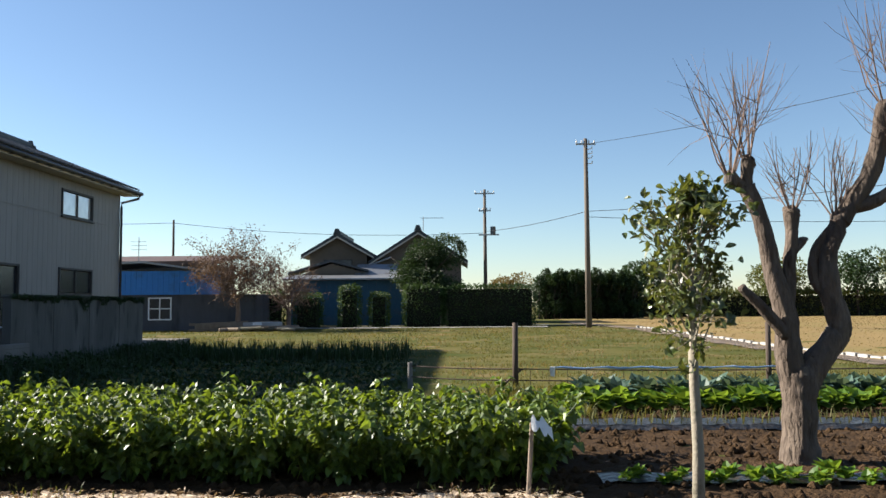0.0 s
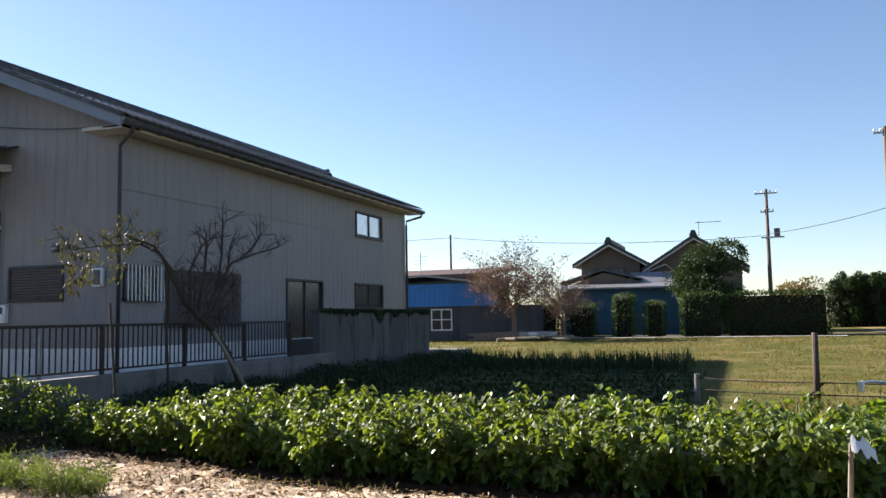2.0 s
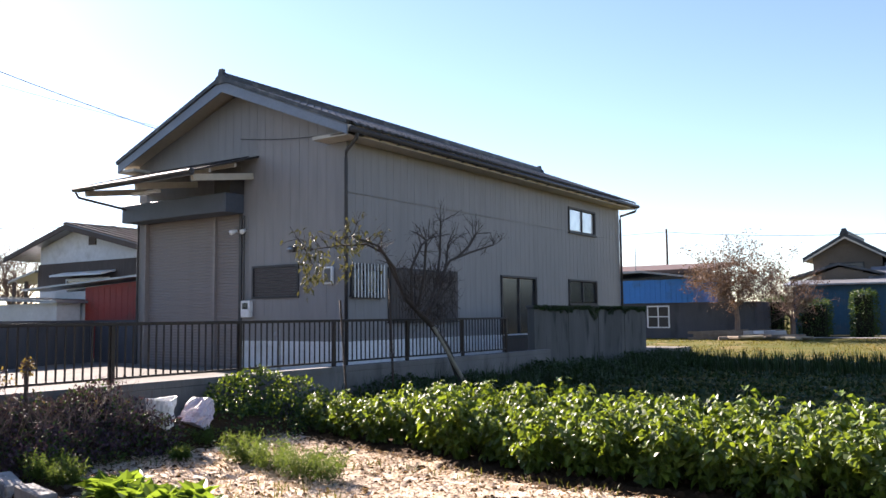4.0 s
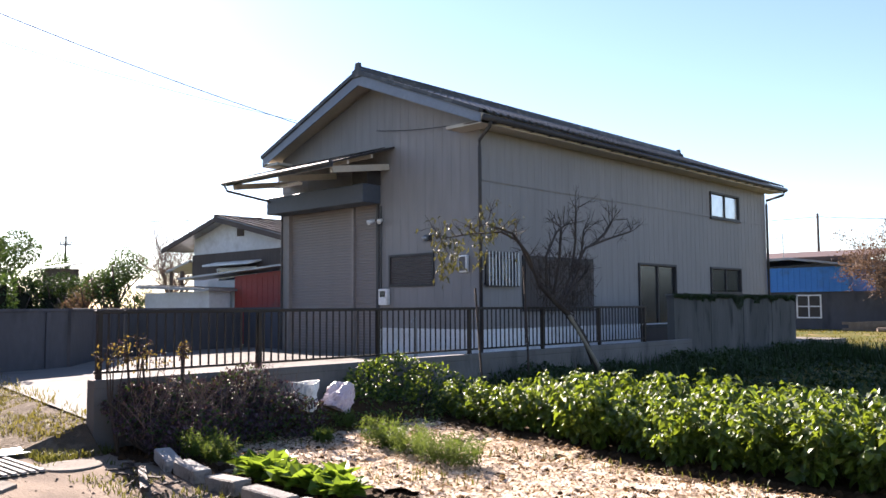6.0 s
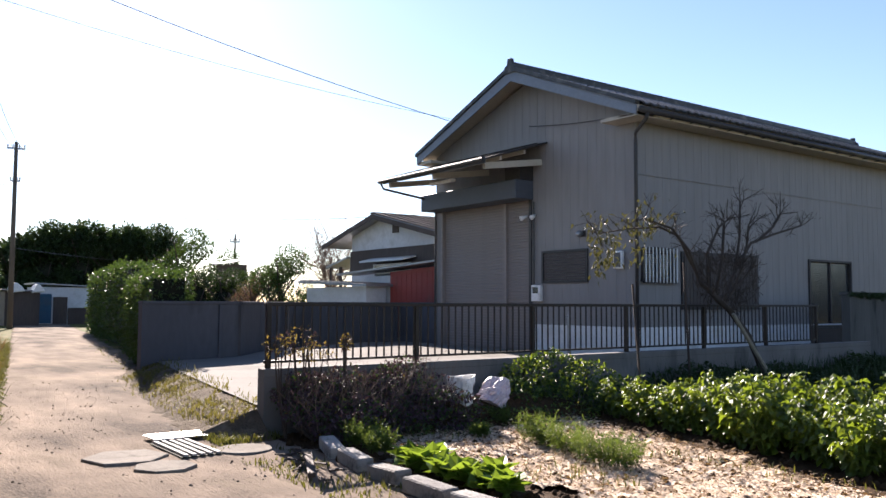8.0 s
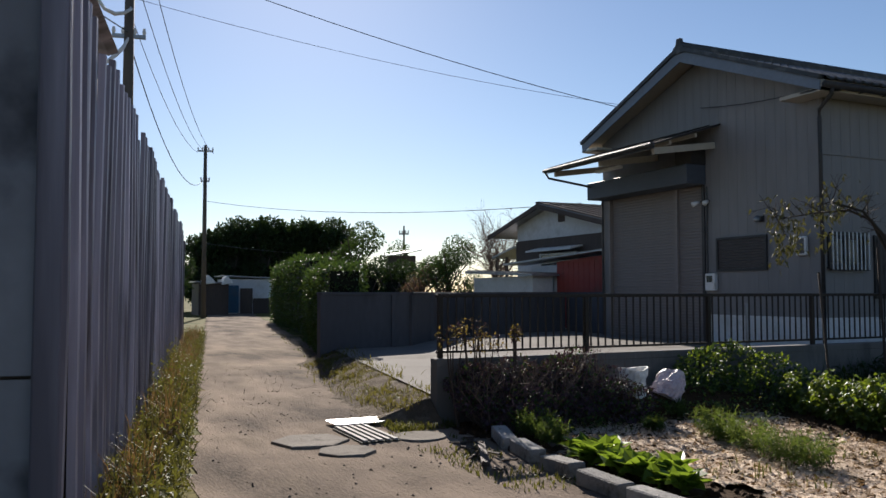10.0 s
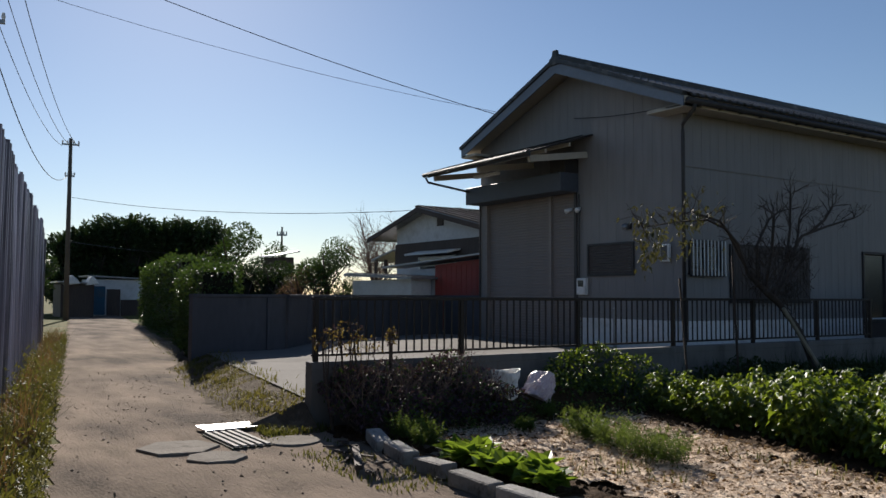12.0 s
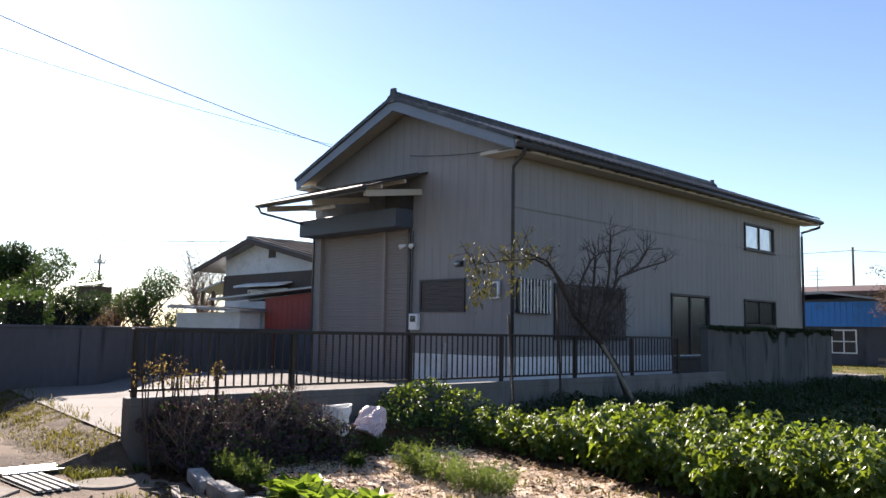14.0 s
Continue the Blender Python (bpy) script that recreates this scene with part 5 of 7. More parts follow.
protos = [crop_plant(k) for k in range(5)]
slots = []
for line in range(4):
    x = -8.0 + 0.1 * line
    while x < 1.05 + 0.1 * line:
        slots.append((x + rng.uniform(-0.07, 0.07), row_near(x) + 0.28 + line * 0.46 + rng.uniform(-0.09, 0.09)))
        x += 0.40
for i, (x, y) in enumerate(slots):
    s = rng.uniform(0.85, 1.15) * (0.70 + 0.27 * smoothstep(-8.0, -4.8, x))
    m = Matrix.LocRotScale((x, y, 0.02), Euler((0, 0, rng.uniform(0, 6.28))), (s, s, s * rng.uniform(0.9, 1.08)))
    if i < 5:
        protos[i].matrix_basis = m
    else:
        o = copy_thing(protos[i % 5], Matrix())
        o.matrix_basis = m


def scatter(n, x0, x1, y0, y1, keep=None):
    x, y = rng.uniform(x0, x1, n), rng.uniform(y0, y1, n)
    if keep is not None:
        ok = np.array([keep(a, b) for a, b in zip(x, y)], bool)
        x, y = x[ok], y[ok]
    return np.stack([x, y, [ground_z(a, b) for a, b in zip(x, y)]], 1) if len(x) else np.zeros((0, 3))


# grass of the open field, nearer and farther
m = Mesh()
m.blades(scatter(52000, -10, 12, 12, 30, lambda x, y: not in_garden(x, y) and x < 9.2 + (40 - y) * 0.09 and noise.noise((x * 0.55, y * 0.9, 0)) > 0.0), 0.055, 0.016, 0.8, rng)
m.blades(scatter(24000, -20, 9, 30, 52, lambda x, y: noise.noise((x * 0.5, y * 0.5, 0)) > -0.2 and not (x < -9.5 and y < 33)), 0.06, 0.035, 0.8, rng)
single("field_grass", m, L_GRASS, "short tufted grass of the open field", "grass", "stuff")
m = Mesh().blades(scatter(9000, -6, 12, 14, 45, lambda x, y: noise.noise((x * 0.4, y * 0.4, 5)) > 0.05 and x < 9 + (40 - y) * 0.09), 0.10, 0.02, 0.9, rng)
single("dry_tufts", m, L_DRYGRASS, "yellowed grass tufts in the field", "grass", "stuff")
m = Mesh().blades(scatter(16000, 11, 45, 20, 85, lambda x, y: x > 10.3 + (40 - y) * 0.09), 0.06, 0.05, 0.9, rng)
single("dry_field_grass", m, L_DRYGRASS, "dry straw-coloured grass of the far field", "grass", "stuff")

# low greens and leeks in the warehouse's shade, leaf colours darkened to match it
m = Mesh()
pts = scatter(6000, -9.2, -0.9, 10.6, 23, lambda x, y: y > row_near(x) + 2.0 and math.sin(y * 4.2) > -0.4)
n = len(pts)
m.leaves(pts + [0, 0, 0.02], np.stack([rng.normal(size=n), rng.normal(size=n), rng.uniform(0.2, 1.4, n)], 1), up_rows(n), rng.uniform(0.10, 0.24, n), rng.uniform(0.05, 0.10, n))
# evergreen tone, darker than these greens' own colour, puts the shade in
single("low_greens", m, L_DARK, "rows of low leafy greens, coloured dark for the shade", "vegetables", "stuff")
m = Mesh()
for r in range(5):
    for k in range(72):
        x, y = -9.6 + k * 0.115 + rng.uniform(-0.03, 0.03), 23.6 + r * 0.75
        m.blades(np.repeat([[x, y, 0.0]], 7, 0) + jitter(7, 0.03) * [1, 1, 0], 0.34 + 0.26 * abs(math.sin(k * 0.7 + r)), 0.028, 0.4, rng)
single("leek_rows", m, L_LEEK, "rows of upright leeks with blue-green blades", "leeks", "stuff")

m = Mesh()
n = 9000
x, y = -9.25 + np.abs(rng.normal(scale=0.8, size=n)), rng.uniform(10.3, 27.5, n)
h = (0.62 - 0.22 * np.clip(x + 9.25, 0, 2.4)) * (0.75 + 0.25 * np.sin(y * 1.7) * np.sin(y * 0.61 + 1))
at = np.stack([x, y, np.maximum(0.03, h * rng.uniform(0.1, 1.0, n) ** 0.6)], 1)
m.leaves(at, np.stack([rng.normal(size=n), rng.normal(size=n), rng.uniform(-0.2, 1.0, n)], 1), up_rows(n), rng.uniform(0.08, 0.17, n), rng.uniform(0.04, 0.08, n))
m.blades(np.stack([x[:2500], y[:2500], np.full(2500, 0.0)], 1), 0.6, 0.018, 0.4, rng)
# near-black leaf tone stands in for the shade along the wall
single("wall_weeds", m, L_DARK, "weeds growing along the wall, coloured dark for the shade", "weeds", "stuff")

# right-hand garden beds


def rosette(name, label, cat, group, mat, n, length, width, lift, heart):
    t = thing(name, label, cat, (0, 0, 0), group)
    m = Mesh()
    a = np.arange(n) * 2.399 + rng.uniform(-0.2, 0.2, n)
    f = np.linspace(0, 1, n)
    way = np.stack([np.cos(a) * (1.1 - f), np.sin(a) * (1.1 - f), lift + f * 0.9], 1)
    at = np.stack([np.cos(a) * 0.03, np.sin(a) * 0.03, 0.02 + f * heart * 0.3], 1)
    m.leaves(at, way, up_rows(n, 0.15) - way * 0.2, length * rng.uniform(0.75, 1.1, n), width * rng.uniform(0.8, 1.1, n), 0.38, True)
    part("leaves", m, mat, t)
    hm = Mesh().tube([(0, 0, 0), (0, 0, heart * 0.4), (0, 0, heart * 0.8), (0, 0, heart)], [0.03, heart * 0.45, heart * 0.36, 0.03], 9)
    part("heart", hm, mat, t, smooth=True)
    return t


def plant_out(makers, spots, smin=0.85, smax=1.15):
    for i, (x, y) in enumerate(spots):
        s = rng.uniform(smin, smax)
        mm = Matrix.LocRotScale((x, y, 0.03), Euler((0, 0, rng.uniform(0, 6.28))), (s, s, s))
        if i < len(makers):
            makers[i].matrix_basis = mm
        else:
            copy_thing(makers[i % len(makers)], Matrix()).matrix_basis = mm


cab = [rosette("cabbage", "large bright green cabbage with open outer leaves", "cabbage", "cabbage bed", L_CABBAGE, 18, 0.24, 0.27, 0.30, 0.22) for _ in range(3)]
plant_out(cab, [(1.75 + k * 0.42 + rng.uniform(-0.05, 0.05), 12.3 + r * 0.55) for r in range(2) for k in range(15)])
bro = [rosette("broccoli_plant", "broccoli plant with dull blue-green leaves", "broccoli", "broccoli bed", L_BROCCOLI, 18, 0.28, 0.20, 0.45, 0.2) for _ in range(3)]
plant_out(bro, [(2.2 + k * 0.45 + rng.uniform(-0.05, 0.05), 13.55 + r * 0.6) for r in range(2) for k in range(14)], 0.95, 1.25)
let = [rosette("lettuce", "small fresh green lettuce", "lettuce", "lettuce row", L_CABBAGE, 11, 0.10, 0.09, 0.4, 0.05) for _ in range(3)]
plant_out(let, [(1.6 + k * 0.135 + rng.uniform(-0.05, 0.05), 7.50 + 0.16 * math.sin(k * 2.0)) for k in range(36)], 0.7, 1.35)
film = Mesh()
for k in range(60):
    xa, xb = 1.5 + k * 0.13, 1.5 + (k + 1) * 0.13
    for (ya, za), (yb, zb) in zip(((10.45, 0.03), (10.55, 0.08), (11.05, 0.09), (11.15, 0.03)), ((10.55, 0.08), (11.05, 0.09), (11.15, 0.03))):
        w = [0.012 * math.sin(k * 1.9 + ya * 7), 0.012 * math.sin((k + 1) * 1.9 + ya * 7)]
        film.quad((xa, ya, za + w[0]), (xb, ya, za + w[1]), (xb, yb, zb + w[1]), (xa, yb, zb + w[0]))
single("plastic_mulch", film, FILM, "strip of dark plastic film over a raised bed", "film", smooth=True)
film2 = Mesh()
for k in range(40):
    xa, xb = 1.4 + k * 0.14, 1.4 + (k + 1) * 0.14
    w = [0.014 * math.sin(k * 2.3), 0.014 * math.sin((k + 1) * 2.3)]
    ea, eb = 7.36 + 0.07 * math.sin(k * 0.9), 7.36 + 0.07 * math.sin((k + 1) * 0.9)
    film2.quad((xa, ea, 0.045 + w[0]), (xb, eb, 0.045 + w[1]), (xb, 7.70, 0.06 + w[1]), (xa, 7.70, 0.06 + w[0]))
single("plastic_mulch", film2, FILM, "strip of dark plastic film under the lettuces", "film", smooth=True)
m = Mesh()
for r in range(3):
    for k in range(70):
        m.blades(np.repeat([[1.55 + k * 0.11 + rng.uniform(-0.03, 0.03), 10.6 + r * 0.2, 0.07]], 3, 0), 0.2, 0.012, 0.6, rng)
single("onion_rows", m, L_GRASS, "thin young onions in rows on the film bed", "onions", "stuff")
m = Mesh().blades(scatter(1500, 0.6, 2.0, 11.5, 15, None), 0.22, 0.02, 0.6, rng)
single("bed_weeds", m, L_GRASS, "rough weeds beside the cabbage bed", "weeds", "stuff")

# posts and netting between garden and field
gf = thing("garden_fence", "wire fence with dark posts, wires and a rolled blue net", "fence", (3, 15.1, 0))
for x, h, r in ((1.13, 1.24, 0.055), (5.6, 1.22, 0.05), (9.8, 1.2, 0.05)):
    part("post", Mesh().tube([(x, 15.1, -0.1), (x + 0.01, 15.1, h)], [r, r * 0.92], 9), WOOD_DARK, gf, smooth=True)
part("brace", Mesh().tube([(0.75, 15.1, 0.0), (1.25, 15.1, 0.42)], [0.025, 0.02], 6), WOOD_DARK, gf)
part("stub_post", Mesh().tube([(-0.8, 16.0, -0.1), (-0.8, 16.0, 0.49)], [0.055, 0.05], 8), CONCRETE_OLD, gf)
for z in (0.22, 0.42):
    part("wire", Mesh().tube(hang((-0.8, 15.98, z), (1.13, 15.1, z), 0.02, 5) + hang((1.13, 15.1, z), (9.8, 15.1, z + 0.02), 0.05, 10), [0.012] * 17, 5), WOOD_DARK, gf)
for k in range(26):
    x = 1.4 + k * 0.33
    part("mesh_wire", Mesh().tube([(x, 15.1, 0.03), (x, 15.1, 0.42)], [0.005, 0.005], 4), WOOD_DARK, gf)
nb = Mesh()
nb.tube([(1.75 + k * 0.2, 15.0 + 0.02 * math.sin(k), 0.44 + 0.012 * math.sin(k * 1.7)) for k in range(22)], [0.010 + 0.012 * abs(math.sin(k * 2.3)) for k in range(22)], 7)
part("net_roll", nb, NET_BLUE, gf, "bundled pale blue net")
part("net_tie", Mesh().tube([(1.78, 14.98, 0.30), (1.78, 14.97, 0.46)], [0.04, 0.05], 7), PLASTIC_WHITE, gf)

# stake with a plastic bag
st = thing("garden_stake", "short wooden stake with a white plastic bag tied on", "stake", (0.74, 7.0, 0))
part("stick", Mesh().tube([(0.72, 6.9, -0.1), (0.765, 6.9, 0.62)], [0.022, 0.018], 7), WOOD_GREY, st)
bagm, BAG_N = Mesh(), 9
for i in range(BAG_N + 1):
    for j in range(BAG_N + 1):
        u_, v_ = i / BAG_N, j / BAG_N * 2 - 1
        fold = noise.noise((u_ * 4.1, v_ * 3.4, 5.0)) * 0.08
        bagm.v.append((0.755 + 0.17 * u_, 6.88 + 0.05 * v_ * (0.3 + u_) + fold, 0.625 - 0.09 * u_ * u_ + 0.035 * v_ * (0.4 + u_) + 0.8 * fold))
for i in range(BAG_N):
    for j in range(BAG_N):
        a = i * (BAG_N + 1) + j
        bagm.f.append((a, a + BAG_N + 1, a + BAG_N + 2, a + 1))
part("bag", bagm, PLASTIC_WHITE, st, "crumpled white plastic bag")


def branch(m, p, d, length, r, depth, twist=0.5, tips=None, rise=0.25, n=6, kids=3):
    """A limb with side shoots, thinner towards the end."""
    pts, rad = [Vector(p)], [r]
    cur, way = Vector(p), Vector(d).normalized()
    for k in range(4):
        way = (way + Vector(rng.normal(scale=twist * 0.22, size=3)) + Vector((0, 0, rise * 0.18))).normalized()
        cur = cur + way * (length / 4)
        pts.append(cur.copy())
        rad.append(r * (1 - 0.17 * (k + 1)))
    m.tube(pts, rad, n if r > 0.012 else 4)
    if tips is not None:
        tips.append((pts[-1], way))
        if depth <= 1:
            tips += [(pts[2], way), (pts[3], way)]
    if depth > 0:
        for k in range(kids):
            q = pts[1 + (k % 4)]
            side = (way + Vector(rng.normal(scale=0.75, size=3))).normalized()
            branch(m, q, side, length * rng.uniform(0.5, 0.75), r * 0.52, depth - 1, twist, tips, rise, n, kids)
    return tips


# camellia sapling with white flowers
SX, SY = 1.92, 6.35
sap = thing("camellia", "young camellia with pale trunk, glossy leaves and white flowers", "camellia", (SX, SY, 0))
tr = Mesh().tube([(SX, SY, -0.1), (SX + 0.01, SY, 0.5), (SX - 0.005, SY, 0.95), (SX - 0.01, SY, 1.22)], [0.050, 0.042, 0.037, 0.034], 9)
part("trunk", tr, BARK_LIGHT, sap, "pale smooth trunk", smooth=True)
tw, tips = Mesh(), []
tw.tube([(SX - 0.01, SY, 1.15), (SX + 0.0, SY, 1.6), (SX - 0.02, SY + 0.02, 2.1), (SX + 0.02, SY, 2.5)], [0.03, 0.02, 0.012, 0.005], 7)
for k in range(30):
    a, f = k * 2.4, k / 29
    z = 1.16 + 1.15 * f
    reach = 0.52 * math.sqrt(max(0.08, 1 - (1.9 * f - 0.75) ** 2))
    branch(tw, (SX - 0.01, SY, z), (math.cos(a) * 0.75, math.sin(a) * 0.75, 0.75), reach * rng.uniform(0.75, 1.25), 0.011, 2, 0.4, tips, 0.7, 5, 2)
tagged(part("twig_crown", tw, BARK_LIGHT, sap), kind="stuff")
lm = Mesh()
at = np.array([tuple(p) for p, w in tips for _ in range(3)])
keep = rng.uniform(size=len(at)) < 0.6
at = at[keep] + jitter(int(keep.sum()), 0.035)
n = len(at)
lm.leaves(at, rng.normal(size=(n, 3)) + [0, 0, 0.35], up_rows(n, 0.6), rng.uniform(0.065, 0.105, n), rng.uniform(0.034, 0.05, n), 0.15, True)
tagged(part("leaves", lm, L_CAMELLIA, sap), kind="stuff")
for k in range(14):
    p = tips[int(rng.integers(len(tips)))][0]
    if p.z > 1.9:
        continue
    fm = Mesh()
    a = np.arange(9) * 0.7
    fm.leaves(np.repeat([tuple(p)], 9, 0), np.stack([np.cos(a), np.sin(a), np.full(9, 0.5)], 1), np.tile([0, 0, 1.0], (9, 1)), 0.035, 0.028, -0.2)
    part("flower", fm, FLOWER, sap)

# pollarded tree
TX, TY = 3.49, 8.47
pt = thing("pollarded_tree", "old pollarded tree with knobbly limbs and bare shoots", "tree", (TX, TY, 0))


def limb(points, radii, n=11):
    """A knobbly limb through the given points."""
    pts, rad = [], []
    for (a, ra), (b, rb) in zip(zip(points, radii), zip(points[1:], radii[1:])):
        for k in range(5):
            f = k / 5
            p = Vector(a).lerp(Vector(b), f)
            wob = noise.noise_vector(p * 3.0) * 0.025
            pts.append(p + wob)
            rad.append((ra + (rb - ra) * f) * (1 + 0.16 * noise.noise(p * 7)))
    pts.append(Vector(points[-1]))
    rad.append(radii[-1])
    return Mesh().tube(pts, rad, n)


def gnarled(points, radii, n=20):
    """A fluted, knobbly limb running smoothly through the given points."""
    ctrl = [Vector(q) for q in points]
    ctrl = [ctrl[0] * 2 - ctrl[1]] + ctrl + [ctrl[-1] * 2 - ctrl[-2]]
    pts, rad = [], []
    for k in range(len(points) - 1):
        a, b, c, d = ctrl[k:k + 4]
        for i in range(7):
            f = i / 7
            p = 0.5 * (2 * b + (c - a) * f + (2 * a - 5 * b + 4 * c - d) * f * f + (3 * b - a - 3 * c + d) * f ** 3)
            pts.append(p + noise.noise_vector(p * 3.0) * 0.018)
            rad.append((radii[k] + (radii[k + 1] - radii[k]) * f) * (1 + 0.12 * noise.noise(p * 6)))
    pts.append(Vector(points[-1]))
    rad.append(radii[-1])
    m = Mesh().tube(pts, rad, n)
    for i, c in enumerate(pts):
        for k in range(n):
            v, a = Vector(m.v[i * n + k]), 2 * math.pi * k / n
            flute = 0.17 * noise.noise((2.4 * math.cos(a), 2.4 * math.sin(a), i * 0.11 + c.x)) + 0.07 * noise.noise(v * 22)
            m.v[i * n + k] = tuple(c + (v - c) * (1 + flute))
    return m


part("trunk", gnarled([(TX - 0.02, TY, -0.1), (TX, TY, 0.06), (TX + 0.01, TY, 0.30), (TX + 0.01, TY, 0.62), (TX + 0.02, TY, 0.84), (TX + 0.02, TY, 0.98)], [0.27, 0.185, 0.16, 0.165, 0.175, 0.10], 26), BARK, pt, smooth=True)
knobs = [(3.07, 8.45, 2.97), (2.88, 8.40, 2.80), (3.53, 8.55, 2.47), (3.95, 8.50, 2.40), (4.48, 8.50, 3.52), (4.62, 8.4, 2.75)]
BOUGHS = [
    ([(3.47, TY, 0.55), (3.42, TY, 1.0), (3.40, TY, 1.43), (3.28, TY, 1.95), (3.17, TY, 2.40), (3.05, 8.45, 2.72)], [0.13, 0.135, 0.12, 0.10, 0.085, 0.09]),
    ([(3.05, 8.45, 2.68), (3.06, 8.45, 2.82), (3.08, 8.45, 3.0)], [0.07, 0.065, 0.075]),
    ([(3.07, 8.45, 2.70), (2.97, 8.42, 2.74), (2.87, 8.40, 2.82)], [0.06, 0.05, 0.065]),
    ([(3.40, 8.5, 1.4), (3.46, 8.52, 1.75), (3.50, 8.54, 2.1), (3.53, 8.55, 2.30), (3.53, 8.55, 2.50)], [0.09, 0.075, 0.065, 0.075, 0.085]),
    ([(3.50, 8.54, 2.05), (3.60, 8.54, 2.16), (3.63, 8.54, 2.2)], [0.05, 0.045, 0.05]),
    ([(3.50, TY, 0.55), (3.60, TY, 0.85), (3.77, TY, 1.08), (3.92, TY, 1.32), (3.83, TY, 1.65), (3.84, TY, 2.0), (3.97, 8.49, 2.40)], [0.13, 0.15, 0.14, 0.125, 0.105, 0.095, 0.09]),
    ([(3.84, TY, 1.55), (3.70, 8.5, 1.8), (3.74, 8.5, 2.1), (3.94, 8.5, 2.36)], [0.06, 0.055, 0.05, 0.05]),
    ([(3.97, 8.49, 2.36), (4.12, 8.49, 2.55), (4.32, 8.5, 2.9), (4.42, 8.5, 3.25), (4.49, 8.5, 3.55)], [0.10, 0.10, 0.095, 0.085, 0.08]),
    ([(4.12, 8.49, 2.5), (4.35, 8.45, 2.58), (4.62, 8.4, 2.76)], [0.075, 0.065, 0.07]),
    ([(3.38, 8.4, 1.25), (3.12, 8.35, 1.52), (2.92, 8.3, 1.72)], [0.07, 0.055, 0.045]),
]
for pts_, rad_ in BOUGHS:
    part("limb", gnarled(pts_, [q * 0.92 for q in rad_]), BARK, pt, smooth=True)
for kx, ky, kz in knobs:
    km = Mesh()
    km.tube([(kx, ky, kz - 0.10), (kx + 0.01, ky, kz - 0.04), (kx, ky, kz + 0.03), (kx - 0.01, ky, kz + 0.07)], [0.045, 0.075, 0.06, 0.03], 8)
    kn = part("knob", km, BARK, pt, smooth=True)
    sm = Mesh()
    for k in range(9):
        a = k * 2.4 + kx
        d = (math.cos(a) * rng.uniform(0.15, 0.62), math.sin(a) * rng.uniform(0.15, 0.5), 1.0)
        branch(sm, (kx + 0.03 * math.cos(a), ky + 0.03 * math.sin(a), kz), d, rng.uniform(0.7, 1.25) if kz > 2.6 else rng.uniform(0.5, 0.85), 0.0095, 2, 0.5, None, 0.5, 4, 2)
    tagged(part("shoot_tuft", sm, TWIG, kn, "thin bare reddish shoots"), kind="stuff")

# straw flakes and soil crumbs
m = Mesh()
pts = scatter(26000, -8.8, 1.4, 4.3, 9.0, in_straw)
n = len(pts)
m.leaves(pts + np.stack([np.zeros(n), np.zeros(n), rng.uniform(0.05, 0.10, n)], 1), np.stack([rng.normal(size=n), rng.normal(size=n), rng.normal(scale=0.3, size=n)], 1), up_rows(n, 0.5), rng.uniform(0.03, 0.085, n), rng.uniform(0.006, 0.014, n), 0.05)
single("straw_flakes", m, STRAW_BITS, "loose straw and chaff over the bed", "straw", "stuff")
m = Mesh()
pts = scatter(9000, -8.8, 1.4, 4.3, 9.0, in_straw)
n = len(pts)
m.leaves(pts + [0, 0, 0.085], np.stack([rng.normal(size=n), rng.normal(size=n), rng.normal(scale=0.3, size=n)], 1), up_rows(n, 0.5), rng.uniform(0.02, 0.07, n), rng.uniform(0.012, 0.03, n), 0.2)
single("leaf_scraps", m, L_RUST, "brown dead leaf scraps among the straw", "leaf litter", "stuff")
m = Mesh()
pts = scatter(4200, -9.2, 7.5, 3.4, 12.5, in_garden)
for p in pts:
    s = rng.uniform(0.015, 0.055)
    q = Vector(p) + Vector((0, 0, 0.03))
    m.tube([q - Vector((0, 0, s)), q, q + Vector((0.2 * s, 0, s * 0.8))], [s * 0.6, s, s * 0.3], 5)
single("soil_clods", m, SOIL, "scattered dark clods of dug soil", "soil", "stuff")
m = Mesh()
pts = scatter(1800, -18, 1, -0.5, 6.0, lambda x, y: y > track_left(x) + 0.1 and not in_garden(x, y) and y < 4.6 - 0.12 * (x + 9.5))
for p in pts:
    s = rng.uniform(0.005, 0.016)
    q = Vector(p) + Vector((0, 0, 0.012))
    m.tube([q - Vector((0, 0, s)), q + Vector((0, 0, s * 0.2)), q + Vector((0.2 * s, 0, s * 0.7))], [s * 0.7, s, s * 0.4], 5)
single("track_stones", m, TRACK, "loose stones along the gravel track", "stones", "stuff")

# kerb of loose concrete blocks at the bed's edge
for k, (x, y, a, tilt) in enumerate([(-7.88, 4.27, -16, 5), (-7.17, 4.13, -9, 2), (-6.40, 4.03, -4, -3), (-5.68, 3.96, 3, 2), (-5.02, 3.97, 5, 1), (-4.32, 4.02, 3, -2), (-3.6, 4.05, 0, 0)]):
    b = thing("concrete_block", "loose grey concrete block edging the vegetable bed", "block", (x, y, 0.02), "bed edging blocks")
    bm_ = Mesh().prism([(-0.27, -0.085), (0.27, -0.085), (0.27, 0.085), (-0.27, 0.085)], z=(0, 0.13)).data("block_body", BLOCK, bevel=0.012)
    o = part("block_body", bm_, BLOCK, b)
    o.matrix_parent_inverse = Matrix()
    b.matrix_basis = pose(x, y, 0.015, 0, tilt, a)

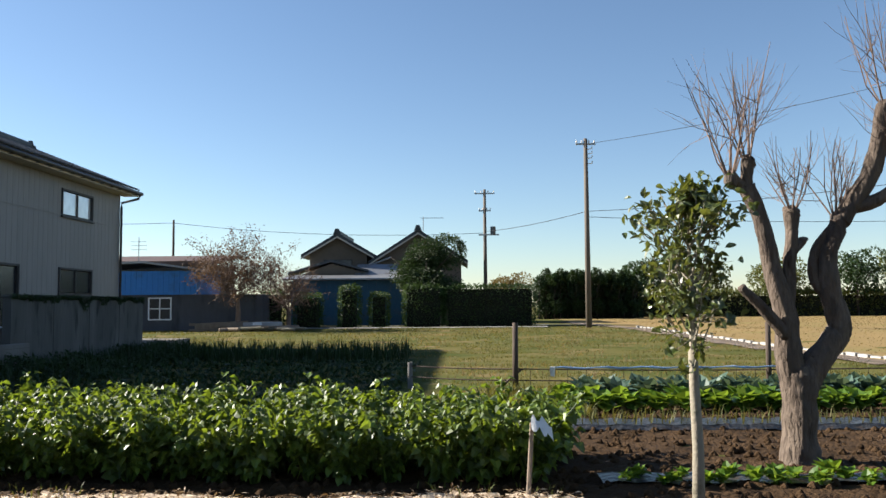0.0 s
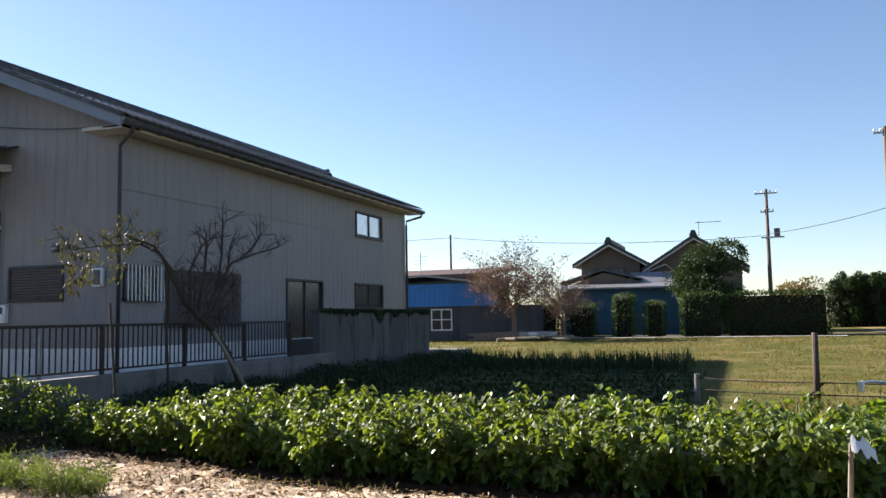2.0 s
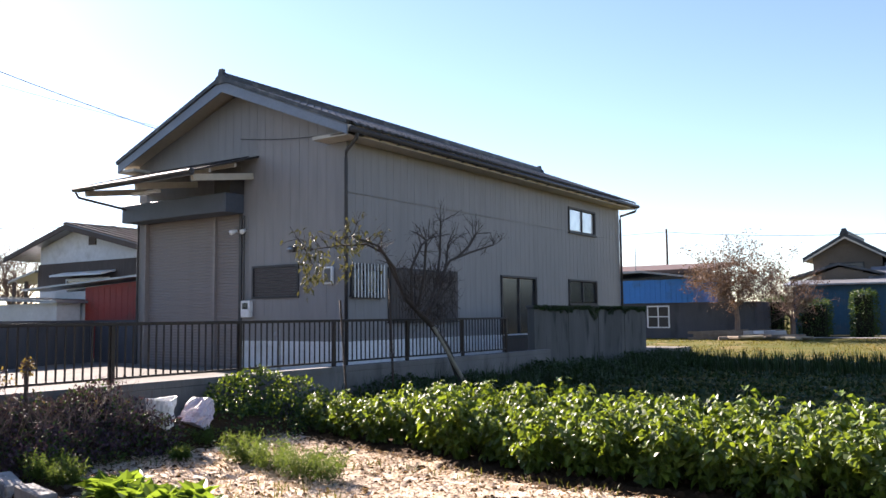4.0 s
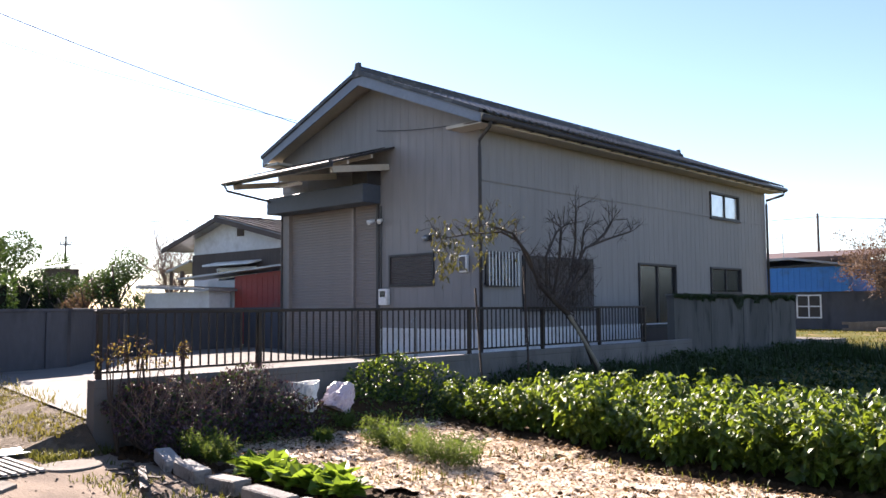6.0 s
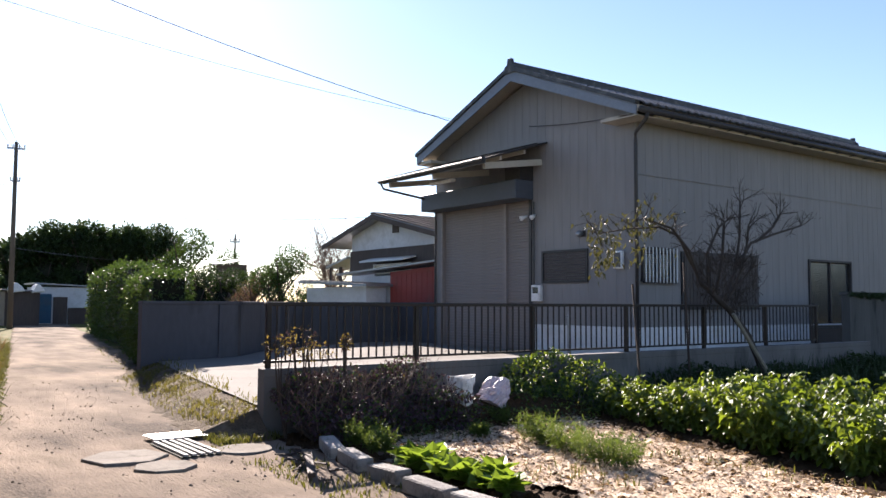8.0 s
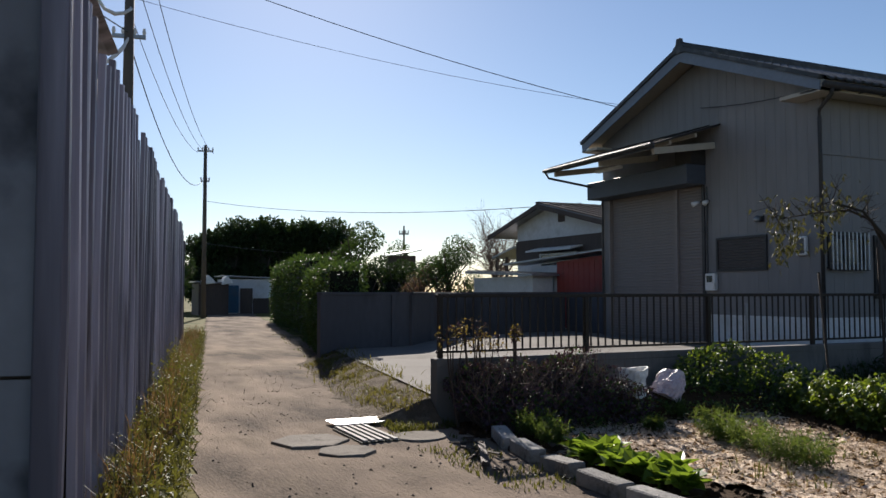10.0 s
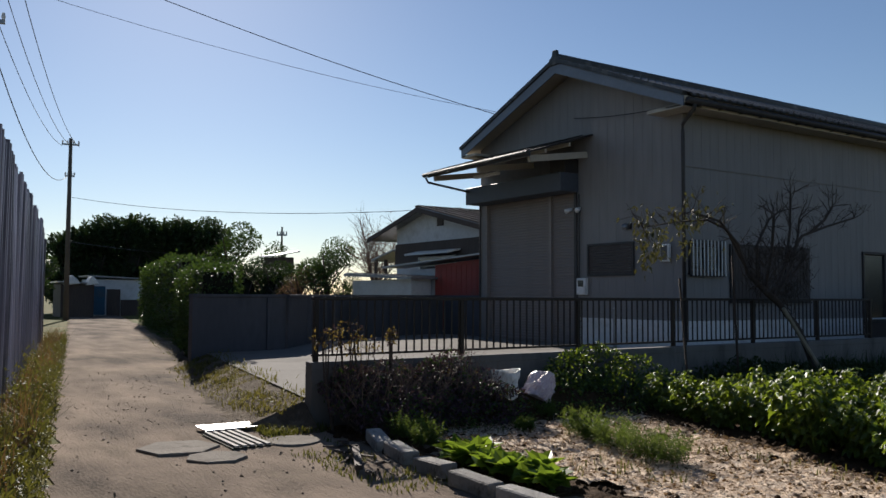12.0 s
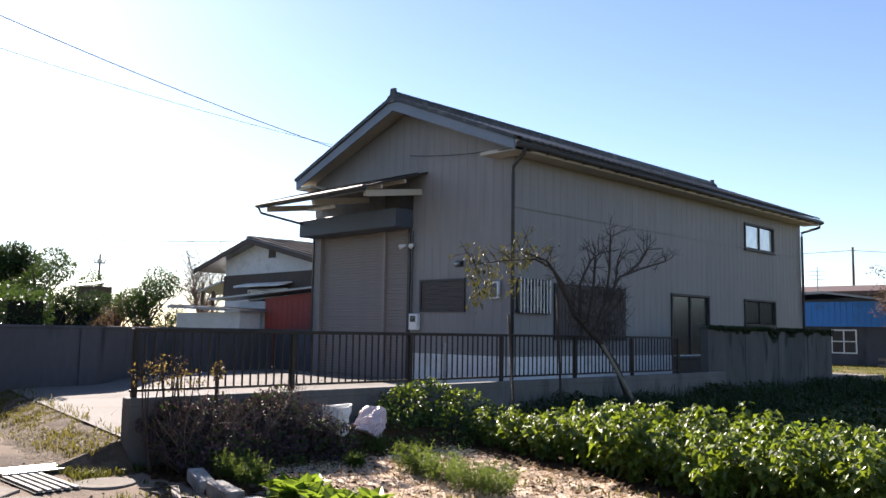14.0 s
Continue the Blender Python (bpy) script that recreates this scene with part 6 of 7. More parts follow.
# bed plants in front: leafy greens and feathery greens
lg = [rosette("leafy_green", "tuft of broad bright green leaves", "greens", "leafy greens", L_CABBAGE, 20, 0.165, 0.14, 0.6, 0.04) for _ in range(3)]
plant_out(lg, [(-6.78, 4.50), (-6.52, 4.42), (-6.30, 4.50), (-6.05, 4.40), (-5.80, 4.45), (-5.55, 4.42), (-5.30, 4.45), (-6.15, 4.64), (-5.65, 4.62), (-6.6, 4.66)], 1.0, 1.4)


def feather_clump(x, y, r, h, n):
    t = thing("feathery_green", "clump of fine feathery carrot-like leaves", "greens", (x, y, 0), "feathery greens")
    m = Mesh()
    for _ in range(n):
        a = rng.uniform(0, 6.28)
        q = rng.uniform(0, r)
        base = np.array([[x + q * math.cos(a) * 0.6, y + q * math.sin(a) * 0.6, 0.04]])
        tip = base[0] + [math.cos(a) * r * 0.6, math.sin(a) * r * 0.6, h * rng.uniform(0.6, 1.1)]
        f = rng.uniform(0.25, 1.0, 16)[:, None]
        at = base + (tip - base) * f
        m.leaves(at, rng.normal(size=(16, 3)) + [0, 0, 0.4], up_rows(16), rng.uniform(0.04, 0.09, 16), 0.010, 0.1)
    part("fronds", m, L_FEATHER, t)


for x, y, r, h in [(-7.05, 6.40, 0.32, 0.30), (-6.78, 6.28, 0.24, 0.22), (-6.32, 6.16, 0.36, 0.32), (-5.80, 6.06, 0.38, 0.30), (-5.48, 6.02, 0.32, 0.27), (-7.9, 4.66, 0.30, 0.26), (-7.5, 4.62, 0.22, 0.2), (-7.7, 6.1, 0.16, 0.14), (-8.3, 6.9, 0.2, 0.2)]:
    feather_clump(x, y, r * 0.7, h * 1.05, 80)


def mound(name, label, cat, blobs, mats, n, size, inner=True):
    """A shrub: woody stems, and leaf clouds over several lobes."""
    cx, cy = np.mean([b[0] for b in blobs]), np.mean([b[1] for b in blobs])
    t = thing(name, label, cat, (cx, cy, 0))
    sm = Mesh()
    for bx, by, bz, rx, ry, rz in blobs:
        for _ in range(5):
            e = rng.normal(scale=0.4, size=3)
            sm.tube([(bx * 0.6 + cx * 0.4, by * 0.8 + cy * 0.2, 0), (bx + e[0] * rx * 0.5, by + e[1] * ry * 0.5, bz * 0.6), (bx + e[0] * rx, by + e[1] * ry, bz + abs(e[2]) * rz)], [0.016, 0.011, 0.004], 5)
    tagged(part("stalk", sm, TWIG_DARK, t), kind="stuff")
    for mat_, share in mats:
        lm = Mesh()
        for bx, by, bz, rx, ry, rz in blobs:
            k = int(n * share)
            at, d = ball(k, (bx, by, bz), (rx, ry, rz), -0.9)
            at[:, 2] = np.maximum(at[:, 2], 0.03)
            lm.leaves(at, d + rng.normal(scale=0.7, size=d.shape), up_rows(len(at), 0.7), size * rng.uniform(0.6, 1.2, len(at)), size * 0.55, 0.2)
        tagged(part("leaves", lm, mat_, t), kind="stuff")
    return t


blobs = []
for k in range(46):
    o = rng.uniform(0, 1)
    blobs.append((-9.15 + 1.1 * o + rng.uniform(-0.08, 0.08), rng.uniform(4.25, 6.35), (0.86 - 0.66 * o) * rng.uniform(0.45, 1.08), rng.uniform(0.12, 0.30), rng.uniform(0.14, 0.36), rng.uniform(0.07, 0.22)))
mound("purple_shrub", "sprawling shrub with small purple-brown leaves and bare twigs", "shrub", blobs, [(L_PURPLE, 0.8), (L_HEDGE, 0.3), (L_AUTUMN, 0.03)], 190, 0.055)
tw = Mesh()
for k in range(130):
    branch(tw, (-8.9 + rng.uniform(-0.25, 0.45), rng.uniform(4.3, 6.3), rng.uniform(0.1, 0.5)), (rng.normal(scale=0.5) + 0.25, rng.normal(scale=0.5), 0.8), rng.uniform(0.3, 0.6), 0.006, 1, 0.8, None, 0.3, 4, 3)
single("bare_twigs", tw, TWIG, "bare reddish twigs standing out of the shrub", "twigs", "stuff")
mound("rose_sprig", "thin sprig with yellowing leaves above the shrub", "shrub", [(-9.05, 4.22, 1.08, 0.16, 0.2, 0.14), (-9.0, 4.45, 1.15, 0.16, 0.2, 0.16), (-9.0, 4.65, 1.0, 0.2, 0.25, 0.12), (-9.0, 5.05, 1.1, 0.05, 0.06, 0.1)], [(L_AUTUMN, 0.8), (L_PURPLE, 0.5)], 95, 0.045)
mound("vine_mound", "mound of trailing green vine leaves against the wall", "shrub", [(-8.85, 7.55, 0.30, 0.42, 0.4, 0.28), (-8.95, 7.95, 0.50, 0.35, 0.4, 0.34), (-9.0, 8.5, 0.56, 0.38, 0.55, 0.36), (-8.9, 9.1, 0.40, 0.42, 0.5, 0.34), (-8.75, 9.6, 0.24, 0.45, 0.5, 0.26), (-8.6, 8.6, 0.26, 0.4, 0.7, 0.24)], [(L_CROP, 0.45), (L_HEDGE, 0.7)], 560, 0.075)
mound("low_weeds", "low green weeds at the foot of the shrub", "weeds", [(-8.35, 6.2, 0.12, 0.35, 0.4, 0.16), (-8.5, 6.6, 0.14, 0.3, 0.3, 0.18), (-8.3, 5.5, 0.1, 0.3, 0.3, 0.12), (-8.4, 7.0, 0.12, 0.3, 0.35, 0.16), (-8.3, 7.4, 0.1, 0.3, 0.3, 0.14), (-8.25, 5.0, 0.08, 0.3, 0.3, 0.12), (-8.2, 8.0, 0.1, 0.3, 0.5, 0.16)], [(L_CROP, 0.5), (L_HEDGE, 1.0), (L_GRASS, 0.25)], 150, 0.055)

# fertiliser bags
def sack(x, y, z0, w, h, turn, lean, open_top, mat, label):
    """A plastic sack: squared sides pushed in by folds, with an open mouth or a slumped top."""
    t = thing("sack", label, "sack", (x, y, z0), "plastic sacks")
    m = Mesh()
    ring, lev = 40, 14
    rims = [(1.0, j / lev) for j in range(lev + 1)] + ([(0.93, 0.99), (0.90, 0.6)] if open_top else [(0.55, 1.05), (0.12, 1.0)])
    for shrink, f in rims:
        grow = (0.82 + 0.26 * f) if open_top else (1.0 - 0.55 * max(0.0, f - 0.35) ** 1.5)
        for i in range(ring):
            a = 2 * math.pi * i / ring
            c, s_ = math.cos(a), math.sin(a)
            sq = (abs(c) ** 4 + abs(s_) ** 4) ** -0.25
            fold = abs(noise.noise((c * 2.2 + turn, s_ * 2.2, f * 2.6))) * 0.42 + abs(noise.noise((c * 5, s_ * 5, f * 6 + turn))) * 0.18
            r = w * sq * grow * shrink * (1.04 - fold * (0.55 if open_top else 1.0))
            m.v.append((r * c, r * 0.72 * s_, f * h * (1 + 0.04 * math.sin(a * 2 + turn) * f)))
    for j in range(len(rims) - 1):
        for i in range(ring):
            m.f.append((j * ring + i, j * ring + (i + 1) % ring, (j + 1) * ring + (i + 1) % ring, (j + 1) * ring + i))
    m.f.append(tuple(range(ring))[::-1])
    if not open_top:
        m.f.append(tuple((len(rims) - 1) * ring + i for i in range(ring)))
    mm = pose(x, y, z0, lean, 0, turn)
    for k, v in enumerate(m.v):
        m.v[k] = tuple(mm @ Vector(v))
    part("sack_body", m, mat, t)


sack(-8.62, 6.54, 0.29, 0.165, 0.37, 25, 4, True, PLASTIC_WHITE, "white open plastic sack standing by the shrub")
sack(-8.54, 6.93, 0.27, 0.21, 0.38, 8, -34, False, SACK_PINK, "crumpled pinkish printed plastic sack beside the vine")
mnd = Mesh()
for i in range(13):
    for j in range(11):
        u_, v_ = i / 12 * 2 - 1, j / 10 * 2 - 1
        z = 0.42 * max(0, 1 - u_ * u_ * 0.9 - v_ * v_ * 0.5) - 0.03
        mnd.v.append((-8.75 + u_ * 0.6, 7.0 + v_ * 1.7, z + lumps(u_ * 2, v_ * 3, 0.6, 0.03)))
for i in range(12):
    for j in range(10):
        mnd.f.append((i * 11 + j, (i + 1) * 11 + j, (i + 1) * 11 + j + 1, i * 11 + j + 1))
single("soil_bank", mnd, SOIL, "low bank of dark soil along the retaining wall", "soil", "structure", smooth=True)

# leaning fruit tree with props in front of the warehouse
ft = thing("fruit_tree", "leaning bare fruit tree with a few yellowing leaves", "tree", (-9.0, 12.9, 0))
part("trunk", gnarled([(-8.92, 13.85, -0.05), (-9.0, 13.5, 0.80), (-9.05, 12.98, 1.40), (-9.08, 12.55, 1.70), (-9.1, 12.1, 1.98)], [0.065, 0.058, 0.055, 0.055, 0.04], 12), TWIG_DARK, ft, smooth=True)
ftips = []
fb = Mesh()
FRUIT_BOUGHS = [
    [(-9.1, 12.3, 1.85), (-9.12, 11.85, 2.35), (-9.15, 11.6, 2.75), (-9.15, 11.1, 2.88), (-9.15, 10.3, 2.80), (-9.15, 9.6, 2.68)],
    [(-9.1, 12.1, 1.98), (-9.05, 11.75, 2.5), (-9.05, 11.3, 2.86), (-9.05, 10.6, 2.98)],
    [(-9.08, 12.7, 1.6), (-9.12, 13.15, 2.2), (-9.12, 13.3, 2.8), (-9.12, 13.34, 3.46)],
    [(-9.08, 12.8, 1.6), (-9.1, 13.3, 2.2), (-9.1, 13.5, 2.7), (-9.1, 13.56, 3.05)],
    [(-9.1, 13.2, 2.3), (-9.1, 13.62, 2.72), (-9.1, 14.35, 2.92), (-9.1, 15.3, 3.14)],
    [(-9.1, 13.9, 2.8), (-9.08, 14.3, 3.05), (-9.05, 14.5, 3.3)],
    [(-9.08, 12.5, 1.75), (-9.0, 12.6, 2.4), (-9.0, 12.68, 3.05)],
    [(-9.08, 12.3, 1.85), (-9.0, 12.2, 2.5), (-8.98, 12.5, 2.95), (-8.98, 12.75, 3.08)],
    [(-9.08, 12.6, 1.7), (-9.15, 13.3, 1.95), (-9.15, 13.8, 2.35)],
]
for path in FRUIT_BOUGHS:
    fb.tube(path, [0.032 - 0.0048 * k for k in range(len(path))], 6)
    for p, q in zip(path[1:], path[2:] + path[-1:]):
        way = Vector(q) - Vector(p) if q != p else Vector(path[-1]) - Vector(path[-2])
        for k in range(4):
            branch(fb, Vector(p).lerp(Vector(q), k / 4), way.normalized() * 0.6 + Vector(rng.normal(scale=0.5, size=3)) + Vector((0, 0, 0.35)), rng.uniform(0.25, 0.5), 0.009, 2, 0.8, ftips, 0.2, 4, 2)
part("branchwork", fb, TWIG_DARK, ft)
lm = Mesh()
at = np.array([tuple(p) for p, w in ftips if p.y < 11.3 and p.z > 2.2])
at = at[rng.integers(0, len(at), 130)] + jitter(130, 0.06)
for y_, z_ in ((9.55, 2.7), (9.75, 2.72), (9.95, 2.76), (9.62, 2.5), (10.5, 2.8)):
    f_ = rng.uniform(0, 1, 32)
    at = np.concatenate([at, np.stack([-9.15 + rng.normal(scale=0.06, size=32), y_ + 0.10 * f_ + rng.normal(scale=0.05, size=32), z_ - 0.55 * f_], 1)])
lm.leaves(at, rng.normal(scale=0.6, size=at.shape) + [0, 0, -0.9], up_rows(len(at)), rng.uniform(0.08, 0.16, len(at)), 0.045, 0.2)
tagged(part("leaves", lm, L_FADED, ft, "few dull yellow-green leaves"), kind="stuff")
dk = Mesh()
at3, d3 = ball(300, (-9.08, 12.85, 2.05), (0.28, 0.95, 0.55), -1)
for p, q in zip(at3, d3):
    w = Vector((0, 0.35 * q[1], 0.5)) + Vector(rng.normal(scale=0.35, size=3))
    p = Vector(p)
    dk.tube([p - w * 0.25, p + Vector(rng.normal(scale=0.03, size=3)), p + w * 0.25], [0.006, 0.005, 0.002], 4)
tagged(part("twig_thicket", dk, TWIG_DARK, ft, "dense dark thicket of upright twigs"), kind="stuff")
for k, (a, b) in enumerate((((-8.75, 13.9, 0.0), (-8.9, 12.75, 1.42)), ((-8.7, 10.1, 0.0), (-9.0, 10.25, 1.9)), ((-8.75, 11.35, 0.0), (-9.05, 11.6, 2.3)))):
    pr = single("prop_pole", Mesh().tube([a, b], [0.042, 0.036] if k == 0 else [0.022, 0.018], 7), BARK_LIGHT if k == 0 else WOOD_DARK, "pale grey wooden pole propping the leaning fruit tree" if k == 0 else "dark wooden pole propping a fruit tree branch", "pole", group="prop poles")

# weeds along the shed and the bank
m, m2, m3 = Mesh(), Mesh(), Mesh()


def verge(n, lo, hi, seed, level):
    s, o = rng.uniform(-0.5, 26, n), rng.uniform(lo, hi, n)
    ok = [noise.noise((a * 0.9, b * 2.0, seed)) > level for a, b in zip(s, o)]
    return np.array([shed_at(a, b, 0.01) for a, b, k in zip(s, o, ok) if k])


for seed, tall in ((1.0, 0.22), (2.0, 0.5)):
    m.blades(verge(1800, 0.06, 0.66, seed, 0.16), tall, 0.012, 0.9, rng)
for seed, tall in ((3.0, 0.55), (4.0, 0.3)):
    m2.blades(verge(3000, 0.06, 0.5, seed, 0.18), tall, 0.010, 0.8, rng)
at = np.concatenate([verge(36000, 0.06, 0.6, 5.0, 0.0), verge(7000, 0.06, 0.68, 6.0, -0.1)])
n = len(at)
at[:, 2] += rng.uniform(0.02, 0.62, n) * rng.uniform(0.2, 1, n) * np.array([0.35 + max(0.0, noise.noise((q[0] * 1.3, q[1] * 1.3, 8.0)) + 0.3) for q in at])
m3.leaves(at, rng.normal(size=at.shape) + [0, 0, 0.5], up_rows(n), rng.uniform(0.035, 0.085, n), rng.uniform(0.014, 0.034, n), 0.2)
single("dry_verge_weeds", m, L_FADED, "dry yellow weeds along the tin shed", "weeds", "stuff")
single("rusty_verge_weeds", m2, L_RUST, "rust-coloured dead weeds along the tin shed", "weeds", "stuff")
single("green_verge_weeds", m3, L_OLIVE, "green and yellow leafy weeds along the tin shed", "weeds", "stuff")
m = Mesh()
bank = []
for _ in range(3600):
    f, o = rng.uniform(0, 1), rng.normal(scale=0.20) + 0.05
    p = Vector((-9.5, 3.85, 0)).lerp(Vector((-17.8, 5.2, 0)), f)
    if noise.noise((p.x * 1.8, (p.y + o) * 2.6, 3)) > -0.15:
        bank.append((p.x, p.y + o, 0.04 + max(0, 0.30 + o) * 0.4))
m.blades(bank, 0.09, 0.014, 1.2, rng)
single("bank_grass", m, L_GRASS, "dull green grass on the bank below the yard", "grass", "stuff")
m = Mesh().blades(scatter(900, -9.7, -9.0, 3.5, 4.3, None), 0.10, 0.014, 0.9, rng)
m.blades(scatter(1300, -9.0, -3.0, 3.3, 4.0, lambda x, y: noise.noise((x * 1.5, y * 1.5, 2)) > -0.1), 0.07, 0.014, 0.9, rng)
m.blades(scatter(2000, -8.8, 1, 4.5, 7.2, lambda x, y: noise.noise((x * 1.2, y * 1.2, 9)) > 0.15) + [0, 0, 0.05], 0.08, 0.014, 0.9, rng)
single("bed_edge_weeds", m, L_OLIVE, "small weeds along the edge of the bed", "weeds", "stuff")
m = Mesh().blades(scatter(9000, -30, -10, -0.5, 9, lambda x, y: abs(y - track_left(x) - 2.75 - lumps(x, y, 1.5, 0.25)) < 0.35), 0.05, 0.016, 1.1, rng)
single("track_grass", m, L_OLIVE, "thin grass strip along the side of the track", "grass", "stuff")

# drain grate, slabs and hose near the track
gr = thing("drain_grate", "steel drain grate with a bright end plate", "grate", (-9.2, 3.2, 0.03))
part("end_plate", Mesh().box(-9.95, -9.55, 2.95, 3.62, 0.05, 0.065), STEEL, gr)
for k in range(5):
    part("grate_bar", Mesh().box(-9.54, -8.5, 2.93 + k * 0.085, 2.975 + k * 0.085, 0.03, 0.05), CONCRETE, gr)
# near-black sheet under the bars, painted for the shade in the pit
part("grate_pit_shade", Mesh().box(-9.54, -8.5, 2.9, 3.34, 0.02, 0.028), DARKNESS, gr)


def cover(x, y, r, n, label):
    t = thing("manhole_cover", label, "cover slab", (x, y, 0.02), "cover slabs")
    m = Mesh().prism([(x + r * math.cos(2 * math.pi * k / n + 0.3), y + r * math.sin(2 * math.pi * k / n + 0.3)) for k in range(n)], z=(-0.02, 0.036))
    part("slab", m, SLAB, t, bevel=0.008)


cover(-8.62, 3.62, 0.30, 18, "round concrete cover slab on the track")
cover(-8.15, 2.62, 0.30, 7, "broken concrete slab lying on the track")
cover(-8.85, 2.45, 0.42, 6, "cracked concrete slab lying on the track")
debris = thing("scrap_heap", "heap of broken sticks and stones beside the blocks", "debris", (-7.6, 3.9, 0))
for k in range(16):
    x, y = -8.3 + k * 0.11 + rng.uniform(-0.1, 0.1), 3.98 - k * 0.025 + rng.uniform(-0.12, 0.12)
    a = rng.uniform(-1.1, 0.2)
    part("stick", Mesh().tube([(x, y, 0.03), (x + 0.35 * math.cos(a), y + 0.35 * math.sin(a), 0.06 + rng.uniform(0, 0.05))], [0.014, 0.010], 5), WOOD_DARK, debris)
part("plank", Mesh().beam((-7.9, 4.0, 0.05), (-6.75, 3.45, 0.08), 0.07, 0.04), WOOD_DARK, debris)

# ---- hedges and trees ----


def hedge(x0, x1, y0, y1, z0, z1, n, size, label, mat=None, top=None, turn=None, group="clipped hedges"):
    cx, cy = (x0 + x1) / 2, (y0 + y1) / 2
    t = thing("hedge", label, "hedge", (cx, cy, z0), group)
    inset = size + 0.09
    # near-black box behind the leaves carries the shade inside the hedge
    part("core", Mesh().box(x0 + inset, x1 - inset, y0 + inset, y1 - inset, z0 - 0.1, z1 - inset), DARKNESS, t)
    areas = [(x1 - x0) * (z1 - z0), (x1 - x0) * (z1 - z0), (y1 - y0) * (z1 - z0), (y1 - y0) * (z1 - z0), (x1 - x0) * (y1 - y0)]
    at, d = [], []
    for f, a in enumerate(areas):
        k = int(n * a / sum(areas))
        u, v = rng.uniform(0, 1, k), rng.uniform(0, 1, k)
        X, Y, Z = x0 + (x1 - x0) * u, y0 + (y1 - y0) * u, z0 + (z1 - z0) * v
        if f == 0:
            at.append(np.stack([X, np.full(k, y0), Z], 1)); d.append(np.tile([0, -1.0, 0.2], (k, 1)))
        elif f == 1:
            at.append(np.stack([X, np.full(k, y1), Z], 1)); d.append(np.tile([0, 1.0, 0.2], (k, 1)))
        elif f == 2:
            at.append(np.stack([np.full(k, x0), Y, Z], 1)); d.append(np.tile([-1.0, 0, 0.2], (k, 1)))
        elif f == 3:
            at.append(np.stack([np.full(k, x1), Y, Z], 1)); d.append(np.tile([1.0, 0, 0.2], (k, 1)))
        else:
            at.append(np.stack([X, y0 + (y1 - y0) * v, np.full(k, z1)], 1)); d.append(np.tile([0, 0, 1.0], (k, 1)))
    at, d = np.concatenate(at), np.concatenate(d)
    c = np.array([cx, cy, (z0 + z1) / 2])
    h = np.array([(x1 - x0) / 2, (y1 - y0) / 2, (z1 - z0) / 2])
    rel = np.abs((at - c) / h)
    srt = np.sort(rel, axis=1)
    at = at - np.sign(at - c) * np.minimum(h, 0.7) * 0.13 * np.maximum(0, srt[:, 1:2] - 0.72) / 0.28
    at += jitter(len(at), size * 0.55)
    at[:, 2] = np.maximum(at[:, 2], z0)
    m = Mesh().leaves(at - d * size * 0.5, d + rng.normal(scale=0.7, size=d.shape), up_rows(len(at), 0.8), size * rng.uniform(0.7, 1.4, len(at)), size * 0.6, 0.15)
    tagged(part("leaves", m, mat or L_HEDGE, t), kind="stuff")
    if turn:
        t.matrix_basis = Matrix.Translation((cx, cy, z0)) @ pose(0, 0, 0, 0, 0, turn)
    return t


hedge(-11.9, -10.4, 48.8, 49.9, 0.27, 2.45, 1500, 0.13, "clipped evergreen bush with a gap beneath")
hedge(-9.8, -8.2, 48.9, 50.2, 0.27, 2.25, 1500, 0.13, "broad clipped evergreen bush beside the lane")
hedge(-7.2, -5.95, 49.2, 50.3, 0.27, 2.75, 1700, 0.13, "tall clipped evergreen bush beside the lane")
hedge(-5.4, -4.25, 49.4, 50.4, 0.27, 2.3, 1400, 0.13, "narrow clipped evergreen bush beside the lane")
hedge(-3.4, -1.0, 49.6, 51.0, 0.27, 2.75, 2400, 0.13, "rounded evergreen hedge beside the lane")
hedge(-0.95, 4.5, 49.8, 51.2, 0.27, 2.72, 4500, 0.13, "long dark clipped hedge ending at the lane")
hedge(-26.9, -18.4, 6.40, 7.45, 0.05, 2.3, 9000, 0.10, "tall dark hedge along the gravel track", turn=-12.5, group="track hedges")
hedge(-42.5, -27.4, 8.70, 9.90, 0.10, 2.9, 9000, 0.13, "higher dark hedge farther along the gravel track", turn=-9, group="track hedges")
hedge(7.0, 16.0, 74.0, 76.0, 0.27, 3.6, 4200, 0.28, "long dark hedge beyond the lane", L_DARK, group="far hedges")
hedge(14.0, 40.0, 78.0, 81.0, 0.27, 2.6, 5200, 0.34, "low olive hedge beyond the dry field", L_OLIVE, group="far hedges")


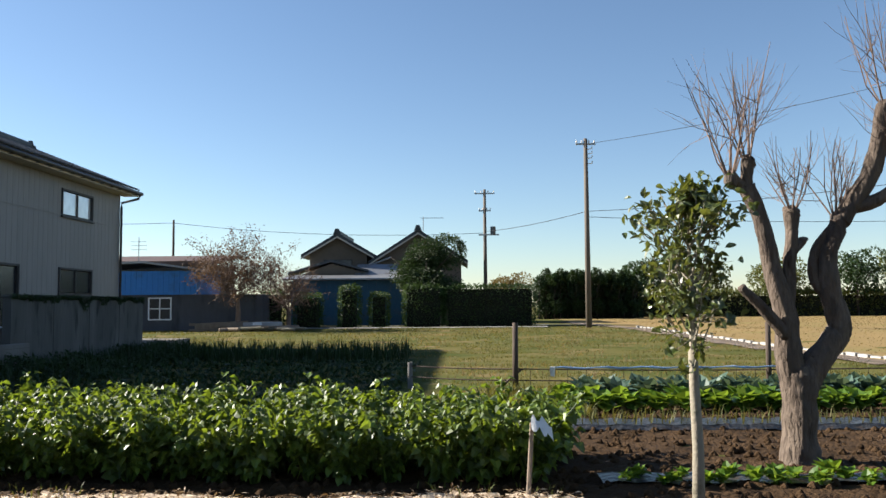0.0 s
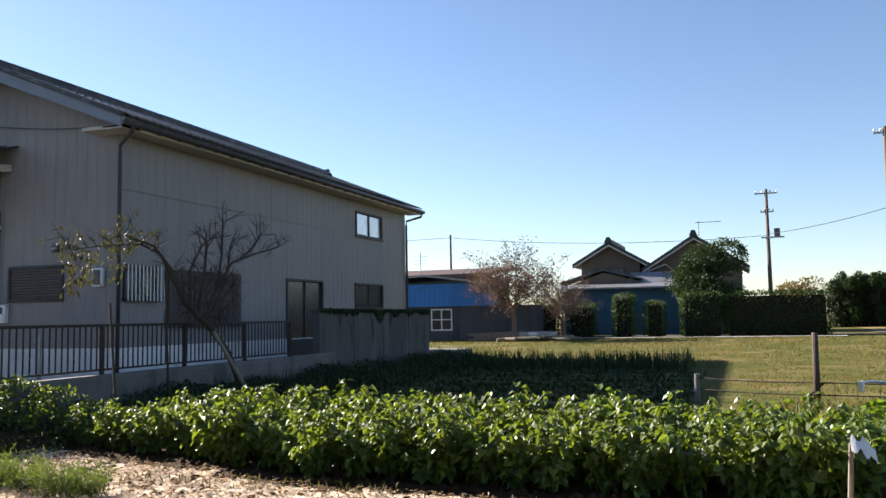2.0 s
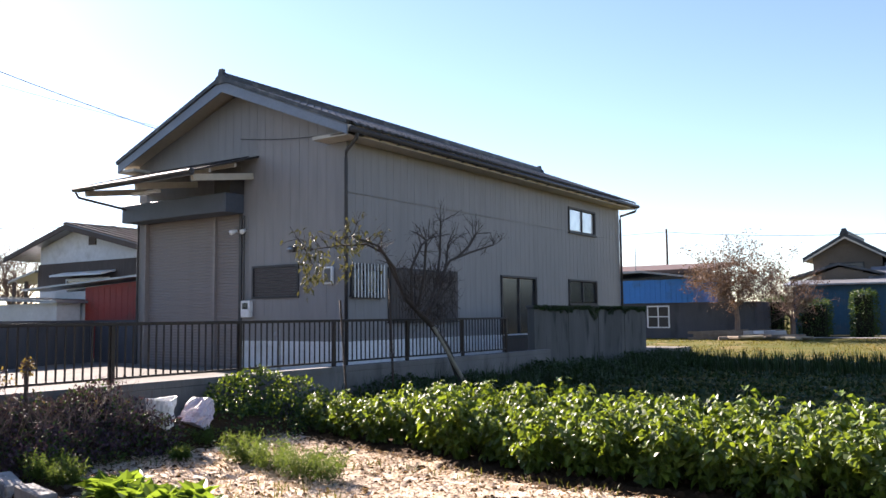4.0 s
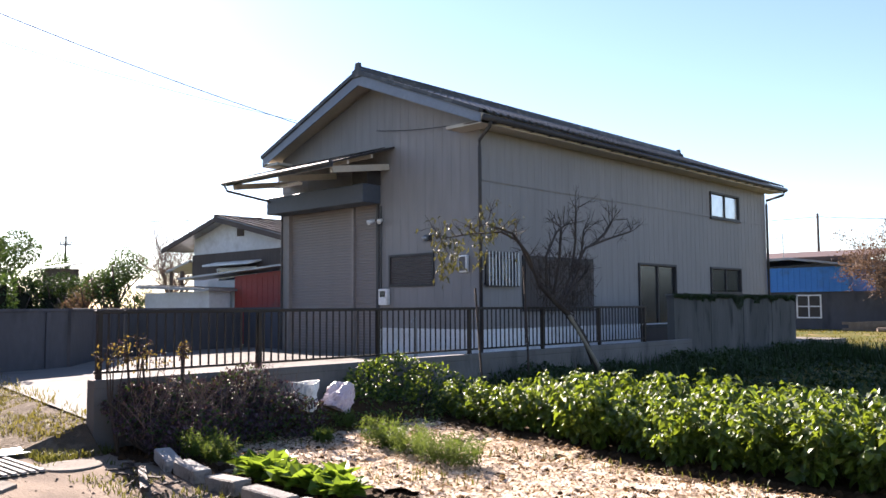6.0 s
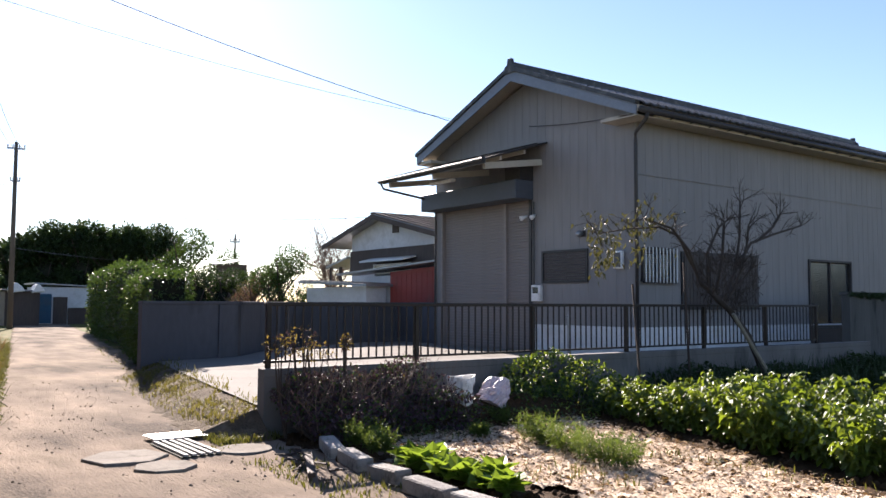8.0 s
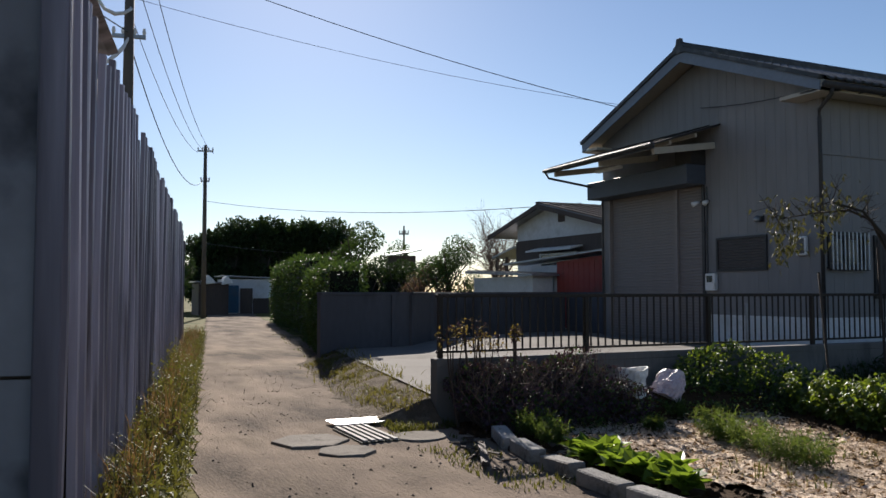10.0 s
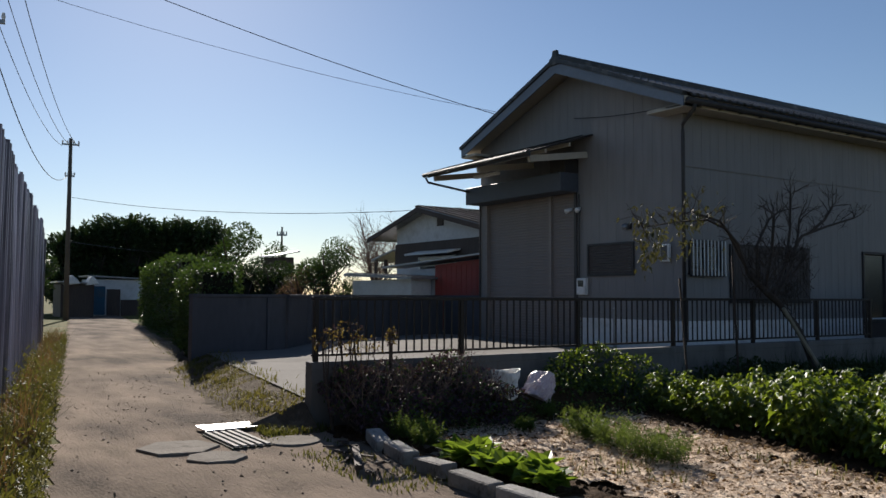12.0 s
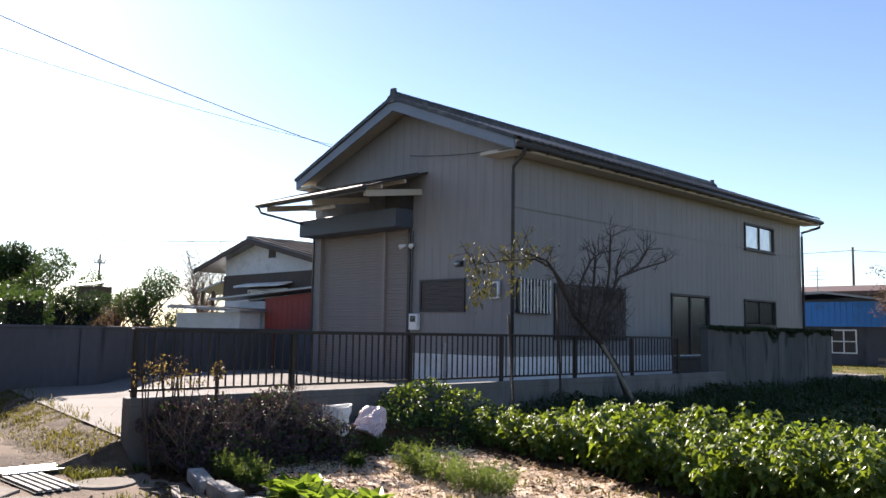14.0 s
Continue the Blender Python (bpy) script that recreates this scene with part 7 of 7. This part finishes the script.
def leafy_tree(x, y, base, top, rad, label, mat, n, size, lobes=9, trunk=0.14, name="tree", bark=None, spiky=False, crown_low=0.35, group="garden trees"):
    t = thing(name, label, "tree", (x, y, base), group)
    h = top - base
    tm = Mesh().tube([(x, y, base - 0.1), (x + 0.05, y, base + h * 0.3), (x, y + 0.05, base + h * 0.6)], [trunk, trunk * 0.75, trunk * 0.4], 8)
    for k in range(7):
        a = k * 2.4
        tm.tube([(x, y, base + h * (0.25 + 0.04 * k)), (x + rad * 0.4 * math.cos(a), y + rad * 0.4 * math.sin(a), base + h * (0.45 + 0.04 * k)), (x + rad * 0.8 * math.cos(a), y + rad * 0.8 * math.sin(a), base + h * (0.6 + 0.04 * k))], [trunk * 0.4, trunk * 0.25, 0.02], 6)
    part("trunk", tm, bark or TWIG_DARK, t, smooth=True)
    if lobes > 15:
        zc, zr = base + h * 0.45, h * 0.2
        # near-black lump in dense crowns, in place of shade between the leaves
        part("crown_shade_core", Mesh().tube([(x, y, zc + zr * math.sin(q)) for q in np.linspace(-1.45, 1.45, 9)], [rad * 0.36 * math.cos(q) for q in np.linspace(-1.45, 1.45, 9)], 14), DARKNESS, t, smooth=True)
    m = Mesh()
    for k in range(lobes):
        a = k * 2.4
        f = (k + 0.5) / lobes
        rr = rad * 0.62 * (math.sqrt(f) if lobes < 16 else ((k * 0.37) % 1.0))
        cz = base + h * (crown_low + 0.18 + (1 - crown_low - 0.32) * ((k * 0.618) % 1.0))
        c = (x + rr * math.cos(a), y + rr * math.sin(a), cz)
        s = rad * rng.uniform(0.36, 0.52)
        at, d = ball(n // lobes, c, (s, s, s * (0.85 if not spiky else 1.0)), -1)
        m.leaves(at, d + rng.normal(scale=0.8, size=d.shape), up_rows(len(at), 0.8), size * rng.uniform(0.6, 1.3, len(at)), size * 0.55, 0.2)
    if spiky:
        for k in range(lobes * 2):
            a, q = rng.uniform(0, 6.28), rad * math.sqrt(rng.uniform(0, 1)) * 0.9
            zt = top - (q / rad) ** 2 * h * 0.22
            c = np.array([x + q * math.cos(a), y + q * math.sin(a), zt])
            kk = 60
            f = rng.uniform(0, 1, kk)
            at = c - np.stack([np.zeros(kk), np.zeros(kk), f * h * 0.2], 1) + rng.normal(size=(kk, 3)) * (0.06 + 0.28 * f[:, None]) * [1, 1, 0.2]
            m.leaves(at, rng.normal(size=(kk, 3)) + [0, 0, 0.9], up_rows(kk), size, size * 0.5, 0.1)
    tagged(part("crown", m, mat, t), kind="stuff")
    return t


leafy_tree(-2.2, 52.6, 0.27, 6.0, 2.75, "dense dark evergreen tree in front of the broad house", L_DARK, 20000, 0.16, 24, crown_low=0.12)
leafy_tree(4.3, 76.0, 0.27, 4.3, 2.4, "round tree with orange-brown leaves beyond the hedge", L_AUTUMN, 2200, 0.25)
for k in range(14):
    leafy_tree(6.8 + k * 0.62, 73.2 + 0.5 * math.sin(k * 2.2), 0.27, 4.0 + 0.8 * abs(math.sin(k * 1.7)), 0.55, "spiky young conifer in the far row", L_DARK, 700, 0.22, 6, 0.05, spiky=True, crown_low=0.0, group="far conifers")
for x, y, top, r, mat_, lab in ((18, 82, 6.0, 3.2, L_DARK, "dark round tree beyond the dry field"), (24, 84, 5.4, 3.0, L_OLIVE, "olive-yellow tree beyond the dry field"), (30, 80, 5.6, 3.2, L_OLIVE, "olive-yellow tree beyond the dry field"), (36.5, 78, 6.4, 3.4, L_DARK, "dark green tree beyond the dry field"), (43, 80, 7.0, 4.0, L_OLIVE, "olive-yellow tree beyond the dry field")):
    leafy_tree(x, y, 0.27, top, r, lab, mat_, 2400, 0.34, group="far trees")
for x, y, top, r in ((-68.0, 10.6, 6.3, 2.4), (-67.0, 12.6, 7.3, 2.6), (-66.0, 14.9, 7.6, 2.7), (-65, 17.2, 7.4, 2.6), (-63.5, 19.2, 7.2, 2.5)):
    leafy_tree(x, y, 0.14, top, r, "tall dark bamboo-like tree at the end of the track", L_DARK, 9500, 0.27, 22, spiky=True, group="track end trees", crown_low=0.05)
leafy_tree(-48.0, 16.2, 0.14, 6.2, 2.0, "tall evergreen tree behind the boundary wall", L_HEDGE, 3800, 0.17, 12, crown_low=0.2)
leafy_tree(-46.8, 18.0, 0.14, 4.9, 1.5, "evergreen tree beside the garden shed", L_HEDGE, 2000, 0.16, 9, crown_low=0.2)
for x, y, top, r in ((-41.6, 13.6, 3.6, 1.3), (-41.2, 14.8, 3.7, 1.3), (-40.4, 15.8, 3.5, 1.2), (-41.8, 12.4, 3.3, 1.2), (-41.6, 17.0, 3.4, 1.1), (-39.2, 16.6, 3.3, 1.1)):
    leafy_tree(x, y, 0.14, top, r, "dense dark evergreen bush behind the boundary wall", L_DARK, 3400, 0.13, 18, crown_low=0.05)
leafy_tree(-35.3, 16.5, 0.14, 4.3, 1.45, "open-crowned garden tree behind the boundary wall", L_HEDGE, 5200, 0.12, 13, crown_low=0.3)
leafy_tree(-35.6, 15.3, 0.14, 3.0, 1.0, "small garden tree with rusty leaves", L_PLUM, 1300, 0.09, 9, crown_low=0.2)
leafy_tree(-35.0, 15.9, 0.14, 2.9, 0.7, "small tree with yellowing leaves behind the wall", L_AUTUMN, 500, 0.09, 7, crown_low=0.2)
leafy_tree(-34.2, 16.9, 0.14, 2.6, 0.8, "low bushy tree behind the boundary wall", L_HEDGE, 2600, 0.09, 9, crown_low=0.05)
leafy_tree(-37.6, 15.4, 0.14, 2.7, 0.9, "low bush with faded leaves behind the wall", L_FADED, 1300, 0.10, 9, crown_low=0.05)
leafy_tree(-56.0, 7.0, 0.14, 4.0, 1.4, "dark bush beside the track pole", L_DARK, 1200, 0.2)
leafy_tree(-52.0, 6.4, 0.14, 2.6, 1.0, "low dark bush beside the track pole", L_DARK, 800, 0.16)


def bare_tree(x, y, base, top, r, label, mat, tufts=0):
    t = thing("tree", label, "tree", (x, y, base), "bare trees")
    m, tips = Mesh(), []
    h = top - base
    m.tube([(x, y, base - 0.1), (x + 0.05, y, base + h * 0.2), (x, y, base + h * 0.34)], [0.16, 0.13, 0.11], 9)
    for k in range(14):
        a = k * 2.4
        sp = 0.9 * r / h * rng.uniform(0.7, 1.5)
        branch(m, (x, y, base + h * 0.32), (math.cos(a) * sp * 1.5, math.sin(a) * sp * 1.5, rng.uniform(0.5, 1.1)), h * rng.uniform(0.30, 0.5), 0.045, 3, 0.6, tips, 0.35, 4, 4)
    part("branchwork", m, mat, t)
    if tufts:
        lm = Mesh()
        at = np.array([tuple(p) for p, w in tips])
        at = at[rng.integers(0, len(at), tufts)] + jitter(tufts, 0.12)
        lm.leaves(at, rng.normal(size=at.shape), up_rows(tufts), 0.12, 0.07, 0.2)
        tagged(part("leaves", lm, L_PLUM, t), kind="stuff")
    return t


bare_tree(-11.9, 44.6, 0.25, 5.4, 2.3, "spreading plum tree with brown withered leaves", TWIG, 6500)
bare_tree(-9.6, 46.6, 0.25, 3.6, 1.3, "small bare shrub beside the lane", TWIG, 700)
bare_tree(-9.0, 72.0, 0.27, 5.0, 3.0, "far bare tree behind the sheds", TWIG, 800)
bare_tree(-15.0, 74.0, 0.27, 5.2, 3.2, "far bare tree behind the sheds", TWIG, 800)
bare_tree(-31.9, 17.3, 0.3, 4.8, 0.9, "thin bare tree beside the white house", TWIG, 60)


# growth hanging over the wall's coping
m = Mesh()
n = 8000
y = rng.uniform(18.4, 26.1, n)
hang_to = 0.08 + 0.42 * np.array([max(0.0, noise.noise((q * 1.7, 3.1, 0)) + 0.25 * noise.noise((q * 6.0, 1.0, 0)) + 0.15) for q in y]) * (1.3 - 0.09 * (y - 18.4))
at = np.stack([-9.82 + rng.uniform(-0.03, 0.05, n), y, 1.88 - hang_to * rng.uniform(0, 1, n)], 1)
m.leaves(at, rng.normal(size=at.shape) + [0.4, 0, -0.8], up_rows(n), rng.uniform(0.025, 0.055, n), 0.022, 0.2)
single("wall_creeper", m, L_DARK, "dark dry creeper hanging over the wall coping", "creeper", "stuff")


# heap of cut logs and rubble at the foot of the plum tree
heap = thing("log_pile", "heap of pale cut logs and rubble under the plum tree", "log pile", (-10.5, 43.4, 0.25))
for k in range(22):
    x, y, a = -12.6 + rng.uniform(0, 4.4), 43.0 + rng.uniform(0, 0.9), rng.uniform(-0.5, 0.5)
    z = ground_z(x, y) + 0.08 + 0.22 * rng.uniform(0, 1) * (1 - abs(x + 10.4) / 2.4)
    length, r = rng.uniform(0.4, 1.3), rng.uniform(0.05, 0.12)
    part("log", Mesh().tube([(x, y, z), (x + length * 0.5 * math.cos(a), y + length * 0.5 * math.sin(a), z + 0.03), (x + length * math.cos(a), y + length * math.sin(a), z + rng.uniform(-0.03, 0.06))], [r, r * 0.9, r * 0.85], 7), WOOD_GREY if k % 3 else BARK_LIGHT, heap)
